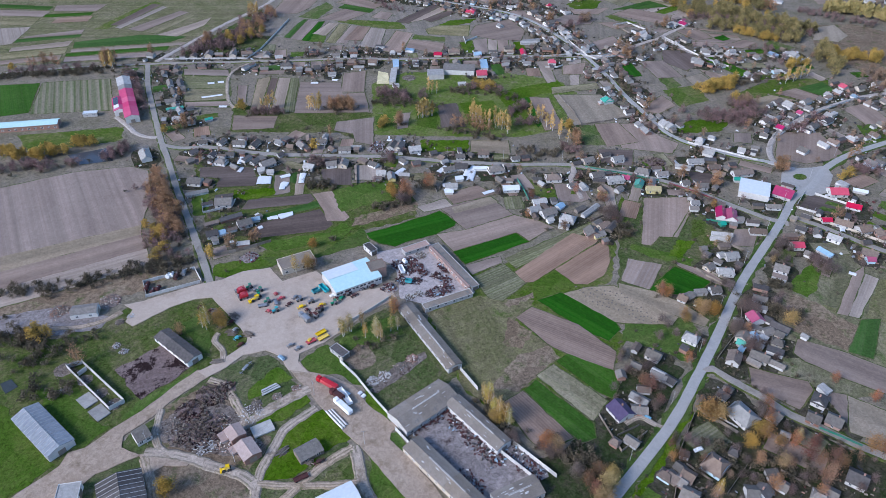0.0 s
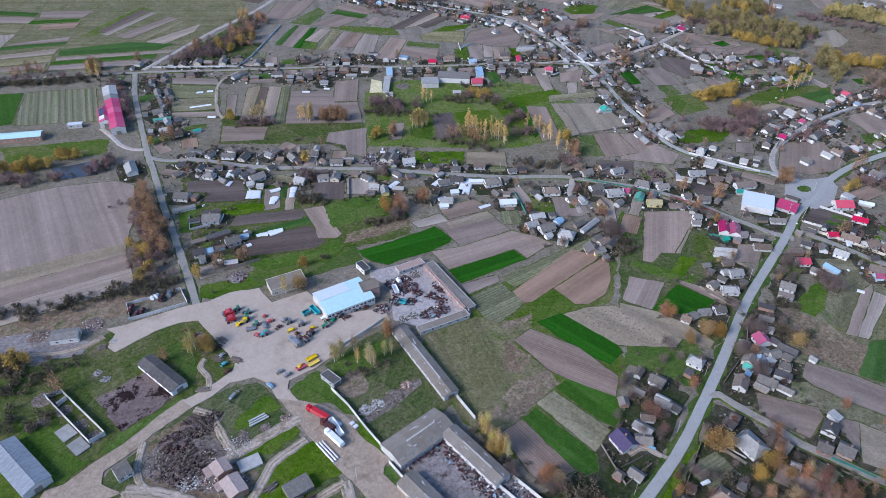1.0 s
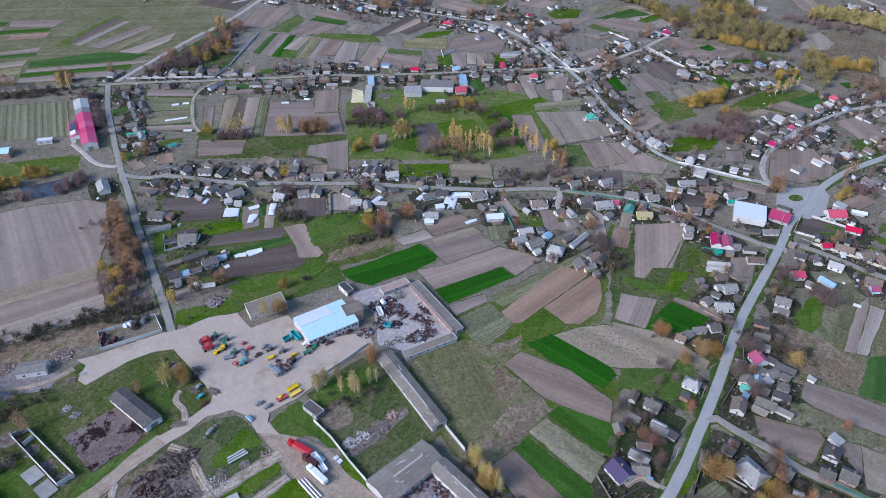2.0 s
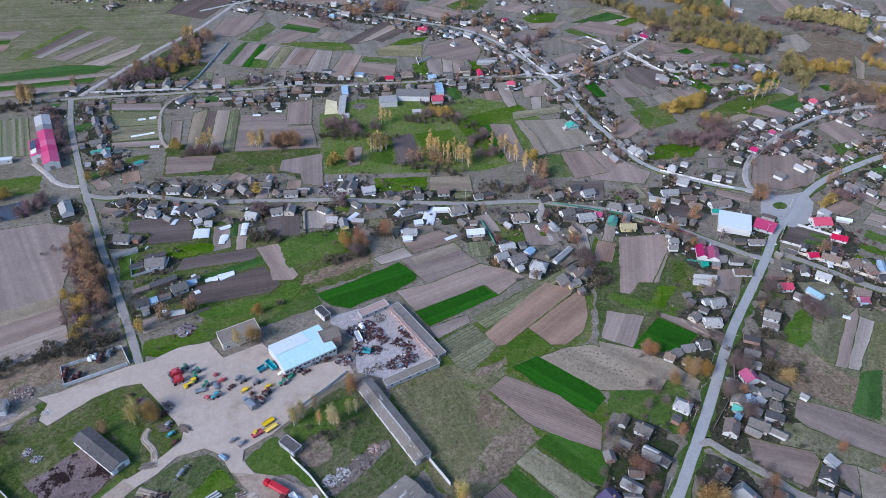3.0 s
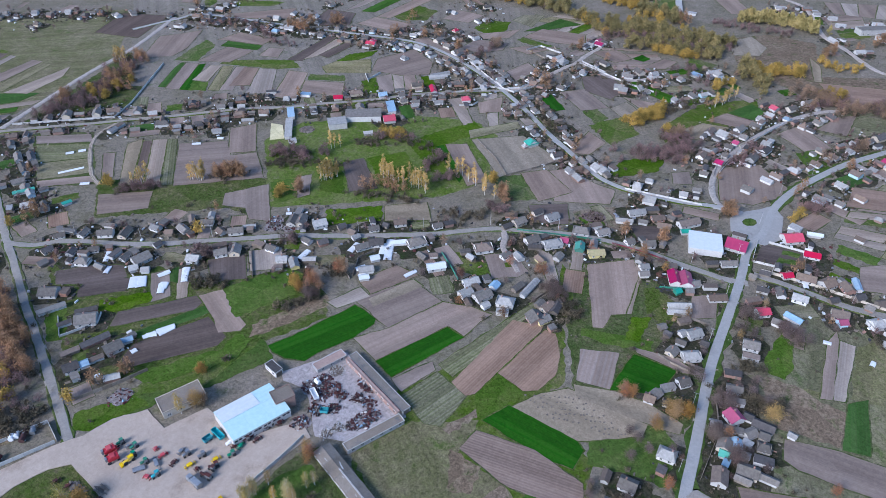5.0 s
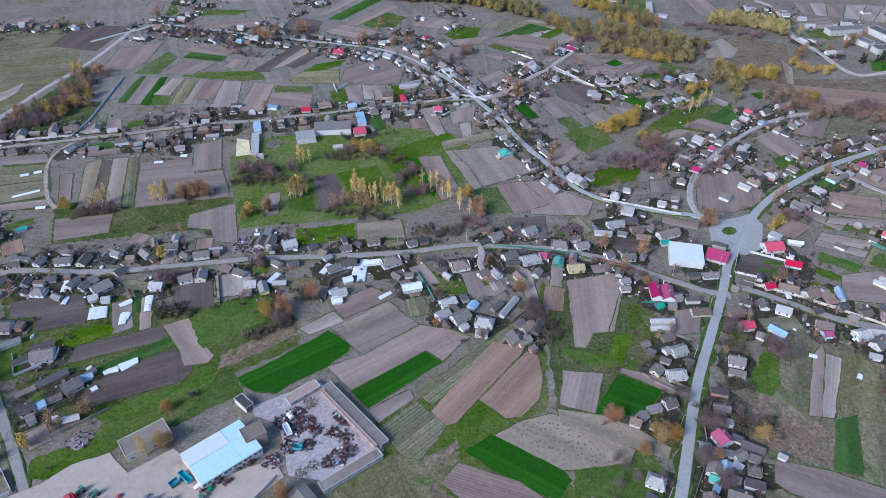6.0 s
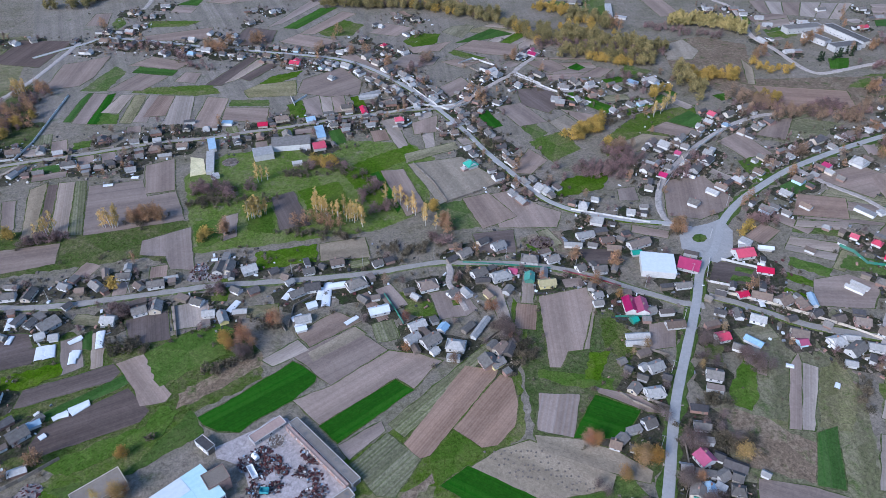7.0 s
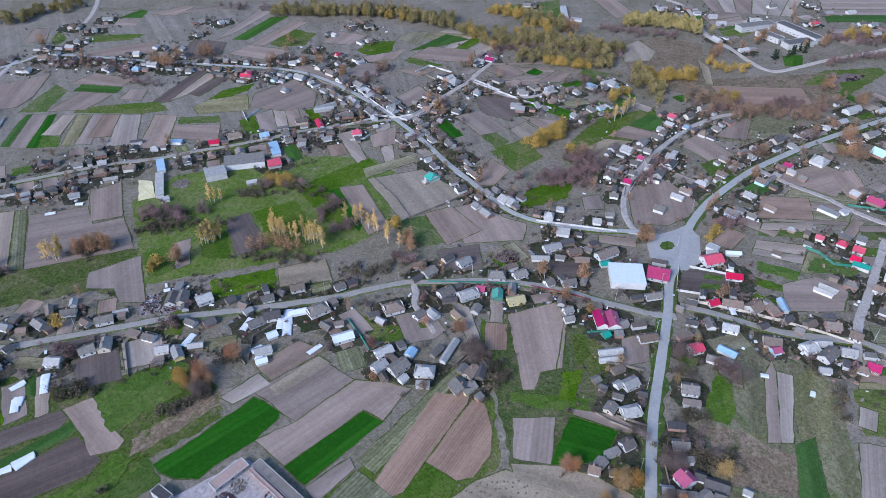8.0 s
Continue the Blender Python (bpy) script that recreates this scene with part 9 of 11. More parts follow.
fence(1.5, "green", (375.9, 416.1), (394.4, 403.5))
fence(1.6, "sand", (267.7, 498.0), (251.5, 480.0), (243.6, 468.0))
fence(1.2, "wood", (93.5, 540.1), (101.8, 511.1), (104.7, 487.2))
fence(1.2, "wood", (104.7, 487.2), (127.2, 494.1), (152.1, 503.8))

fence(1.6, "sand", (264.2, 336.6), (276.3, 325.8), (287.0, 313.5))
fence(1.4, "precast", (237.6, 393.9), (224.9, 376.0), (235.6, 369.4))
fence(1.5, "precast", (111.7, 686.0), (121.5, 651.2), (130.7, 623.2), (137.6, 615.0), (159.6, 624.4))
fence(1.5, "precast", (61.5, 617.5), (85.5, 619.5), (103.9, 623.6), (121.1, 628.2))
fence(1.5, "precast", (209.8, 667.3), (226.4, 638.5), (238.1, 618.1), (253.0, 600.5))
fence(1.6, "precast", (250.0, 471.6), (268.2, 489.8), (302.9, 516.1), (336.5, 537.1))
fence(1.6, "green", (49.3, 406.8), (52.6, 393.9), (55.0, 381.7))
fence(0.9, "precast", (116.3, 211.7), (123.4, 206.6), (130.5, 200.5))
fence(1.6, "blue", (85.4, 209.7), (93.2, 204.7))
fence(1.4, "wood", (70.4, 207.0), (76.7, 187.4), (89.9, 197.9))
fence(1.4, "wood", (155.7, 297.5), (147.1, 306.2), (143.3, 312.3))
fence(1.5, "wood", (159.0, 281.7), (152.5, 264.1), (134.1, 242.3))
fence(1.5, "wood", (177.3, 328.8), (169.6, 334.6), (159.1, 341.2))
fence(1.5, "wood", (259.2, 379.6), (250.6, 363.8))
fence(1.4, "wood", (-10.4, 406.8), (-4.3, 390.3))
fence(1.4, "wood", (-60.2, 423.5), (-57.6, 398.8))
fence(1.4, "wood", (13.1, 415.3), (1.1, 408.3), (-2.6, 392.7))
fence(1.4, "wood", (171.5, 701.8), (196.6, 707.0), (199.2, 690.6), (181.7, 681.0), (171.5, 701.8))
fence(1.6, "precast", (220.6, 434.8), (202.8, 445.4), (178.4, 459.7))

# ---- trees and scrub ----
grove("willow", 12, 5, (210.6, 547.6), (226.3, 558.0), (250.1, 569.4))
grove("orange", 5, 4, (473.0, 524.8), (488.3, 525.2))
grove("orange", 5, 5, (409.9, 465.6), (431.8, 469.7))
grove("bare", 9, 4, (389.2, 489.1), (418.8, 497.7))
grove("bare", 4, 3, (359.4, 489.8), (367.0, 491.7))
grove("birch", 14, 3.5, (-18.6, 497.4), (-7.7, 501.1))
grove("birch", 26, 3.0, (18.1, 500.4), (26.4, 490.4), (38.9, 483.5), (48.7, 471.6))
grove("bare", 9, 5, (56.4, 485.9), (69.9, 492.3))
grove("birch", 9, 2.5, (-106.2, 508.9), (-97.2, 508.9))
grove("orange", 24, 2.2, (-91.1, 508.7), (-82.6, 510.0), (-71.7, 508.3))
grove("orange", 5, 2.5, (-34.9, 480.0), (-31.7, 488.3))
grove("willow", 3, 2, (-41.7, 483.2), (-50.1, 476.3))
grove("birch", 3, 2, (-11.3, 537.5), (-8.6, 541.5))
grove("bare", 22, 6, (-54.3, 534.5), (-43.3, 540.8), (-28.2, 526.3))
grove("shrub", 18, 5, (-54.7, 522.0), (-38.3, 523.1))
grove("shrub", 10, 4, (5.8, 544.0), (22.1, 543.2))
grove("willow", 7, 4, (25.4, 556.8), (38.0, 546.9))
grove("willow", 2, 2, (93.8, 480.3), (95.6, 476.1))
grove("orange", 8, 3, (94.3, 466.1), (98.7, 453.0))
grove("bare", 6, 4, (83.2, 452.3), (90.5, 441.7))
grove("shrub", 26, 5, (59.2, 448.8), (66.7, 438.5), (81.3, 444.6))
grove("orange", 1, 1, (159.2, 512.6), (159.2, 510.4))
grove("orange", 3, 1.5, (159.1, 410.5), (162.5, 410.5))
grove("orange", 3, 1.5, (179.2, 399.6), (182.0, 399.7))
grove("orange", 4, 2.5, (84.7, 403.3), (87.3, 388.1))
grove("willow", 1, 1, (86.6, 395.9), (86.9, 394.9))
grove("orange", 3, 2, (99.5, 381.7), (102.0, 380.0))
grove("bare", 22, 6, (99.6, 373.1), (106.1, 366.1), (104.9, 354.6))
grove("shrub", 30, 6, (107.5, 357.7), (109.4, 347.4), (103.7, 340.0))
grove("orange", 2, 1, (164.4, 390.2), (158.2, 375.7))
grove("orange", 8, 2.5, (228.4, 421.0), (235.7, 421.7))
grove("orange", 3, 2, (336.9, 462.2), (342.6, 465.1))
grove("orange", 5, 3, (284.0, 438.2), (292.4, 440.2))
grove("willow", 2, 2, (268.0, 411.6), (273.6, 412.8))
grove("willow", 1, 0.5, (-92.8, 445.6), (-92.2, 445.0))
grove("bare", 8, 3, (-43.1, 430.0), (-32.0, 431.8))
grove("willow", 3, 1.5, (-34.6, 391.6), (-31.7, 384.4))
grove("orange", 5, 3, (-26.4, 390.2), (-24.6, 384.0))
grove("bare", 9, 3.5, (-28.1, 377.9), (-23.0, 379.9))
grove("shrub", 16, 3.5, (-43.0, 369.5), (-35.7, 372.6), (-29.0, 375.3))
grove("shrub", 10, 4, (-19.3, 401.6), (-10.5, 392.9))
grove("shrub", 30, 6, (-89.0, 397.1), (-79.4, 397.6), (-73.1, 395.6))
grove("bare", 12, 5, (-91.0, 428.1), (-83.6, 417.8))
grove("orange", 30, 7, (-191.5, 405.4), (-177.9, 374.7), (-165.9, 350.1), (-160.3, 338.5))
grove("bare", 46, 9, (-189.9, 394.8), (-171.7, 350.0), (-161.1, 322.0), (-152.1, 314.2))
grove("orange", 6, 3, (-164.1, 362.2), (-157.2, 359.3))
grove("willow", 6, 6, (-175.2, 349.9), (-167.7, 327.3), (-162.2, 315.6))
grove("shrub", 60, 9, (-167.1, 306.3), (-157.7, 311.5), (-145.0, 311.7))
grove("willow", 9, 5, (-310.0, 429.8), (-300.2, 433.9), (-283.7, 424.0))
grove("willow", 10, 4, (-286.5, 431.7), (-265.7, 436.9))
grove("willow", 5, 3, (-265.2, 445.0), (-253.1, 450.2))
grove("bare", 26, 7, (-315.7, 410.6), (-279.4, 414.9), (-253.3, 416.9))
grove("bare", 20, 5, (-236.0, 427.1), (-228.6, 439.2), (-226.1, 443.3))
grove("shrub", 50, 4, (-394.6, 559.5), (-351.1, 568.5), (-319.1, 572.8), (-287.1, 578.3))
grove("birch", 7, 3, (-297.2, 585.4), (-284.3, 590.6))
grove("orange", 4, 2.5, (-262.1, 591.1), (-261.3, 603.8))
grove("orange", 2, 2, (-271.1, 620.7), (-267.6, 619.4))
grove("orange", 2, 2, (-338.5, 589.4), (-334.0, 587.0))
grove("willow", 2, 2, (-376.7, 576.3), (-371.6, 578.9))
grove("bare", 46, 9, (-240.9, 620.0), (-203.6, 635.9), (-185.3, 672.6))
grove("orange", 5, 2.5, (-223.5, 635.4), (-223.1, 649.6))
grove("orange", 10, 4, (-198.1, 645.9), (-190.1, 669.5), (-176.7, 657.9))
grove("orange", 6, 4, (-201.5, 720.3), (-179.1, 724.3))
grove("willow", 2, 1.5, (-207.6, 464.8), (-206.6, 468.3))
grove("orange", 4, 3, (-196.5, 469.4), (-194.0, 481.1))
grove("bare", 8, 5, (-251.1, 531.4), (-236.0, 501.2))
grove("willow", 2, 1.5, (-159.1, 507.6), (-158.5, 512.6))
grove("birch", 5, 2, (-143.0, 503.0), (-132.6, 513.1))
grove("bare", 18, 2.5, (-151.6, 498.0), (-126.3, 503.3))
grove("birch", 4, 0.8, (-86.3, 304.0), (-79.2, 307.3))
grove("orange", 5, 0.8, (-82.6, 305.0), (-70.5, 311.2))
grove("willow", 1, 0.5, (-76.1, 329.7), (-75.8, 329.7))
grove("shrub", 2, 1.5, (-65.6, 335.4), (-64.5, 337.1))
grove("birch", 5, 2.5, (-50.3, 254.9), (-45.2, 260.2), (-39.8, 263.2))
grove("birch", 4, 2.5, (-36.4, 254.3), (-29.7, 257.3), (-22.5, 260.6))
grove("orange", 3, 2, (-26.7, 271.8), (-24.7, 276.2))
grove("shrub", 7, 5, (-45.5, 250.1), (-34.0, 246.4), (-26.2, 254.3))
grove("orange", 1, 0.5, (-4.8, 246.0), (-4.5, 246.0))
grove("orange", 1, 0.5, (-131.4, 255.9), (-131.1, 255.9))
grove("birch", 4, 2, (-120.7, 260.5), (-119.6, 264.7))
grove("willow", 2, 1.5, (-113.5, 261.4), (-112.9, 263.5))
grove("orange", 1, 0.5, (-173.9, 235.3), (-173.7, 235.3))
grove("shrub", 24, 3.5, (17.8, 218.1), (23.7, 206.7), (29.3, 197.4))
grove("willow", 4, 2, (22.9, 205.7), (25.9, 202.6))
grove("bare", 4, 2.5, (29.2, 195.9), (32.1, 194.4))
grove("willow", 1, 0.4, (-109.8, 166.0), (-109.6, 166.0))
grove("bare", 8, 2.5, (41.8, 187.1), (49.1, 187.8))
grove("willow", 5, 2.5, (134.1, 276.0), (143.0, 274.3))
grove("orange", 4, 2.5, (117.6, 290.3), (122.3, 288.2))
grove("bare", 4, 2, (190.8, 323.0), (198.3, 316.8))
grove("bare", 14, 4, (210.2, 320.7), (215.7, 315.9), (218.7, 310.4))
grove("shrub", 34, 5, (169.3, 281.4), (176.3, 276.2), (184.7, 271.5))
grove("willow", 1, 0.5, (178.6, 267.6), (178.8, 267.5))
grove("shrub", 12, 2.5, (246.3, 276.1), (258.3, 291.3))
grove("bare", 6, 3, (198.5, 335.1), (199.2, 328.8))
grove("shrub", 12, 4, (177.4, 299.4), (188.0, 297.8))
grove("bare", 10, 4, (278.3, 423.7), (294.7, 415.4))
grove("shrub", 40, 7, (136.7, 572.5), (151.8, 559.1), (150.7, 542.7))
grove("bare", 14, 5, (65.8, 516.8), (48.7, 502.1))
grove("orange", 10, 4, (-51.0, 792.9), (-36.5, 780.3), (-30.7, 782.5))
grove("orange", 5, 2, (-9.2, 796.4), (0.9, 796.1))
grove("orange", 4, 3, (-114.8, 822.4), (-103.3, 828.5))
grove("orange", 5, 3, (47.3, 751.5), (73.9, 799.6))
grove("bare", 60, 10, (199.5, 499.9), (224.5, 495.6), (245.5, 505.6))
grove("shrub", 60, 6, (-237.5, 286.1), (-209.4, 291.2), (-181.6, 298.7), (-171.8, 306.3))
grove("shrub", 26, 7, (-211.0, 256.1), (-197.9, 252.2), (-220.3, 252.0))
grove("shrub", 16, 6, (-172.5, 219.3), (-178.8, 215.9), (-188.1, 219.1))
grove("bare", 30, 4, (149.8, 264.7), (153.0, 248.6), (153.1, 241.0))
grove("birch", 8, 3, (20.3, 216.4), (29.4, 198.9))
grove("orange", 26, 6, (-186.2, 394.8), (-168.5, 356.0), (-158.1, 335.7))
grove("shrub", 40, 6, (52.7, 187.3), (65.2, 176.2))
grove("shrub", 40, 8, (112.9, 187.9), (134.1, 179.6), (154.3, 171.7))
grove("shrub", 30, 6, (89.8, 240.3), (100.2, 225.9))
grove("shrub", 60, 10, (-218.7, 260.1), (-196.4, 236.8), (-178.3, 252.5))
grove("willow", 4, 4, (-211.9, 252.1), (-195.1, 252.3))
grove("orange", 5, 3, (191.8, 337.2), (198.5, 345.4))
grove("birch", 12, 3, (65.5, 496.9), (77.6, 486.7), (88.3, 459.2))
grove("orange", 8, 4, (5.9, 485.1), (18.6, 481.1), (34.0, 473.4))
grove("shrub", 30, 4, (-1.1, 478.7), (23.5, 468.2), (41.7, 459.7))
grove("bare", 20, 5, (157.3, 299.2), (161.1, 273.7))
grove("orange", 3, 1.2, (-124.9, 328.1), (-116.5, 330.1))
grove("orange", 3, 1, (-113.9, 332.9), (-109.0, 334.6))
grove("willow", 1, 0.3, (-133.9, 320.1), (-133.4, 320.1))
grove("birch", 3, 3, (-40.3, 250.2), (-29.3, 254.4), (-23.4, 252.4))
grove("orange", 3, 2, (-9.9, 394.6), (-7.5, 397.0))
grove("orange", 5, 2, (43.4, 190.1), (49.1, 187.2))
grove("rust", 10, 5, (421.9, 501.4), (459.6, 508.7), (473.9, 489.8))
grove("shrub", 24, 6, (-48.2, 519.9), (-25.1, 518.9), (-5.0, 515.8))
grove("shrub", 24, 6, (11.3, 544.4), (40.4, 542.5), (67.7, 526.7))
grove("bare", 12, 6, (-51.6, 530.4), (-28.1, 532.7), (-11.0, 530.7))
grove("bare", 10, 5, (15.5, 550.3), (48.1, 543.8))

grove("forest", 26, 10, (-220.2, 946.6), (-183.0, 940.2), (-169.0, 953.3), (-144.2, 974.9), (-122.3, 979.6))
grove("willow", 8, 8, (-191.2, 960.2), (-164.3, 959.0), (-138.9, 977.1))
grove("forest", 95, 10, (71.9, 892.8), (110.7, 875.2), (145.5, 869.9), (178.2, 854.2), (199.4, 842.2), (217.0, 819.1), (236.9, 806.0))
grove("bare", 60, 12, (22.5, 930.7), (72.8, 899.9), (135.5, 880.4), (190.8, 855.8), (239.0, 812.2))
grove("willow", 22, 9, (110.7, 875.2), (162.1, 862.9), (195.8, 829.1), (210.6, 828.0))
grove("orange", 10, 8, (157.6, 869.8), (182.9, 873.2), (213.3, 827.2))
grove("forest", 28, 9, (225.5, 807.8), (249.2, 772.3), (257.7, 747.8), (267.9, 729.6))
grove("willow", 9, 6, (247.5, 784.2), (248.8, 762.9), (252.5, 749.4), (262.8, 731.2))
grove("willow", 24, 9, (285.6, 830.0), (302.9, 817.2), (315.8, 802.4))
grove("forest", 26, 10, (313.8, 797.7), (323.7, 777.2), (340.7, 760.2))
grove("orange", 7, 6, (345.6, 770.4), (343.2, 746.3), (336.6, 745.1))
grove("forest", 80, 15, (270.6, 743.8), (301.4, 740.3), (318.7, 713.8), (340.2, 698.3), (362.8, 691.2))
grove("bare", 60, 16, (263.8, 733.8), (292.7, 707.4), (327.7, 685.1), (358.8, 683.9))
grove("willow", 18, 12, (289.8, 740.8), (324.4, 778.7), (328.8, 710.6), (345.2, 696.7))
grove("forest", 46, 11, (267.5, 701.1), (292.1, 693.5), (320.6, 671.0), (346.1, 671.2))
grove("willow", 16, 7, (313.2, 678.7), (314.7, 664.9), (285.1, 690.2))
grove("poplar", 70, 5, (401.6, 751.3), (426.7, 743.5), (444.9, 731.0))
grove("poplar", 46, 5, (446.4, 727.2), (455.8, 717.7), (466.5, 704.6))
grove("bare", 26, 9, (374.5, 752.9), (390.0, 734.9), (433.2, 702.3))
grove("willow", 34, 8, (355.9, 616.9), (377.2, 627.4), (387.3, 616.8), (397.3, 626.2))
grove("willow", 5, 4, (355.8, 631.6), (365.9, 641.1))
grove("forest", 18, 8, (351.7, 645.6), (346.3, 608.0), (349.2, 586.6))
grove("willow", 9, 5, (387.6, 572.4), (399.3, 577.7), (398.6, 566.8))
grove("rust", 26, 8, (367.0, 573.4), (378.8, 575.2), (390.0, 560.8), (395.5, 553.8))
grove("rust", 34, 7, (358.0, 552.1), (393.6, 544.0), (425.5, 531.0), (444.4, 528.1))
grove("bare", 44, 8, (366.8, 557.5), (403.5, 550.3), (428.1, 534.2), (455.0, 534.2))
grove("rust", 14, 6, (436.0, 530.8), (455.7, 538.2), (466.0, 545.7))
grove("bare", 22, 4, (422.9, 550.5), (438.3, 552.2), (445.5, 545.6))
grove("orange", 8, 5, (427.6, 643.0), (443.6, 657.4), (452.6, 666.1))
grove("willow", 7, 6, (423.9, 640.1), (431.5, 623.2), (450.6, 617.3))
grove("conifer", 9, 4, (486.9, 632.7), (498.1, 632.0), (526.6, 640.1), (544.5, 646.3))
grove("orange", 10, 4, (494.2, 665.0), (512.4, 674.5), (533.2, 690.3))
grove("orange", 6, 4, (599.7, 755.1), (593.2, 738.0), (519.4, 624.0))
grove("orange", 5, 3, (551.2, 642.7), (565.1, 653.5))
grove("willow", 18, 10, (591.7, 662.4), (615.2, 658.3), (623.6, 639.9), (633.8, 621.4))
grove("bare", 46, 12, (574.6, 658.3), (606.0, 648.5), (619.6, 614.0))
grove("bare", 30, 7, (517.9, 614.8), (551.0, 609.9), (586.7, 607.2))
grove("willow", 26, 6, (216.9, 548.8), (226.8, 552.9), (238.0, 558.5), (245.6, 561.8))
grove("shrub", 40, 6, (216.4, 556.1), (247.2, 563.2), (272.9, 576.7))
grove("bare", 16, 6, (230.4, 522.3), (234.3, 517.8), (246.6, 524.8))
grove("rust", 14, 5, (235.2, 524.1), (246.6, 524.8))
grove("willow", 9, 4, (302.5, 599.1), (318.2, 609.9), (326.3, 608.5))
grove("birch", 9, 3, (289.5, 566.5), (305.0, 576.9), (314.6, 582.3))
grove("willow", 1, 0.5, (234.7, 529.4), (235.0, 529.2))
grove("rust", 5, 3, (329.4, 478.3), (338.3, 463.0))
grove("rust", 6, 3, (360.6, 486.5), (371.0, 490.1))
grove("orange", 8, 4, (433.3, 486.4), (436.1, 482.8), (444.2, 494.0))
grove("rust", 8, 4, (425.9, 466.1), (431.2, 461.1))
grove("orange", 6, 3, (484.2, 564.9), (495.0, 567.4))
grove("rust", 10, 5, (476.0, 539.3), (497.4, 538.1), (504.4, 530.5))
grove("orange", 9, 5, (159.1, 641.7), (165.4, 631.1), (164.6, 620.8))
grove("orange", 3, 2, (216.6, 695.5), (221.9, 703.1))
grove("orange", 2, 1.5, (77.3, 744.3), (79.5, 748.9))
grove("orange", 2, 1.5, (91.0, 750.7), (92.1, 745.0))
grove("orange", 1, 1, (75.7, 801.5), (75.9, 798.4))
grove("orange", 7, 3, (-114.7, 821.8), (-107.9, 826.6), (-103.2, 828.0))
grove("orange", 8, 4, (-50.9, 784.3), (-34.0, 787.0), (-26.4, 804.0))
grove("orange", 4, 3, (-6.5, 797.8), (-0.2, 804.4))
grove("orange", 2, 1, (-151.0, 869.1), (-148.1, 865.2))
grove("orange", 3, 2, (37.9, 751.3), (40.3, 755.8))
grove("bare", 26, 5, (-132.1, 807.0), (-94.7, 808.7), (-59.6, 746.6), (-41.3, 735.0))
grove("shrub", 60, 8, (-153.0, 826.9), (-104.2, 809.0), (-55.8, 793.9), (21.1, 761.8))
grove("bare", 14, 6, (94.7, 692.5), (116.2, 679.9), (145.5, 720.4))
grove("rust", 4, 3, (140.7, 711.4), (144.9, 717.9))
grove("orange", 5, 4, (102.5, 708.2), (112.7, 710.0))
grove("shrub", 40, 10, (200.9, 665.3), (231.3, 638.1), (253.9, 598.1))
grove("bare", 16, 6, (283.4, 639.5), (307.1, 644.3), (297.9, 606.0))
grove("bare", 12, 4, (260.0, 477.0), (289.9, 490.7), (283.0, 509.2))
grove("orange", 12, 4, (-301.8, 597.3), (-296.2, 602.5))
grove("orange", 5, 3, (-364.1, 585.9), (-342.3, 592.6))
grove("orange", 7, 3, (-222.1, 641.9), (-224.9, 656.3))
grove("orange", 12, 5, (-202.4, 687.1), (-184.1, 679.8), (-183.5, 703.6))
grove("willow", 8, 5, (-208.8, 656.6), (-191.0, 649.8), (-179.7, 672.2))
grove("bare", 60, 11, (-232.8, 627.8), (-208.8, 656.6), (-194.1, 687.3), (-178.3, 720.3))
grove("birch", 8, 3, (-203.3, 728.2), (-192.7, 720.0))
grove("orange", 5, 3, (-181.2, 728.8), (-175.4, 720.4))
grove("shrub", 70, 4, (-379.5, 567.5), (-333.2, 572.0), (-290.6, 587.5), (-263.2, 594.3))
grove("bare", 20, 4, (-381.3, 571.0), (-335.3, 576.8), (-299.4, 584.8))
grove("bare", 24, 6, (-271.5, 575.7), (-252.3, 541.8), (-239.2, 510.6))

tree("willow", 118.3, 206.6, 1.35, 0, 0)
tree("willow", 123.0, 205.4, 1.2, 67, 1)
tree("willow", 139.1, 197.5, 1.0, 134, 2)
tree("orange", 139.8, 194.5, 1.05, 201, 3)
tree("willow", 132.4, 191.4, 0.9, 268, 0)
tree("orange", 146.8, 212.1, 0.9, 335, 1)
tree("bare", 142.4, 206.8, 1.1, 42, 2)
tree("rust", 145.8, 205.6, 0.9, 109, 3)
tree("orange", 144.4, 191.0, 0.85, 176, 0)
tree("orange", 150.5, 190.5, 1.0, 243, 1)
tree("birch", 152.4, 191.7, 0.75, 310, 2)
tree("rust", 154.9, 184.7, 1.25, 17, 3)
tree("rust", 163.8, 182.0, 1.2, 84, 0)
tree("rust", 166.1, 180.4, 1.0, 151, 1)
tree("rust", 158.1, 182.0, 1.0, 218, 2)
tree("orange", 157.9, 173.8, 1.1, 285, 3)
tree("conifer", 171.1, 182.1, 1.0, 352, 0)
tree("orange", 172.9, 183.2, 0.9, 59, 1)
tree("orange", 134.5, 169.3, 1.0, 126, 2)
tree("orange", 141.7, 180.1, 0.9, 193, 3)
tree("orange", 132.4, 181.7, 0.85, 260, 0)
tree("birch", 111.2, 166.5, 0.8, 327, 1)
tree("orange", 110.0, 165.4, 0.8, 34, 2)
tree("willow", 67.8, 170.2, 1.1, 101, 3)
tree("willow", 64.3, 163.0, 1.2, 168, 0)
tree("willow", 70.0, 174.8, 0.9, 235, 1)
tree("rust", 64.6, 175.5, 1.0, 302, 2)
tree("rust", 59.7, 171.2, 0.9, 9, 3)
tree("rust", 61.8, 166.8, 1.0, 76, 0)
tree("bare", 55.8, 176.0, 1.1, 143, 1)
tree("orange", 118.7, 239.7, 0.8, 210, 2)
tree("rust", 96.0, 221.5, 1.15, 277, 3)
tree("rust", 94.1, 224.9, 0.9, 344, 0)
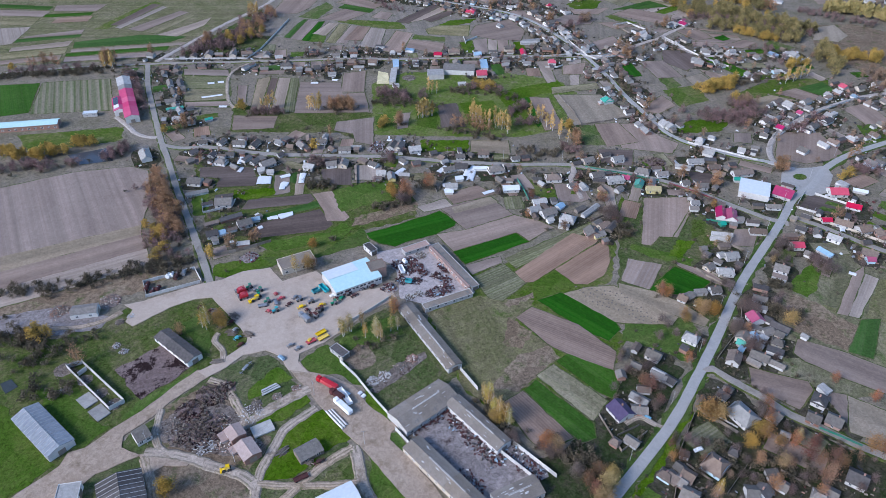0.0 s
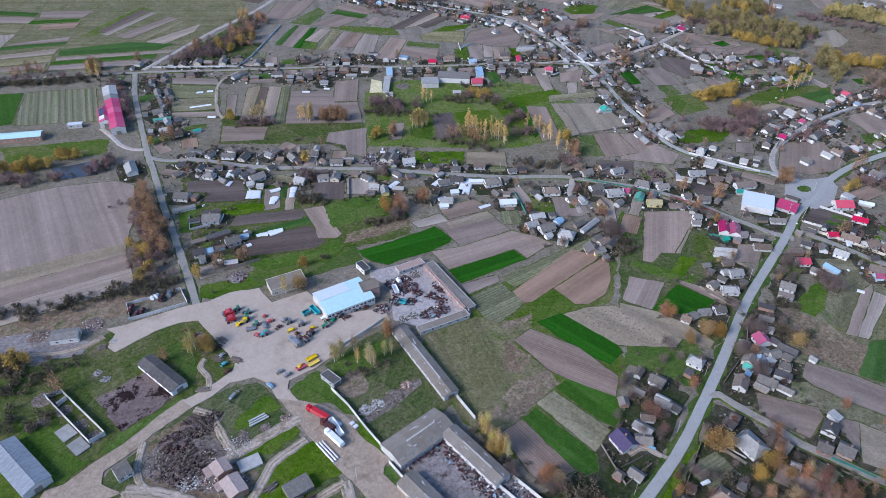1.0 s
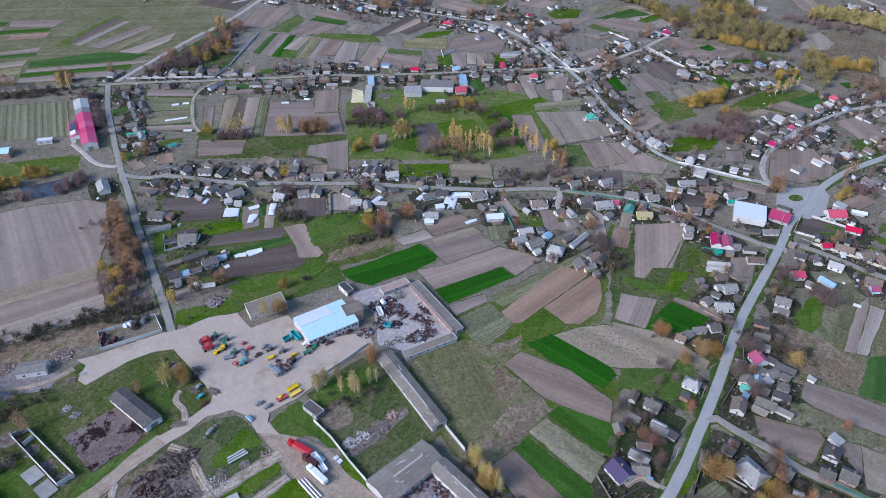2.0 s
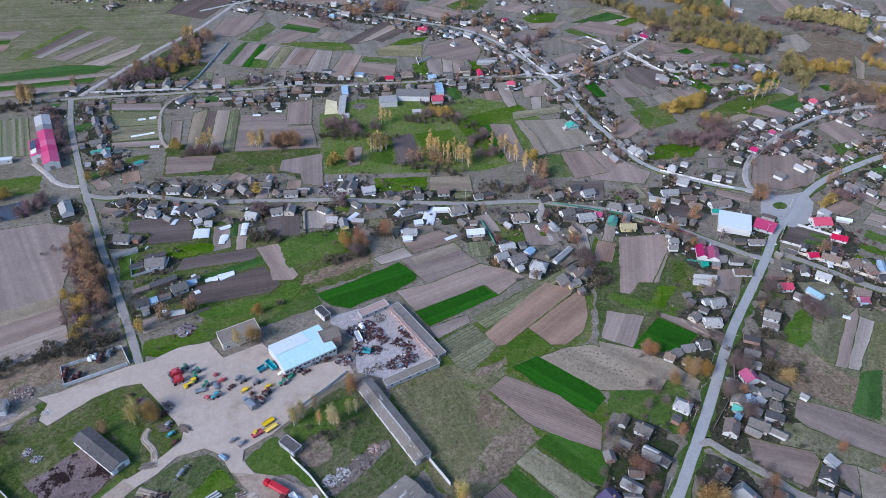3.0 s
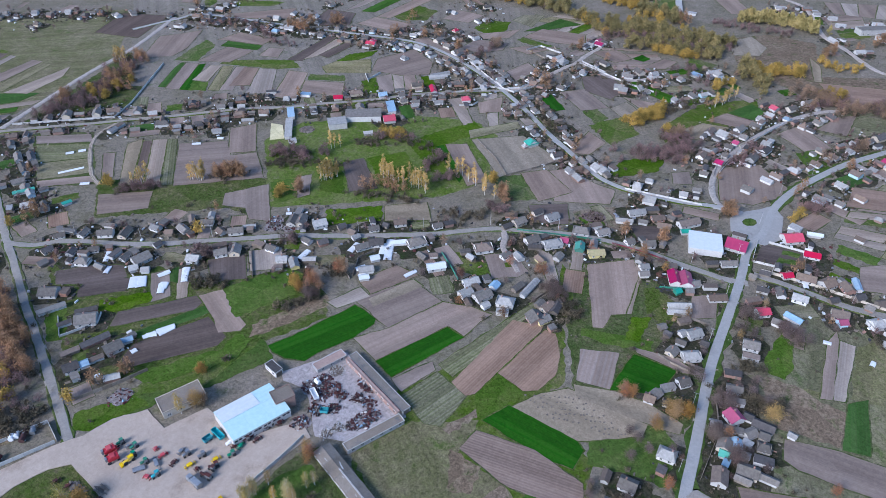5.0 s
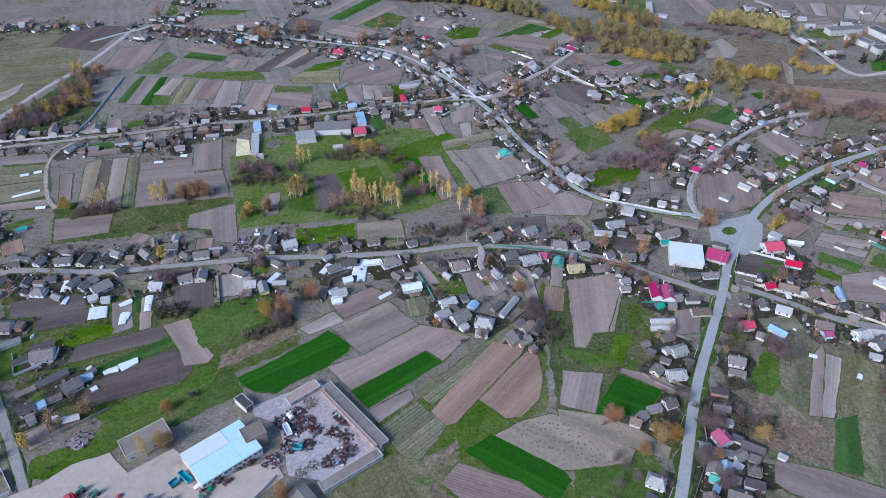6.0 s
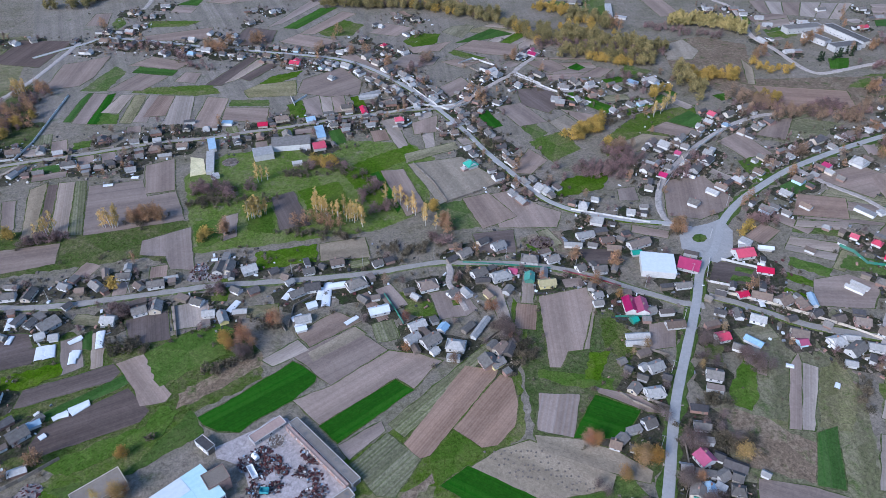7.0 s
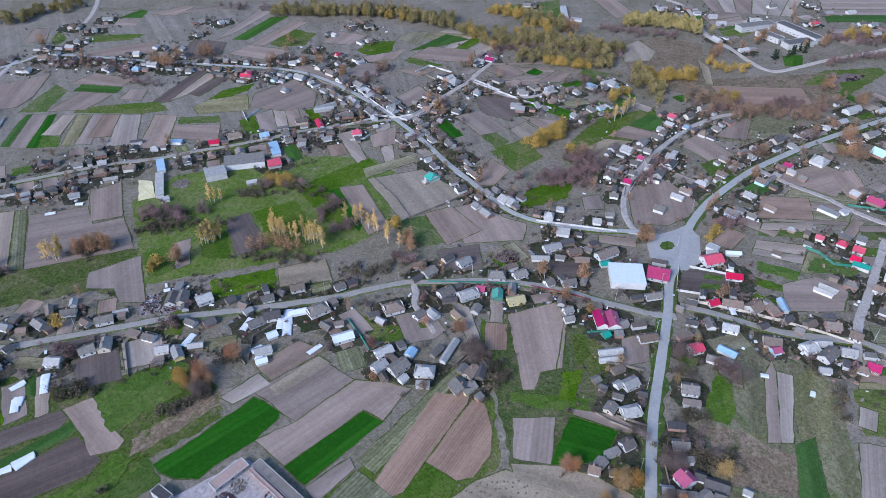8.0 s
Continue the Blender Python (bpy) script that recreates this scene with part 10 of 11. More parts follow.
tree("bare", 96.0, 210.2, 1.0, 51, 1)
tree("rust", 98.8, 213.5, 0.8, 118, 2)
tree("rust", 130.1, 218.5, 0.8, 185, 3)
tree("bare", 126.6, 217.1, 0.7, 252, 0)
tree("bare", 122.5, 213.7, 0.8, 319, 1)
tree("bare", 118.2, 215.0, 0.7, 26, 2)
tree("orange", 197.3, 215.9, 0.8, 93, 3)
tree("orange", 183.0, 188.5, 1.1, 160, 0)
tree("orange", 187.4, 186.8, 1.1, 227, 1)
tree("bare", 85.4, 240.0, 0.8, 294, 2)
tree("bare", 88.3, 232.7, 0.8, 1, 3)
tree("bare", 79.6, 222.0, 0.8, 68, 0)
tree("bare", 101.9, 222.3, 0.7, 135, 1)
tree("bare", 96.8, 234.6, 0.8, 202, 2)
tree("bare", 89.1, 213.7, 0.8, 269, 3)
tree("bare", 88.1, 245.7, 0.7, 336, 0)
tree("rust", 100.9, 183.3, 0.8, 43, 1)
tree("bare", 108.8, 190.6, 0.8, 110, 2)
tree("bare", 106.0, 193.5, 0.8, 177, 3)
tree("bare", 113.7, 190.7, 0.7, 244, 0)
tree("bare", 124.9, 187.9, 0.8, 311, 1)
tree("bare", 127.8, 182.2, 0.7, 18, 2)
tree("rust", 110.0, 182.0, 0.7, 85, 3)
tree("bare", 145.0, 183.8, 0.8, 152, 0)
tree("bare", 148.3, 174.2, 0.8, 219, 1)
tree("bare", 141.6, 168.9, 0.7, 286, 2)
tree("rust", 160.0, 191.1, 0.9, 353, 3)
tree("bare", 127.4, 174.0, 0.7, 60, 0)
tree("bare", 123.2, 175.3, 0.6, 127, 1)
tree("bare", 169.2, 169.1, 0.8, 194, 2)
tree("orange", 152.0, 166.4, 0.8, 261, 3)
tree("bare", 148.1, 219.4, 0.8, 328, 0)
tree("bare", 151.2, 200.1, 0.7, 35, 1)
tree("bare", 157.5, 197.1, 0.7, 102, 2)
tree("bare", 124.1, 196.7, 0.7, 169, 3)
tree("willow", 126.4, 269.3, 0.7, 236, 0)
tree("orange", 124.6, 270.1, 0.9, 303, 1)
tree("orange", 134.2, 279.4, 0.7, 10, 2)
tree("willow", 139.6, 279.5, 0.7, 77, 3)
tree("bare", 114.9, 264.1, 0.9, 144, 0)
tree("bare", 108.6, 255.8, 0.9, 211, 1)
tree("bare", 117.6, 257.9, 0.8, 278, 2)
tree("bare", 113.0, 268.3, 0.8, 345, 3)
tree("bare", 127.1, 256.0, 0.9, 52, 0)
tree("bare", 172.1, 286.7, 0.8, 119, 1)
tree("bare", 176.5, 282.2, 0.9, 186, 2)
tree("bare", 180.0, 275.6, 0.9, 253, 3)
tree("bare", 166.6, 279.8, 0.8, 320, 0)
tree("bare", 161.4, 282.0, 0.8, 27, 1)

# ---- machines, heaps, film ----
PAINT = {"red": skin("red_machine_paint", (0.33, 0.02, 0.03), (0.45, 0.04, 0.05), 0.45, vary=0.1, stainmix=0.3, spec=0.4), "white": FRAME,
         "yellow": skin("yellow_machine_paint", (0.55, 0.36, 0.02), (0.68, 0.46, 0.04), 0.45, vary=0.1, stainmix=0.3), "green": skin("green_machine_paint", (0.02, 0.14, 0.08), (0.04, 0.22, 0.13), 0.45, vary=0.1, stainmix=0.3),
         "teal": skin("teal_machine_paint", (0.04, 0.24, 0.27), (0.08, 0.34, 0.37), 0.5, vary=0.1, stainmix=0.3), "rust": RUST, "steel": STEEL, "blue": ROOF["b"]}
RUBBER = skin("black_dusty_rubber", (0.025, 0.025, 0.027), (0.05, 0.05, 0.05), 0.9, vary=0.1)


def wheel_mesh(rad, wid):
    bm = bmesh.new()
    tube(bm, (0, -wid / 2, 0), (0, wid / 2, 0), rad, rad, 14)
    return mesh_of("wheel", bm, RUBBER)


WHEELS = {k: wheel_mesh(k, k * 0.55) for k in (0.35, 0.5, 0.8)}


def wheels(th, L, W, rad, xs):
    for x in xs:
        for s in (-1, 1):
            part("wheel", WHEELS[rad], RUBBER, th, "", pose(x * L, s * W / 2, rad + 0.3))


def cabin(th, x0, x1, W, z0, z1, mat):
    bm = bmesh.new()
    for v in box(bm, x0, -W / 2, z0, x1, W / 2, z1, bevel=0.12):
        if v.is_valid and v.co.z > z0 + (z1 - z0) * 0.6:
            v.co.y *= 0.88
    c = part("cab", bm, mat, th)
    part("windscreen", bmbox(x0 - 0.03, -W * 0.38, z0 + (z1 - z0) * 0.45, x0 + 0.02, W * 0.38, z1 - 0.2), GLASS, c)


def machine(kind, paint, x, y, turn, L):
    p = PAINT[paint]
    word = {"truck": "{} lorry with a long body parked on the yard", "trailer": "{} box trailer parked on the yard", "combine": "{} combine harvester parked in a row", "loader": "{} wheel loader on the dusty yard",
            "tractor": "{} farm tractor parked on the yard", "implement": "{} towed farm implement standing on the yard", "flatbed": "{} flat farm wagon on the yard", "car": "{} small parked car", "tank": "{} lying fuel tank inside the compound"}[kind]
    colour = {"rust": "rusty", "steel": "grey", "teal": "teal"}.get(paint, paint)
    th = empty({"car": "car", "truck": "lorry", "tank": "fuel_tank", "implement": "farm_implement", "combine": "combine_harvester", "loader": "wheel_loader", "flatbed": "farm_wagon"}.get(kind, kind), pose(x, y, 0, 0, 0, turn), word.format(colour), {"truck": "lorry", "implement": "farm machine", "combine": "combine harvester"}.get(kind, kind))
    solid.append((x, y, math.cos(radians(turn)), math.sin(radians(turn)), L / 2, 1.2))
    g = 0.3
    if kind == "truck":
        L = max(L, 8)
        cabin(th, -L / 2, -L / 2 + 2.2, 2.4, g + 0.6, g + 2.9, p)
        part("chassis", bmbox(-L / 2 + 0.3, -0.5, g + 0.6, L / 2, 0.5, g + 0.95), STEEL, th)
        bm = bmbox(-L / 2 + 2.7, -1.25, g + 1.0, L / 2, 1.25, g + 3.0, bevel=0.06)
        part("body", bm, p, th)
        part("tarpaulin", bmbox(-L / 2 + 2.9, -1.1, g + 3.0, L / 2 - 0.2, 1.1, g + 3.12), FILM if paint == "white" else p, th)
        wheels(th, L, 2.1, 0.5, (-0.4, 0.2, 0.36))
    elif kind == "trailer":
        bm = bmesh.new()
        box(bm, -L / 2, -1.2, g + 0.9, L / 2, 1.2, g + 1.05)
        for a, b, c, d in ((-L / 2, -1.2, L / 2, -1.1), (-L / 2, 1.1, L / 2, 1.2), (-L / 2, -1.1, -L / 2 + 0.1, 1.1), (L / 2 - 0.1, -1.1, L / 2, 1.1)):
            box(bm, a, b, g + 1.05, c, d, g + 2.3)
        part("bed", bm, p, th)
        part("drawbar", bmbox(L / 2, -0.1, g + 0.6, L / 2 + 1.2, 0.1, g + 0.75), STEEL, th)
        wheels(th, L, 1.9, 0.5, (-0.3, 0.3))
    elif kind == "combine":
        part("body", bmbox(-L * 0.3, -1.4, g + 1.2, L * 0.5, 1.4, g + 3.1, bevel=0.25), p, th)
        part("grain_tank", bmbox(-L * 0.1, -1.2, g + 3.1, L * 0.25, 1.2, g + 3.6, bevel=0.1), p, th)
        cabin(th, -L * 0.46, -L * 0.3, 1.8, g + 1.5, g + 3.5, STEEL)
        part("unloading_pipe", bmbox(-L * 0.1, 1.45, g + 3.0, L * 0.5, 1.75, g + 3.25), p, th)
        wheels(th, L, 2.6, 0.8, (-0.25,))
        wheels(th, L, 2.3, 0.5, (0.38,))
    elif kind in ("tractor", "loader"):
        L = max(L, 3.8)
        part("bonnet", bmbox(-L * 0.48, -0.55, g + 0.8, -L * 0.02, 0.55, g + 1.75, bevel=0.15), p, th)
        cabin(th, -L * 0.04, L * 0.34, 1.6, g + 0.9, g + 2.8, p if kind == "loader" else STEEL)
        part("roof_panel", bmbox(-L * 0.06, -0.8, g + 2.8, L * 0.36, 0.8, g + 2.92), p, th)
        if kind == "loader":
            part("bucket", bmbox(-L * 0.72, -1.2, g + 0.3, -L * 0.5, 1.2, g + 1.2, bevel=0.1), p, th)
        wheels(th, L, 1.7, 0.8, (0.25,))
        wheels(th, L, 1.6, 0.5 if kind == "tractor" else 0.8, (-0.33,))
    elif kind == "implement":
        part("frame", bmbox(-L / 2, -0.12, g + 0.6, L / 2, 0.12, g + 0.85), p, th)
        for k in (-0.4, 0.0, 0.4):
            part("beam", bmbox(k * L - 0.12, -1.1, g + 0.5, k * L + 0.12, 1.1, g + 0.75), p, th)
        bm = bmesh.new()
        for k in (-0.4, 0.0, 0.4):
            for j in range(5):
                box(bm, k * L - 0.1, -1.0 + j * 0.5, g, k * L + 0.1, -0.9 + j * 0.5, g + 0.55)
        part("tines", bm, RUST, th)
        part("hopper", bmbox(-L * 0.25, -0.8, g + 0.85, L * 0.2, 0.8, g + 1.5, bevel=0.12), p, th)
    elif kind == "flatbed":
        part("bed", bmbox(-L / 2, -1.1, g + 0.75, L / 2, 1.1, g + 0.9), p, th)
        for s in (-1, 1):
            part("side_rail", bmbox(-L / 2, s * 1.1 - 0.08, g + 0.9, L / 2, s * 1.1 + 0.08, g + 1.25), p, th)
        wheels(th, L, 1.8, 0.35, (-0.35, 0.35))
    elif kind == "car":
        L = 4.3
        part("body", bmbox(-L / 2, -0.85, g + 0.3, L / 2, 0.85, g + 0.9, bevel=0.15), p, th)
        cabin(th, -L * 0.22, L * 0.36, 1.55, g + 0.88, g + 1.45, p)
        wheels(th, L, 1.5, 0.35, (-0.32, 0.32))
    elif kind == "tank":
        bm = bmesh.new()
        tube(bm, (-L / 2, 0, 1.5), (L / 2, 0, 1.5), 1.15, 1.15, 16)
        part("shell", bm, p, th)
        for k in (-0.3, 0.3):
            part("saddle", bmbox(k * L - 0.2, -0.9, -0.2, k * L + 0.2, 0.9, 0.7), PRECAST, th)
        part("hatch", bmbox(-0.3, -0.3, 2.55, 0.3, 0.3, 2.85, bevel=0.05), STEEL, th)
    return th


HEAPS = {"scrap": ([RUST, STEEL, RUBBER, RUBBER, BARK, RUBBER, ROOF["b"], PRECAST], "scrap_heap", "heap of rusty scrap metal and old machine parts"), "stone": ([WALL["wood"], WALL["grey"], BRICK, M["sandy"], BARK], "rubble_heap", "heap of broken concrete rubble and earth"),
         "pale": ([WALL["grey"], M["sandy"], PRECAST], "lime_heap", "heap of pale lime rubble"), "brick": ([BRICK, PRECAST, WALL["sand"]], "brick_heap", "heap of broken bricks and mortar"),
         "brush": ([LEAF["shrub"], LEAF["bare"], BARK, LEAF["shrub"], WALL["wood"], M["darkmud"]], "brushwood_heap", "heap of cut dark brushwood"), "log": ([BARK, WALL["wood"]], "log_pile", "pile of weathered logs and boards")}


def heap(kind, n, R, h, x, y):
    """Loose pieces thrown on a pile."""
    mats, name, label = HEAPS[kind]
    R, h = (R * 1.35, h * 0.6) if kind != "log" else (R, h)
    r = random.Random(int(x * 17 + y * 29))
    bm = bmesh.new()
    lie = r.uniform(0, 180)
    for i in range(n):
        d, a = R * math.sqrt(r.random()) * r.uniform(0.6, 1), r.uniform(0, 6.28)
        top = h * max(0.0, 1 - (d / R) ** 2) * r.uniform(0.3, 1) + 0.2
        k = len(bm.faces)
        if kind in ("brush", "log"):
            l, w = (r.uniform(0.5, 1.7), r.uniform(0.08, 0.36)) if kind == "brush" else (r.uniform(2.5, 4.5), 0.16)
            t = lie + r.gauss(0, 8) if kind == "log" else r.uniform(0, 360)
            m = pose(d * math.cos(a), d * math.sin(a), r.uniform(0.1, top), 0, r.uniform(-25, 25) if kind == "brush" else r.uniform(-4, 4), t)
            box(bm, -l / 2, -w, -w, l / 2, w, w, m=m)
        else:
            s = r.uniform(0.15, 0.75) if kind == "scrap" else r.uniform(0.12, 0.42)
            m = pose(d * math.cos(a), d * math.sin(a), r.uniform(0.05, top), r.uniform(-35, 35), r.uniform(-35, 35), r.uniform(0, 360))
            box(bm, -s * r.uniform(0.4, 1.4), -s * r.uniform(0.3, 0.7), -s * 0.3, s, s * 0.5, s * r.uniform(0.1, 0.5), m=m)
        bm.faces.ensure_lookup_table()
        mi = 0 if r.random() < 0.5 else r.randrange(len(mats))
        for f in bm.faces[k:]:
            f.material_index = mi
    # the mound below
    c = bm.verts.new((0, 0, h * 0.35))
    ring = [bm.verts.new((R * 0.9 * math.cos(t * 0.45) * r.uniform(0.8, 1.1), R * 0.9 * math.sin(t * 0.45) * r.uniform(0.8, 1.1), -0.1)) for t in range(14)]
    for i in range(14):
        bm.faces.new((ring[i], ring[(i + 1) % 14], c)).material_index = len(mats)
    ob = new(name, mesh_of(name, bm, [*mats, M["darkmud"] if kind == "brush" else M["yardmud"] if kind == "scrap" else M["rubble"]]))
    ob.location = (x, y, 0.2)
    return tagged(ob, label, "heap", kind="stuff")


def film(x, y, turn, L, W):
    """A low tunnel of white garden film over hoops."""
    th = empty("garden_film", pose(x, y, 0, 0, 0, turn), "low bed covered with white garden film", "garden film")
    bm = bmesh.new()
    n, k = max(2, int(L / 1.2)), 6
    r = random.Random(int(x + y * 3))
    rows = [[bm.verts.new((-L / 2 + L * i / n, -W / 2 * math.cos(math.pi * j / k), 0.3 + 0.75 * math.sin(math.pi * j / k) ** 0.5 * r.uniform(0.8, 1.05))) for j in range(k + 1)] for i in range(n + 1)]
    for a, b in zip(rows, rows[1:]):
        for j in range(k):
            bm.faces.new((a[j], b[j], b[j + 1], a[j + 1]))
    part("cover", bm, FILM, th)
    for s in (-1, 1):
        part("edge_board", bmbox(-L / 2, s * W / 2 - 0.06, -0.1, L / 2, s * W / 2 + 0.06, 0.5), WALL["wood"], th)
    return th


def manure(a, b, c, d):
    """Rows of small dark manure heaps across a stubble field."""
    bm = bmesh.new()
    r = random.Random(2)
    a, b, c, d = (Vector(p) for p in (a, b, c, d))
    for i in range(13):
        for j in range(7):
            p = a.lerp(b, i / 12).lerp(d.lerp(c, i / 12), j / 6) + Vector((r.gauss(0, 0.5), r.gauss(0, 0.5)))
            if r.random() < 0.12 or j > 4 and i < 6:
                continue
            top = bm.verts.new((p.x, p.y, 0.75))
            ring = [bm.verts.new((p.x + r.uniform(0.45, 0.75) * math.cos(t), p.y + r.uniform(0.45, 0.75) * math.sin(t), 0.1)) for t in [k * 0.898 for k in range(7)]]
            for k in range(7):
                bm.faces.new((ring[k], ring[(k + 1) % 7], top))
    return tagged(new("manure_heaps", mesh_of("manure_heaps", bm, BARK)), "rows of small dark manure heaps on stubble", "manure", kind="stuff")


POLE, ARM = mesh_of("post", bmesh.new(), WALL["grey"]), mesh_of("crossarm", bmesh.new(), STEEL)


def pole_meshes():
    bm = bmesh.new()
    tube(bm, (0, 0, -0.5), (0, 0, 8.6), 0.11, 0.07, 6)
    bm.to_mesh(POLE)
    bm.free()
    bm = bmesh.new()
    box(bm, -1.0, -0.06, 8.4, 1.0, 0.06, 8.55)
    for x in (-0.9, 0.0, 0.9):
        tube(bm, (x, 0, 8.55), (x, 0, 8.8), 0.06, 0.04, 5)
    bm.to_mesh(ARM)
    bm.free()


pole_meshes()


def pole(x, y, turn):
    th = empty("utility_pole", pose(x, y, 0, 0, 0, turn), "slim concrete utility pole with a crossarm", "pole", "utility poles")
    part("post", POLE, WALL["grey"], th)
    part("crossarm", ARM, STEEL, th)

# ---- machines, heaps and garden film ----
machine("truck", "red", -53.2, 223.1, -33, 12.0)
machine("truck", "white", -44.3, 209.5, -45, 11.4)
machine("trailer", "white", -44.1, 215.4, -56, 10.7)
machine("combine", "red", -108.7, 287.7, 29, 5.8)
machine("combine", "red", -106.3, 283.5, 28, 5.7)
machine("loader", "yellow", -99.3, 282.4, 37, 5.6)
machine("tractor", "green", -98.6, 284.7, 31, 3.4)
machine("tractor", "green", -92.8, 280.5, 26, 3.8)
machine("tractor", "green", -98.7, 289.3, 40, 2.9)
machine("tractor", "green", -104.9, 292.0, 32, 3.0)
machine("tractor", "teal", -87.0, 273.4, 34, 4.0)
machine("implement", "red", -106.8, 289.8, -34, 4.0)
machine("implement", "red", -90.4, 273.1, -24, 3.8)
machine("implement", "red", -89.5, 287.0, 39, 2.1)
machine("implement", "steel", -101.3, 289.9, 32, 2.5)
machine("flatbed", "steel", -94.6, 277.4, 18, 4.8)
machine("implement", "steel", -87.9, 279.3, -64, 8.7)
machine("truck", "steel", -70.9, 267.7, -46, 7.8)
machine("tractor", "green", -57.3, 279.7, 23, 3.0)
machine("implement", "yellow", -63.6, 278.2, 32, 4.7)
machine("implement", "yellow", -74.0, 276.7, 36, 5.2)
machine("tractor", "rust", -66.4, 270.0, -36, 6.9)
machine("tractor", "rust", -63.7, 274.9, 24, 3.4)
machine("implement", "rust", -70.8, 274.3, 39, 2.4)
machine("tractor", "steel", -76.1, 282.3, 36, 2.7)
machine("tractor", "steel", -69.6, 280.8, 24, 3.0)
machine("trailer", "teal", -64.1, 291.0, -49, 7.0)
machine("trailer", "teal", -68.3, 289.0, 39, 4.0)
machine("implement", "rust", -56.5, 283.9, 29, 3.7)
machine("tractor", "rust", -51.7, 286.8, 17, 4.0)
machine("implement", "rust", -47.2, 286.3, 39, 4.8)
machine("tractor", "rust", -42.1, 293.5, 42, 3.5)
machine("flatbed", "yellow", -61.0, 257.3, 42, 5.7)
machine("flatbed", "yellow", -59.4, 254.0, 42, 6.0)
machine("flatbed", "red", -65.0, 251.2, 38, 5.1)
machine("loader", "yellow", -88.3, 176.4, 19, 3.4)
machine("car", "blue", -77.7, 239.9, -41, 3.4)
machine("car", "white", 262.8, 381.4, -42, 2.4)
machine("car", "white", 109.5, 188.4, 22, 2.4)
machine("tank", "rust", -146.8, 301.7, 88, 7.4)
machine("tank", "white", -151.7, 300.9, 90, 2.9)
machine("tank", "white", -149.9, 301.9, 90, 3.0)
machine("tank", "steel", -143.9, 303.4, 95, 3.0)
machine("tank", "rust", -160.1, 291.4, 95, 6.2)
machine("tank", "rust", -155.7, 287.9, 81, 3.8)
machine("tank", "rust", -153.6, 289.8, 81, 3.8)
machine("implement", "rust", -50.7, 180.6, 35, 5.0)
machine("flatbed", "rust", -57.1, 172.7, 32, 6.2)
machine("implement", "steel", -93.4, 233.1, 66, 8.8)
machine("car", "white", -58.5, 286.4, 29, 2.1)
machine("tractor", "rust", -64.6, 273.7, -33, 3.1)
heap("scrap", 90, 5.0, 1.6, 7.7, 203.9)
heap("scrap", 90, 5.0, 1.8, 11.6, 197.8)
heap("scrap", 90, 5.0, 1.8, 15.6, 192.4)
heap("scrap", 90, 5.0, 1.6, 19.5, 186.6)
heap("scrap", 70, 4.0, 1.5, 23.1, 183.2)
heap("scrap", 60, 4.0, 1.3, -9.0, 201.9)
heap("scrap", 60, 4.0, 1.3, -3.3, 204.4)
heap("scrap", 60, 4.0, 1.3, 2.2, 210.3)
heap("scrap", 40, 3.0, 1.0, -12.7, 198.7)
heap("scrap", 50, 4.0, 1.0, 9.2, 174.0)
heap("scrap", 50, 4.0, 1.0, 13.7, 169.5)
heap("scrap", 50, 4.0, 1.3, 35.3, 181.1)
heap("scrap", 50, 4.0, 1.3, 39.6, 177.0)
heap("scrap", 50, 4.0, 1.4, 29.8, 186.7)
heap("scrap", 40, 3.0, 1.0, -53.4, 293.7)
heap("scrap", 40, 3.0, 1.0, -44.4, 296.7)
heap("stone", 120, 6.0, 1.5, -117.5, 197.6)
heap("brush", 160, 7.0, 2.4, -110.7, 195.6)
heap("brush", 160, 7.0, 2.6, -104.0, 193.5)
heap("brush", 140, 7.0, 2.2, -101.2, 198.7)
heap("brush", 120, 6.0, 2.0, -111.6, 207.1)
heap("brush", 120, 6.0, 2.0, -105.0, 215.7)
heap("brush", 90, 5.0, 1.8, -100.9, 219.8)
heap("pale", 120, 4.0, 1.5, -100.8, 188.2)
heap("pale", 130, 5.0, 1.0, -84.8, 206.1)
heap("pale", 150, 2.8, 0.8, -32.3, 226.0)
heap("pale", 150, 3.0, 0.9, -27.0, 229.0)
heap("stone", 150, 2.8, 1.0, -20.0, 235.0)
heap("brick", 150, 2.8, 1.0, -14.5, 240.5)
heap("brick", 120, 5.0, 1.4, -90.9, 189.8)
heap("brick", 120, 5.0, 1.2, -81.8, 187.0)
heap("brick", 90, 4.0, 1.0, -94.8, 195.7)
heap("stone", 60, 2.2, 0.7, -84.0, 212.0)
heap("stone", 60, 2.0, 0.7, -75.5, 216.1)
heap("brick", 60, 2.0, 0.6, -67.5, 221.0)
heap("brick", 120, 5.0, 1.2, -199.3, 271.8)
heap("brick", 120, 5.0, 1.2, -176.2, 280.5)
heap("log", 24, 2.4, 1.2, -97.3, 256.3)
heap("log", 24, 2.4, 1.2, -111.8, 263.1)
heap("log", 24, 2.4, 1.0, -116.4, 269.4)
heap("log", 24, 2.4, 1.0, -108.1, 237.5)
heap("log", 24, 2.4, 1.2, -67.1, 185.7)
heap("log", 24, 2.4, 1.2, -55.7, 181.6)
heap("log", 24, 2.4, 1.2, -107.6, 269.5)
heap("log", 24, 2.4, 1.2, -118.8, 272.5)
heap("log", 24, 2.4, 1.2, -106.1, 257.6)
heap("scrap", 50, 5.0, 1.2, -110.6, 318.9)
heap("scrap", 50, 4.0, 1.2, -47.4, 453.8)
heap("scrap", 60, 5.0, 1.2, -48.8, 447.2)
heap("scrap", 40, 4.0, 1.2, -38.8, 444.0)
heap("brush", 90, 6.0, 1.6, 148.6, 431.2)
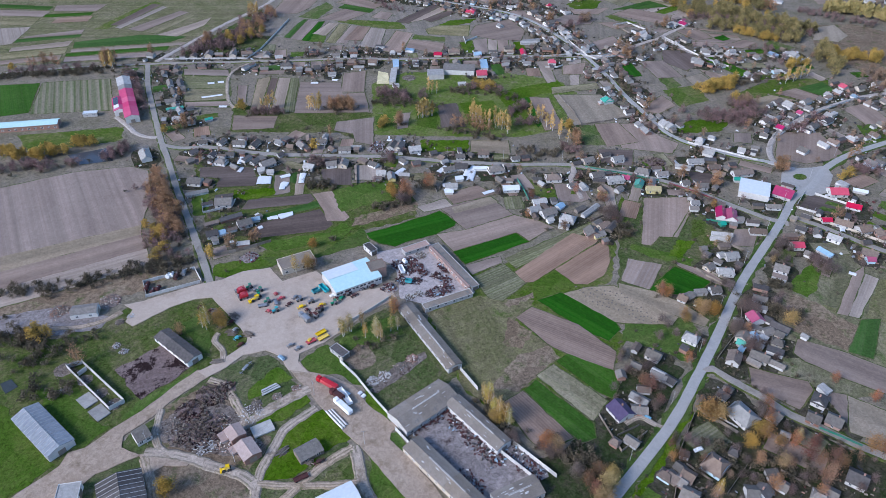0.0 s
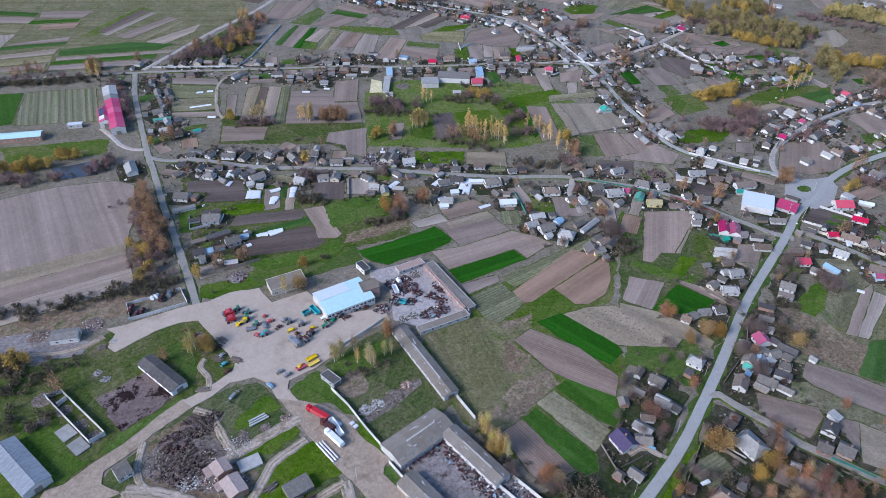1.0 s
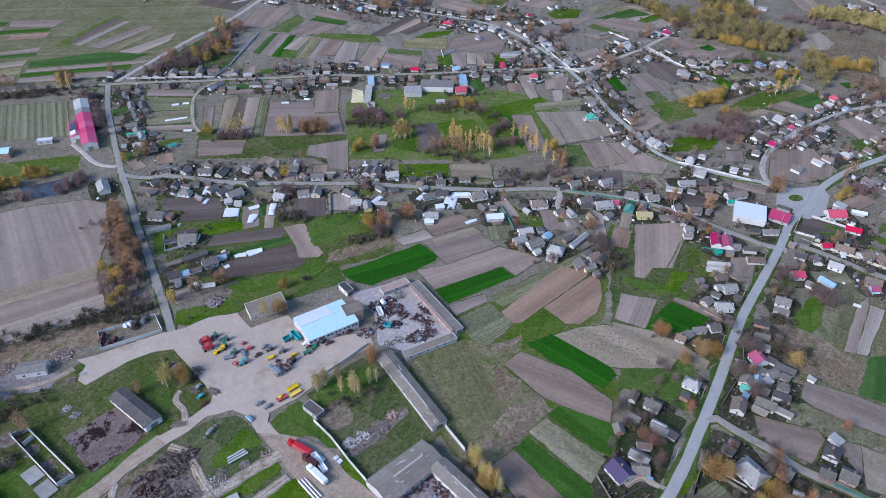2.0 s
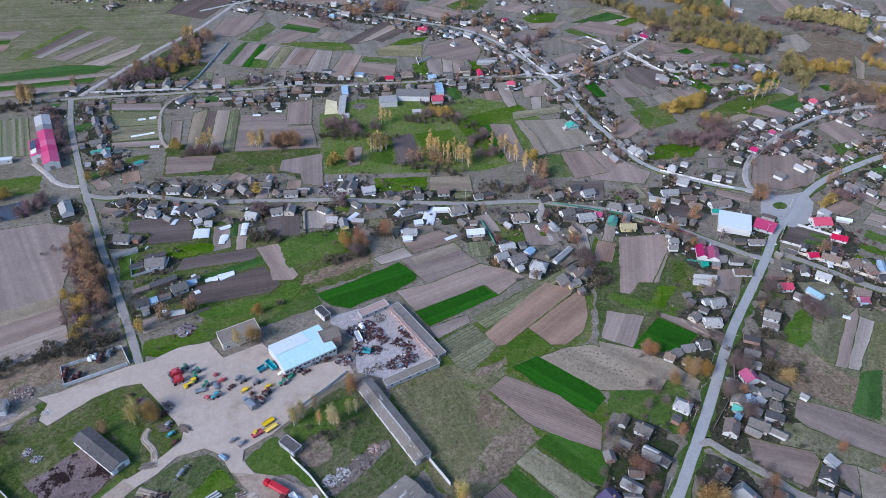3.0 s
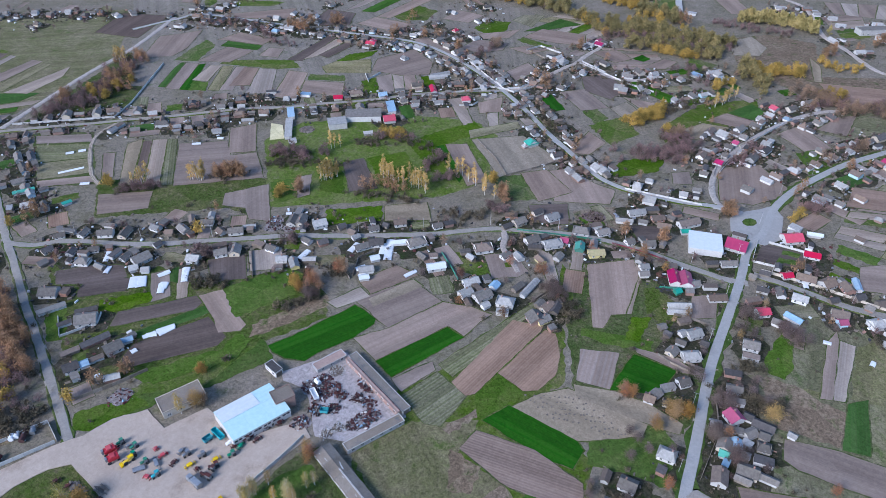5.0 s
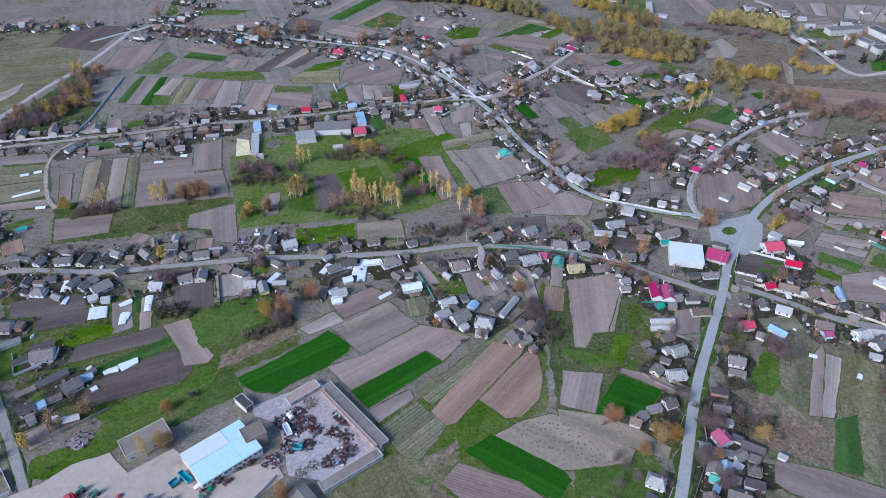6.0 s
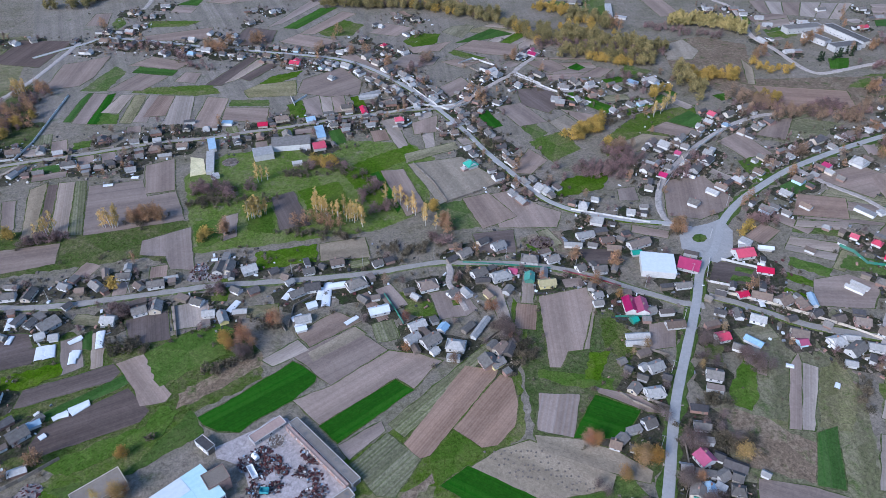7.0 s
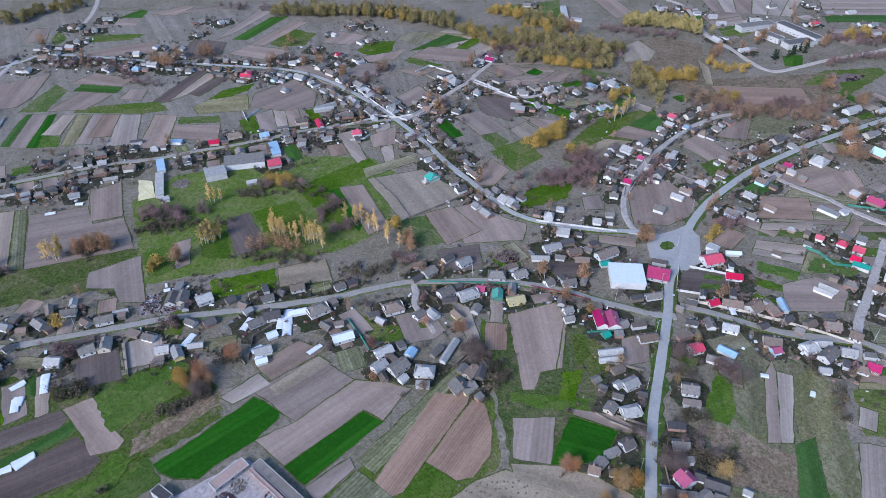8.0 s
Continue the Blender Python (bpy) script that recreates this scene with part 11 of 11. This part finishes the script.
heap("stone", 60, 5.0, 1.0, -30.7, 571.5)
film(-94.9, 407.3, 89, 9.6, 4)
film(-105.3, 397.5, 82, 5.7, 5)
film(-106.8, 408.3, 31, 7.0, 3)
film(-104.5, 359.1, 8, 5.0, 3.4)
film(-97.7, 361.1, 35, 8.5, 3.4)
film(-121.0, 402.4, 94, 9.8, 7)
film(-117.9, 402.3, 97, 9.4, 6)
film(-106.1, 395.2, 92, 8.5, 4)
film(-95.0, 405.4, 94, 12.6, 4)
film(-106.8, 407.7, 26, 5.8, 3)
film(-105.6, 358.9, 25, 6.6, 3)
film(-98.2, 362.8, 22, 9.2, 3)
film(-141.7, 428.1, 90, 9.5, 3)
film(-138.7, 415.5, 80, 6.3, 3)
film(-111.0, 348.4, 36, 3.0, 3)
film(-196.1, 556.2, 13, 5.5, 3.4)
film(-188.4, 558.6, 14, 5.1, 3.4)
film(-188.7, 531.1, 20, 16.5, 2.4)
film(-175.0, 512.3, 1, 6.2, 3)
film(-93.0, 564.9, -10, 4.8, 3)
film(-109.4, 558.6, 0, 6.2, 3)
film(29.2, 390.3, 31, 8.3, 3)
film(-39.9, 459.3, -2, 3.5, 2.5)
film(3.1, 394.1, 61, 7.0, 4)
film(15.8, 414.8, 77, 10.6, 4)
film(244.1, 353.3, -107, 8.9, 3)
film(244.1, 292.2, 43, 3.9, 2.5)
film(230.3, 308.8, -34, 3.8, 2.5)
film(-1.0, 418.6, 56, 9.6, 4)
film(19.2, 413.7, 79, 19.7, 5)
film(2.1, 399.0, 19, 6.2, 4)
film(-29.9, 415.5, 54, 9.3, 4)
film(-45.0, 218.7, -38, 6.5, 3)
film(-37.6, 218.3, 51, 2.2, 2)
film(-35.9, 216.6, 51, 2.2, 2)
heap("scrap", 110, 4.0, 1.6, -24.9, 313.9)
heap("scrap", 110, 4.0, 1.6, -20.8, 307.9)
heap("scrap", 110, 4.0, 1.4, -19.0, 317.1)
heap("scrap", 90, 4.0, 1.4, -14.9, 312.0)
heap("scrap", 90, 3.0, 1.4, -11.3, 307.0)
heap("scrap", 90, 3.0, 1.2, -22.3, 299.9)
heap("scrap", 80, 3.0, 1.0, -15.1, 299.1)
heap("scrap", 60, 3.0, 1.2, 0.4, 314.3)
heap("scrap", 60, 3.0, 1.2, 2.7, 309.2)
heap("scrap", 60, 3.0, 1.0, -3.6, 304.1)
heap("scrap", 60, 3.0, 1.0, 1.4, 300.7)
heap("scrap", 90, 4.0, 1.2, -2.5, 290.6)
heap("scrap", 90, 4.0, 1.2, 2.1, 293.5)
heap("scrap", 60, 3.0, 1.0, -6.5, 288.7)
heap("pale", 80, 3.0, 0.8, -12.6, 288.6)
heap("pale", 80, 3.0, 0.8, -17.6, 286.2)
heap("pale", 90, 4.0, 0.8, -12.7, 322.5)
heap("scrap", 80, 4.0, 1.3, -29.3, 293.1)
machine("trailer", "white", -23.0, 308.1, -70, 6.4)
machine("trailer", "teal", -18.6, 297.8, -15, 3.6)
machine("tank", "white", -21.6, 315.5, -56, 3.1)
machine("implement", "rust", -1.2, 309.9, -63, 5.7)
heap("brush", 120, 6.0, 1.6, -106.0, 216.3)
heap("brush", 130, 7.0, 2.2, -106.1, 194.1)
heap("pale", 110, 3.5, 1.4, -100.8, 188.8)
heap("brick", 70, 4.0, 1.0, -95.9, 190.6)
heap("brick", 50, 3.5, 0.8, -96.3, 201.9)
heap("stone", 40, 4.0, 0.8, -179.6, 231.2)
heap("stone", 40, 3.0, 0.8, -167.0, 225.3)
heap("stone", 40, 3.0, 0.7, -156.4, 217.1)
heap("stone", 40, 3.0, 0.7, -147.9, 210.9)
machine("truck", "rust", -47.8, 216.2, -38, 8.0)
machine("implement", "rust", -107.9, 264.6, 60, 4.2)
machine("implement", "steel", -104.8, 258.8, 62, 4.2)
machine("implement", "teal", -102.3, 253.2, 50, 4.2)
machine("implement", "rust", -99.5, 248.5, 52, 4.2)
machine("implement", "rust", -126.7, 276.0, 42, 4.2)
machine("implement", "rust", -121.2, 273.0, 34, 4.2)
machine("implement", "steel", -74.7, 248.4, 35, 4.2)
machine("implement", "steel", -70.7, 246.5, 46, 4.2)
machine("implement", "yellow", -65.9, 251.7, 66, 4.2)
machine("implement", "rust", -80.9, 278.8, 54, 4.2)
machine("implement", "steel", -78.6, 284.3, 51, 4.2)
machine("implement", "green", -54.0, 283.7, 58, 4.2)
machine("implement", "red", -85.9, 283.3, 36, 4.2)
machine("implement", "rust", -49.7, 288.4, 50, 4.2)
machine("implement", "rust", -44.0, 292.2, 30, 4.2)
machine("implement", "rust", -38.0, 294.2, 50, 4.2)
fence(2.0, "precast", (-27.6, 285.4), (-36.5, 275.9), (-45.9, 267.1), (-52.8, 259.1))


def pipe_stack(x, y, turn, L):
    """Long concrete pipes laid side by side."""
    th = empty("pipe_stack", pose(x, y, 0.3, 0, 0, turn), "long grey concrete pipes lying beside the track", "pipes")
    for i in range(3):
        bm = bmesh.new()
        tube(bm, (-L / 2 + 0.4 * i, 1.3 * i - 1.3, 0.45), (L / 2 - 0.3 * i, 1.3 * i - 1.3, 0.45), 0.42, 0.42, 10)
        part("pipe", bm, PRECAST, th)


pipe_stack(-46.4, 203.5, -48, 13.0)
pipe_stack(-79.3, 220.2, 37, 9.0)
heap("pale", 50, 1.9, 0.8, -160.7, 247.7)
heap("pale", 50, 1.9, 0.8, -155.4, 243.9)
heap("stone", 60, 2.0, 0.7, -165.3, 264.7)
heap("pale", 50, 1.6, 0.6, -161.0, 269.0)
heap("stone", 60, 2.2, 0.7, -173.7, 219.1)
heap("stone", 60, 2.0, 0.7, -178.7, 215.7)
manure((70.8, 295.9), (97.0, 290.6), (111.4, 267.6), (89.0, 272.5))

# stretches of the plan where the gardens are laid out above
LAID = [((-445, 581), (-295, 600), (-261, 611), (-203, 728), (-210, 866), (-604, 855)),
        ((-246, 606), (-177, 611), (-171, 621), (-158, 714), (-178, 751), (-198, 745)),
        ((-177, 668), (-236, 977), (-92, 951), (79, 907), (109, 870), (73, 649), (21, 660), (-2, 620), (-57, 629)),
        ((107, 853), (192, 818), (213, 770), (211, 727), (213, 686), (208, 645), (238, 608), (252, 563), (220, 544), (152, 576), (138, 618), (116, 679), (88, 738)),
        ((240, 548), (283, 578), (336, 582), (361, 564), (364, 543), (444, 528), (399, 498), (317, 459), (299, 464), (306, 502), (234, 492), (222, 511)),
        ((372, 713), (445, 683), (409, 612), (520, 590), (480, 532), (382, 557), (350, 643)),
        ((152, 509), (181, 551), (227, 565), (224, 498), (207, 476), (175, 475)),
        ((-236, 261), (-192, 252), (-164, 286), (-127, 301), (-108, 307), (-71, 308), (-25, 295), (20, 231), (41, 170), (43, 150), (-180, 148)),
        ((-330, 359), (-293, 396), (-216, 423), (-196, 416), (-176, 349), (-162, 300), (-166, 282), (-198, 266), (-264, 251)),
        ((-47, 348), (-3, 381), (31, 391), (65, 356), (96, 362), (102, 340), (95, 305), (126, 283), (126, 265), (93, 264), (81, 216), (32, 195), (8, 221), (-7, 273), (-46, 332)),
        ((108, 344), (130, 388), (162, 388), (163, 361), (160, 332), (161, 297), (136, 265), (123, 274), (96, 298)),
        ((162, 289), (205, 320), (213, 310), (245, 336), (277, 334), (210, 209), (162, 217), (142, 232), (178, 273)),
        ((228, 332), (242, 325), (249, 307), (262, 296), (246, 266), (217, 273), (196, 286)),
        ((238, 395), (262, 381), (250, 363), (224, 375)),
        ((285, 365), (307, 365), (318, 349), (299, 333), (267, 343)),
        ((-173, 427), (-132, 428), (-111, 399), (-85, 391), (-70, 400), (-29, 406), (-17, 379), (-17, 369), (-57, 347), (-67, 340), (-111, 330), (-124, 351), (-137, 383)),
        ((-183, 572), (-126, 572), (-89, 583), (-64, 587), (-55, 504), (-50, 452), (-80, 471), (-158, 470), (-168, 517)),
        ((-231, 590), (-187, 587), (-168, 511), (-207, 512)),
        ((-60, 554), (-29, 588), (54, 589), (107, 578), (149, 506), (139, 447), (108, 425), (53, 437), (-16, 442), (-53, 468))]

# ---- garden plots, sheds, fruit trees and scrub round each home ----
r = random.Random(11)

# more homes where the streets are built up
for name, step, off, lo, hi in (("road_upper", 15, 13, 0.0, 0.75), ("road_hill", 18, 12, 0.1, 1.0), ("road_crescent", 18, 12, 0.1, 1.0), ("road_garden", 20, 12, 0.0, 1.0), ("road_cooperative", 17, 12, 0.02, 0.32), ("road_main", 20, 13, 0.55, 1.0), ("road_lane", 18, 11, 0.0, 1.0), ("road_pond", 18, 12, 0.0, 1.0)):
    run, gone = lines[name], 0.0
    for i in range(int(len(run) * lo) + 1, int(len(run) * hi) - 1):
        gone += (run[i] - run[i - 1]).length
        if gone < step:
            continue
        gone = r.uniform(-3, 3)
        d = (run[i + 1] - run[i - 1]).normalized()
        for side in (-1, 1):
            o = off + r.uniform(-2, 4)
            x, y = run[i].x - d.y * o * side, run[i].y + d.x * o * side
            if clear(x, y, 6.0) and clear(x, y, 4.0, True):
                W = r.uniform(5.6, 7.4)
                house(x, y, math.degrees(math.atan2(d.y, d.x)) + r.choice((0, 90)) + r.uniform(-5, 5), W * r.uniform(1.1, 1.6), W, r.choice("ggggddnnw"), r.choice(("white", "white", "grey", "sand", "brick")), 3 if math.hypot(x - 40, y - 140) < 330 else 1, W * 0.3 if r.random() < 0.25 else 0.0)


def free_bed(x, y, turn, L, W):
    for u in (-0.5, 0, 0.5):
        for v in (-0.5, 0, 0.5):
            px = x + math.cos(radians(turn)) * u * L - math.sin(radians(turn)) * v * W
            py = y + math.sin(radians(turn)) * u * L + math.cos(radians(turn)) * v * W
            if not clear(px, py, 0.5, True):
                return False
    return True


for hx, hy, ht, hL, hW in list(homes):
    for _ in range(7):
        a = ht + r.choice((0, 90, 180, 270)) + r.uniform(-3, 3)
        d = r.uniform(12, 34)
        L, W = r.uniform(10, 26), r.uniform(6, 13)
        x, y = hx + d * math.cos(radians(a)), hy + d * math.sin(radians(a))
        if free_bed(x, y, a, L, W) and not any(inside(x, y, q) for q in LAID):
            c, s = math.cos(radians(a)), math.sin(radians(a))
            pts = [(x + c * u * L - s * v * W, y + s * u * L + c * v * W) for u, v in ((-0.5, -0.5), (0.5, -0.5), (0.5, 0.5), (-0.5, 0.5))]
            plot(r.choice(("soil", "soil", "soil", "soilpale", "soilred", "straw", "lawn", "meadow", "soil", "wheat2", "striped")), a, *pts, raise_to=0.107 + 0.01 * r.random())
            tilled.append((min(p[0] for p in pts), min(p[1] for p in pts), max(p[0] for p in pts), max(p[1] for p in pts), pts))
            break
sheds = 0
for hx, hy, ht, hL, hW in list(homes):
    far = math.hypot(hx - 40, hy - 140) > 380
    made = 0
    for _ in range(0 if hx > 65 and hy < 235 else 8):
        if made >= (1 if far or r.random() < 0.75 else 2):
            break
        # outbuildings stand in line with the house or square to it
        a = ht + r.choice((0, 90, 180, 270)) + r.uniform(-6, 6)
        L, W = r.uniform(3.5, 8.0), r.uniform(2.6, 3.8)
        d = max(hL, hW) / 2 + r.uniform(3.5, 6.5)
        x, y = hx + d * math.cos(radians(a)), hy + d * math.sin(radians(a))
        if clear(x, y, 2.2, True) and clear(x + 3 * math.cos(radians(ht)), y + 3 * math.sin(radians(ht)), 1.6, True):
            turn, roof, walls = ht + r.choice((0, 90)) + r.uniform(-4, 4), r.choice("ggddnnnd" if r.random() < 0.8 else "gw"), r.choice(("grey", "wood", "grey", "wood", "white", "brick"))
            if sheds % 3 and sheds < 420:
                shed(x, y, turn, L, W, roof, walls, r.uniform(2.1, 2.7))
            else:
                house(x, y, turn, L, W, roof, walls, 0, 0.0, "outbuilding")
            sheds += 1
            made += 1
    for _ in range(5):
        x, y = hx + r.gauss(0, 11), hy + r.gauss(0, 11)
        if clear(x, y, 1.2, True):
            if r.random() < 0.5:
                tree(r.choice(("bare", "bare", "bare", "bare", "rust", "orange")), x, y, r.uniform(0.45, 0.85), r.uniform(0, 360), r.randrange(4))
            else:
                tree("shrub", x, y, r.uniform(0.5, 1.0), r.uniform(0, 360), r.randrange(4))
    for _ in range(8):
        x, y = hx + r.gauss(0, 13), hy + r.gauss(0, 13)
        if clear(x, y, 0.6, True):
            tree("shrub", x, y, r.uniform(0.35, 0.9), r.uniform(0, 360), r.randrange(4))

# ---- trodden ground round the homes, its colour darkened for their shadows ----
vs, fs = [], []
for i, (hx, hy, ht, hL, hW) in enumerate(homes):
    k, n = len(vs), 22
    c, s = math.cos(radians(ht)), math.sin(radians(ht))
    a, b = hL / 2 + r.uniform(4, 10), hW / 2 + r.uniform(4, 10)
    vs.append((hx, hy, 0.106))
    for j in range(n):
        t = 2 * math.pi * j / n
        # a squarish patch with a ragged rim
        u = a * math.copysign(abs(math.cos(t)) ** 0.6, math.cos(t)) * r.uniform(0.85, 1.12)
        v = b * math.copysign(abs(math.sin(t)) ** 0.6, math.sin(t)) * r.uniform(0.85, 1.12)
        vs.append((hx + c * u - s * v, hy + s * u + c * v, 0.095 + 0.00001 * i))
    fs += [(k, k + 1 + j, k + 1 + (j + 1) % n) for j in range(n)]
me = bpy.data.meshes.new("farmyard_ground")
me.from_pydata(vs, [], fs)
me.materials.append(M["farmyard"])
tagged(new("farmyard_ground", me), "trodden earth and weeds round the homes, darkened with painted shadow", "ground", kind="structure")

# ---- board fences of the gardens ----
board = {}
done = 0
for hx, hy, ht, hL, hW in homes:
    if done >= 75 or math.hypot(hx - 60, hy - 230) > 190:
        continue
    a = ht + r.choice((0, 90, 180, 270))
    c, s = math.cos(radians(a)), math.sin(radians(a))
    d, n = r.uniform(7, 11), r.choice((2, 3))
    x0, y0 = hx + c * d + s * 9, hy + s * d - c * 9
    spots = [(x0 - s * 6 * i, y0 + c * 6 * i) for i in range(n)]
    if all(clear(x - s * 3, y + c * 3, 0.4, True) and clear(x, y, 0.4, True) for x, y in spots):
        kind = r.choice(("wood", "wood", "wood", "green"))
        if kind not in board:
            bm = bmbox(0.05, -0.05, -0.2, 5.95, 0.05, 1.4)
            box(bm, 0, -0.09, -0.2, 0.14, 0.09, 1.6)
            board[kind] = mesh_of("panel", bm, WALL[kind])
        th = empty("fence", pose(x0, y0, 0, 0, 0, a + 90), FENCE[kind][1], "fence")
        for i in range(n):
            part("panel", board[kind], None, th, "", pose(6 * i, 0, 0))
        done += 1

# ---- small things that lie about the farmyards ----
junk = [WALL["wood"], RUST, STEEL, PRECAST, RUBBER, BRICK, FILM, ROOF["b"], BARK]
vs, fs, ms = [], [], []
for hx, hy, ht, hL, hW in homes:
    away = math.hypot(hx - 40, hy - 140) > 260
    for _ in range(26 if away else 15):
        x, y = hx + r.gauss(0, 8 if away else 5.5), hy + r.gauss(0, 8 if away else 5.5)
        if not clear(x, y, 0.3, True):
            continue
        a, b, c = r.uniform(0.2, 1.3 if away else 0.8), r.uniform(0.15, 0.7 if away else 0.4), r.uniform(0.2, 1.1 if away else 0.6)
        m = pose(x, y, 0.0, r.uniform(-8, 8), r.uniform(-8, 8), ht + r.choice((0, 90)) + r.gauss(0, 14))
        k = len(vs)
        vs += [(m @ Vector((sx * a, sy * b, z)))[:] for z in (-0.1, c) for sx, sy in ((-1, -1), (1, -1), (1, 1), (-1, 1))]
        fs += [tuple(k + i for i in f) for f in ((4, 5, 6, 7), (0, 1, 5, 4), (1, 2, 6, 5), (2, 3, 7, 6), (3, 0, 4, 7))]
        ms += [r.choice((0, 0, 0, 1, 4, 4, 8, 8, 8, 3, 8, 2, 6, 5, 4, 4) if away else (0, 0, 0, 1, 1, 2, 4, 4, 8, 8, 8, 8, 0, 5, 0, 4))] * 5
me = bpy.data.meshes.new("farmyard_clutter")
me.from_pydata(vs, [], fs)
for m in junk:
    me.materials.append(m)
me.polygons.foreach_set("material_index", ms)
tagged(new("farmyard_clutter", me), "boards, barrels, crates and junk lying about farmyards", "clutter", kind="stuff")

# ---- utility poles along the streets ----
last = None
for i, (x, y, w) in enumerate(list(ways)):
    if last is None or math.dist(last, (x, y)) > 38:
        nx, ny = ways[min(i + 1, len(ways) - 1)][:2]
        if 0 < math.dist((nx, ny), (x, y)) < 12 and w > 2.5:
            a = math.atan2(ny - y, nx - x)
            px, py = x - math.sin(a) * (w + 1.5), y + math.cos(a) * (w + 1.5)
            if clear(px, py, 0.2) and math.hypot(px - 60, py - 250) < 420:
                pole(px, py, math.degrees(a) + 90)
                last = (x, y)
for kind in woods:
    if woods[kind]:
        make_woods(kind)
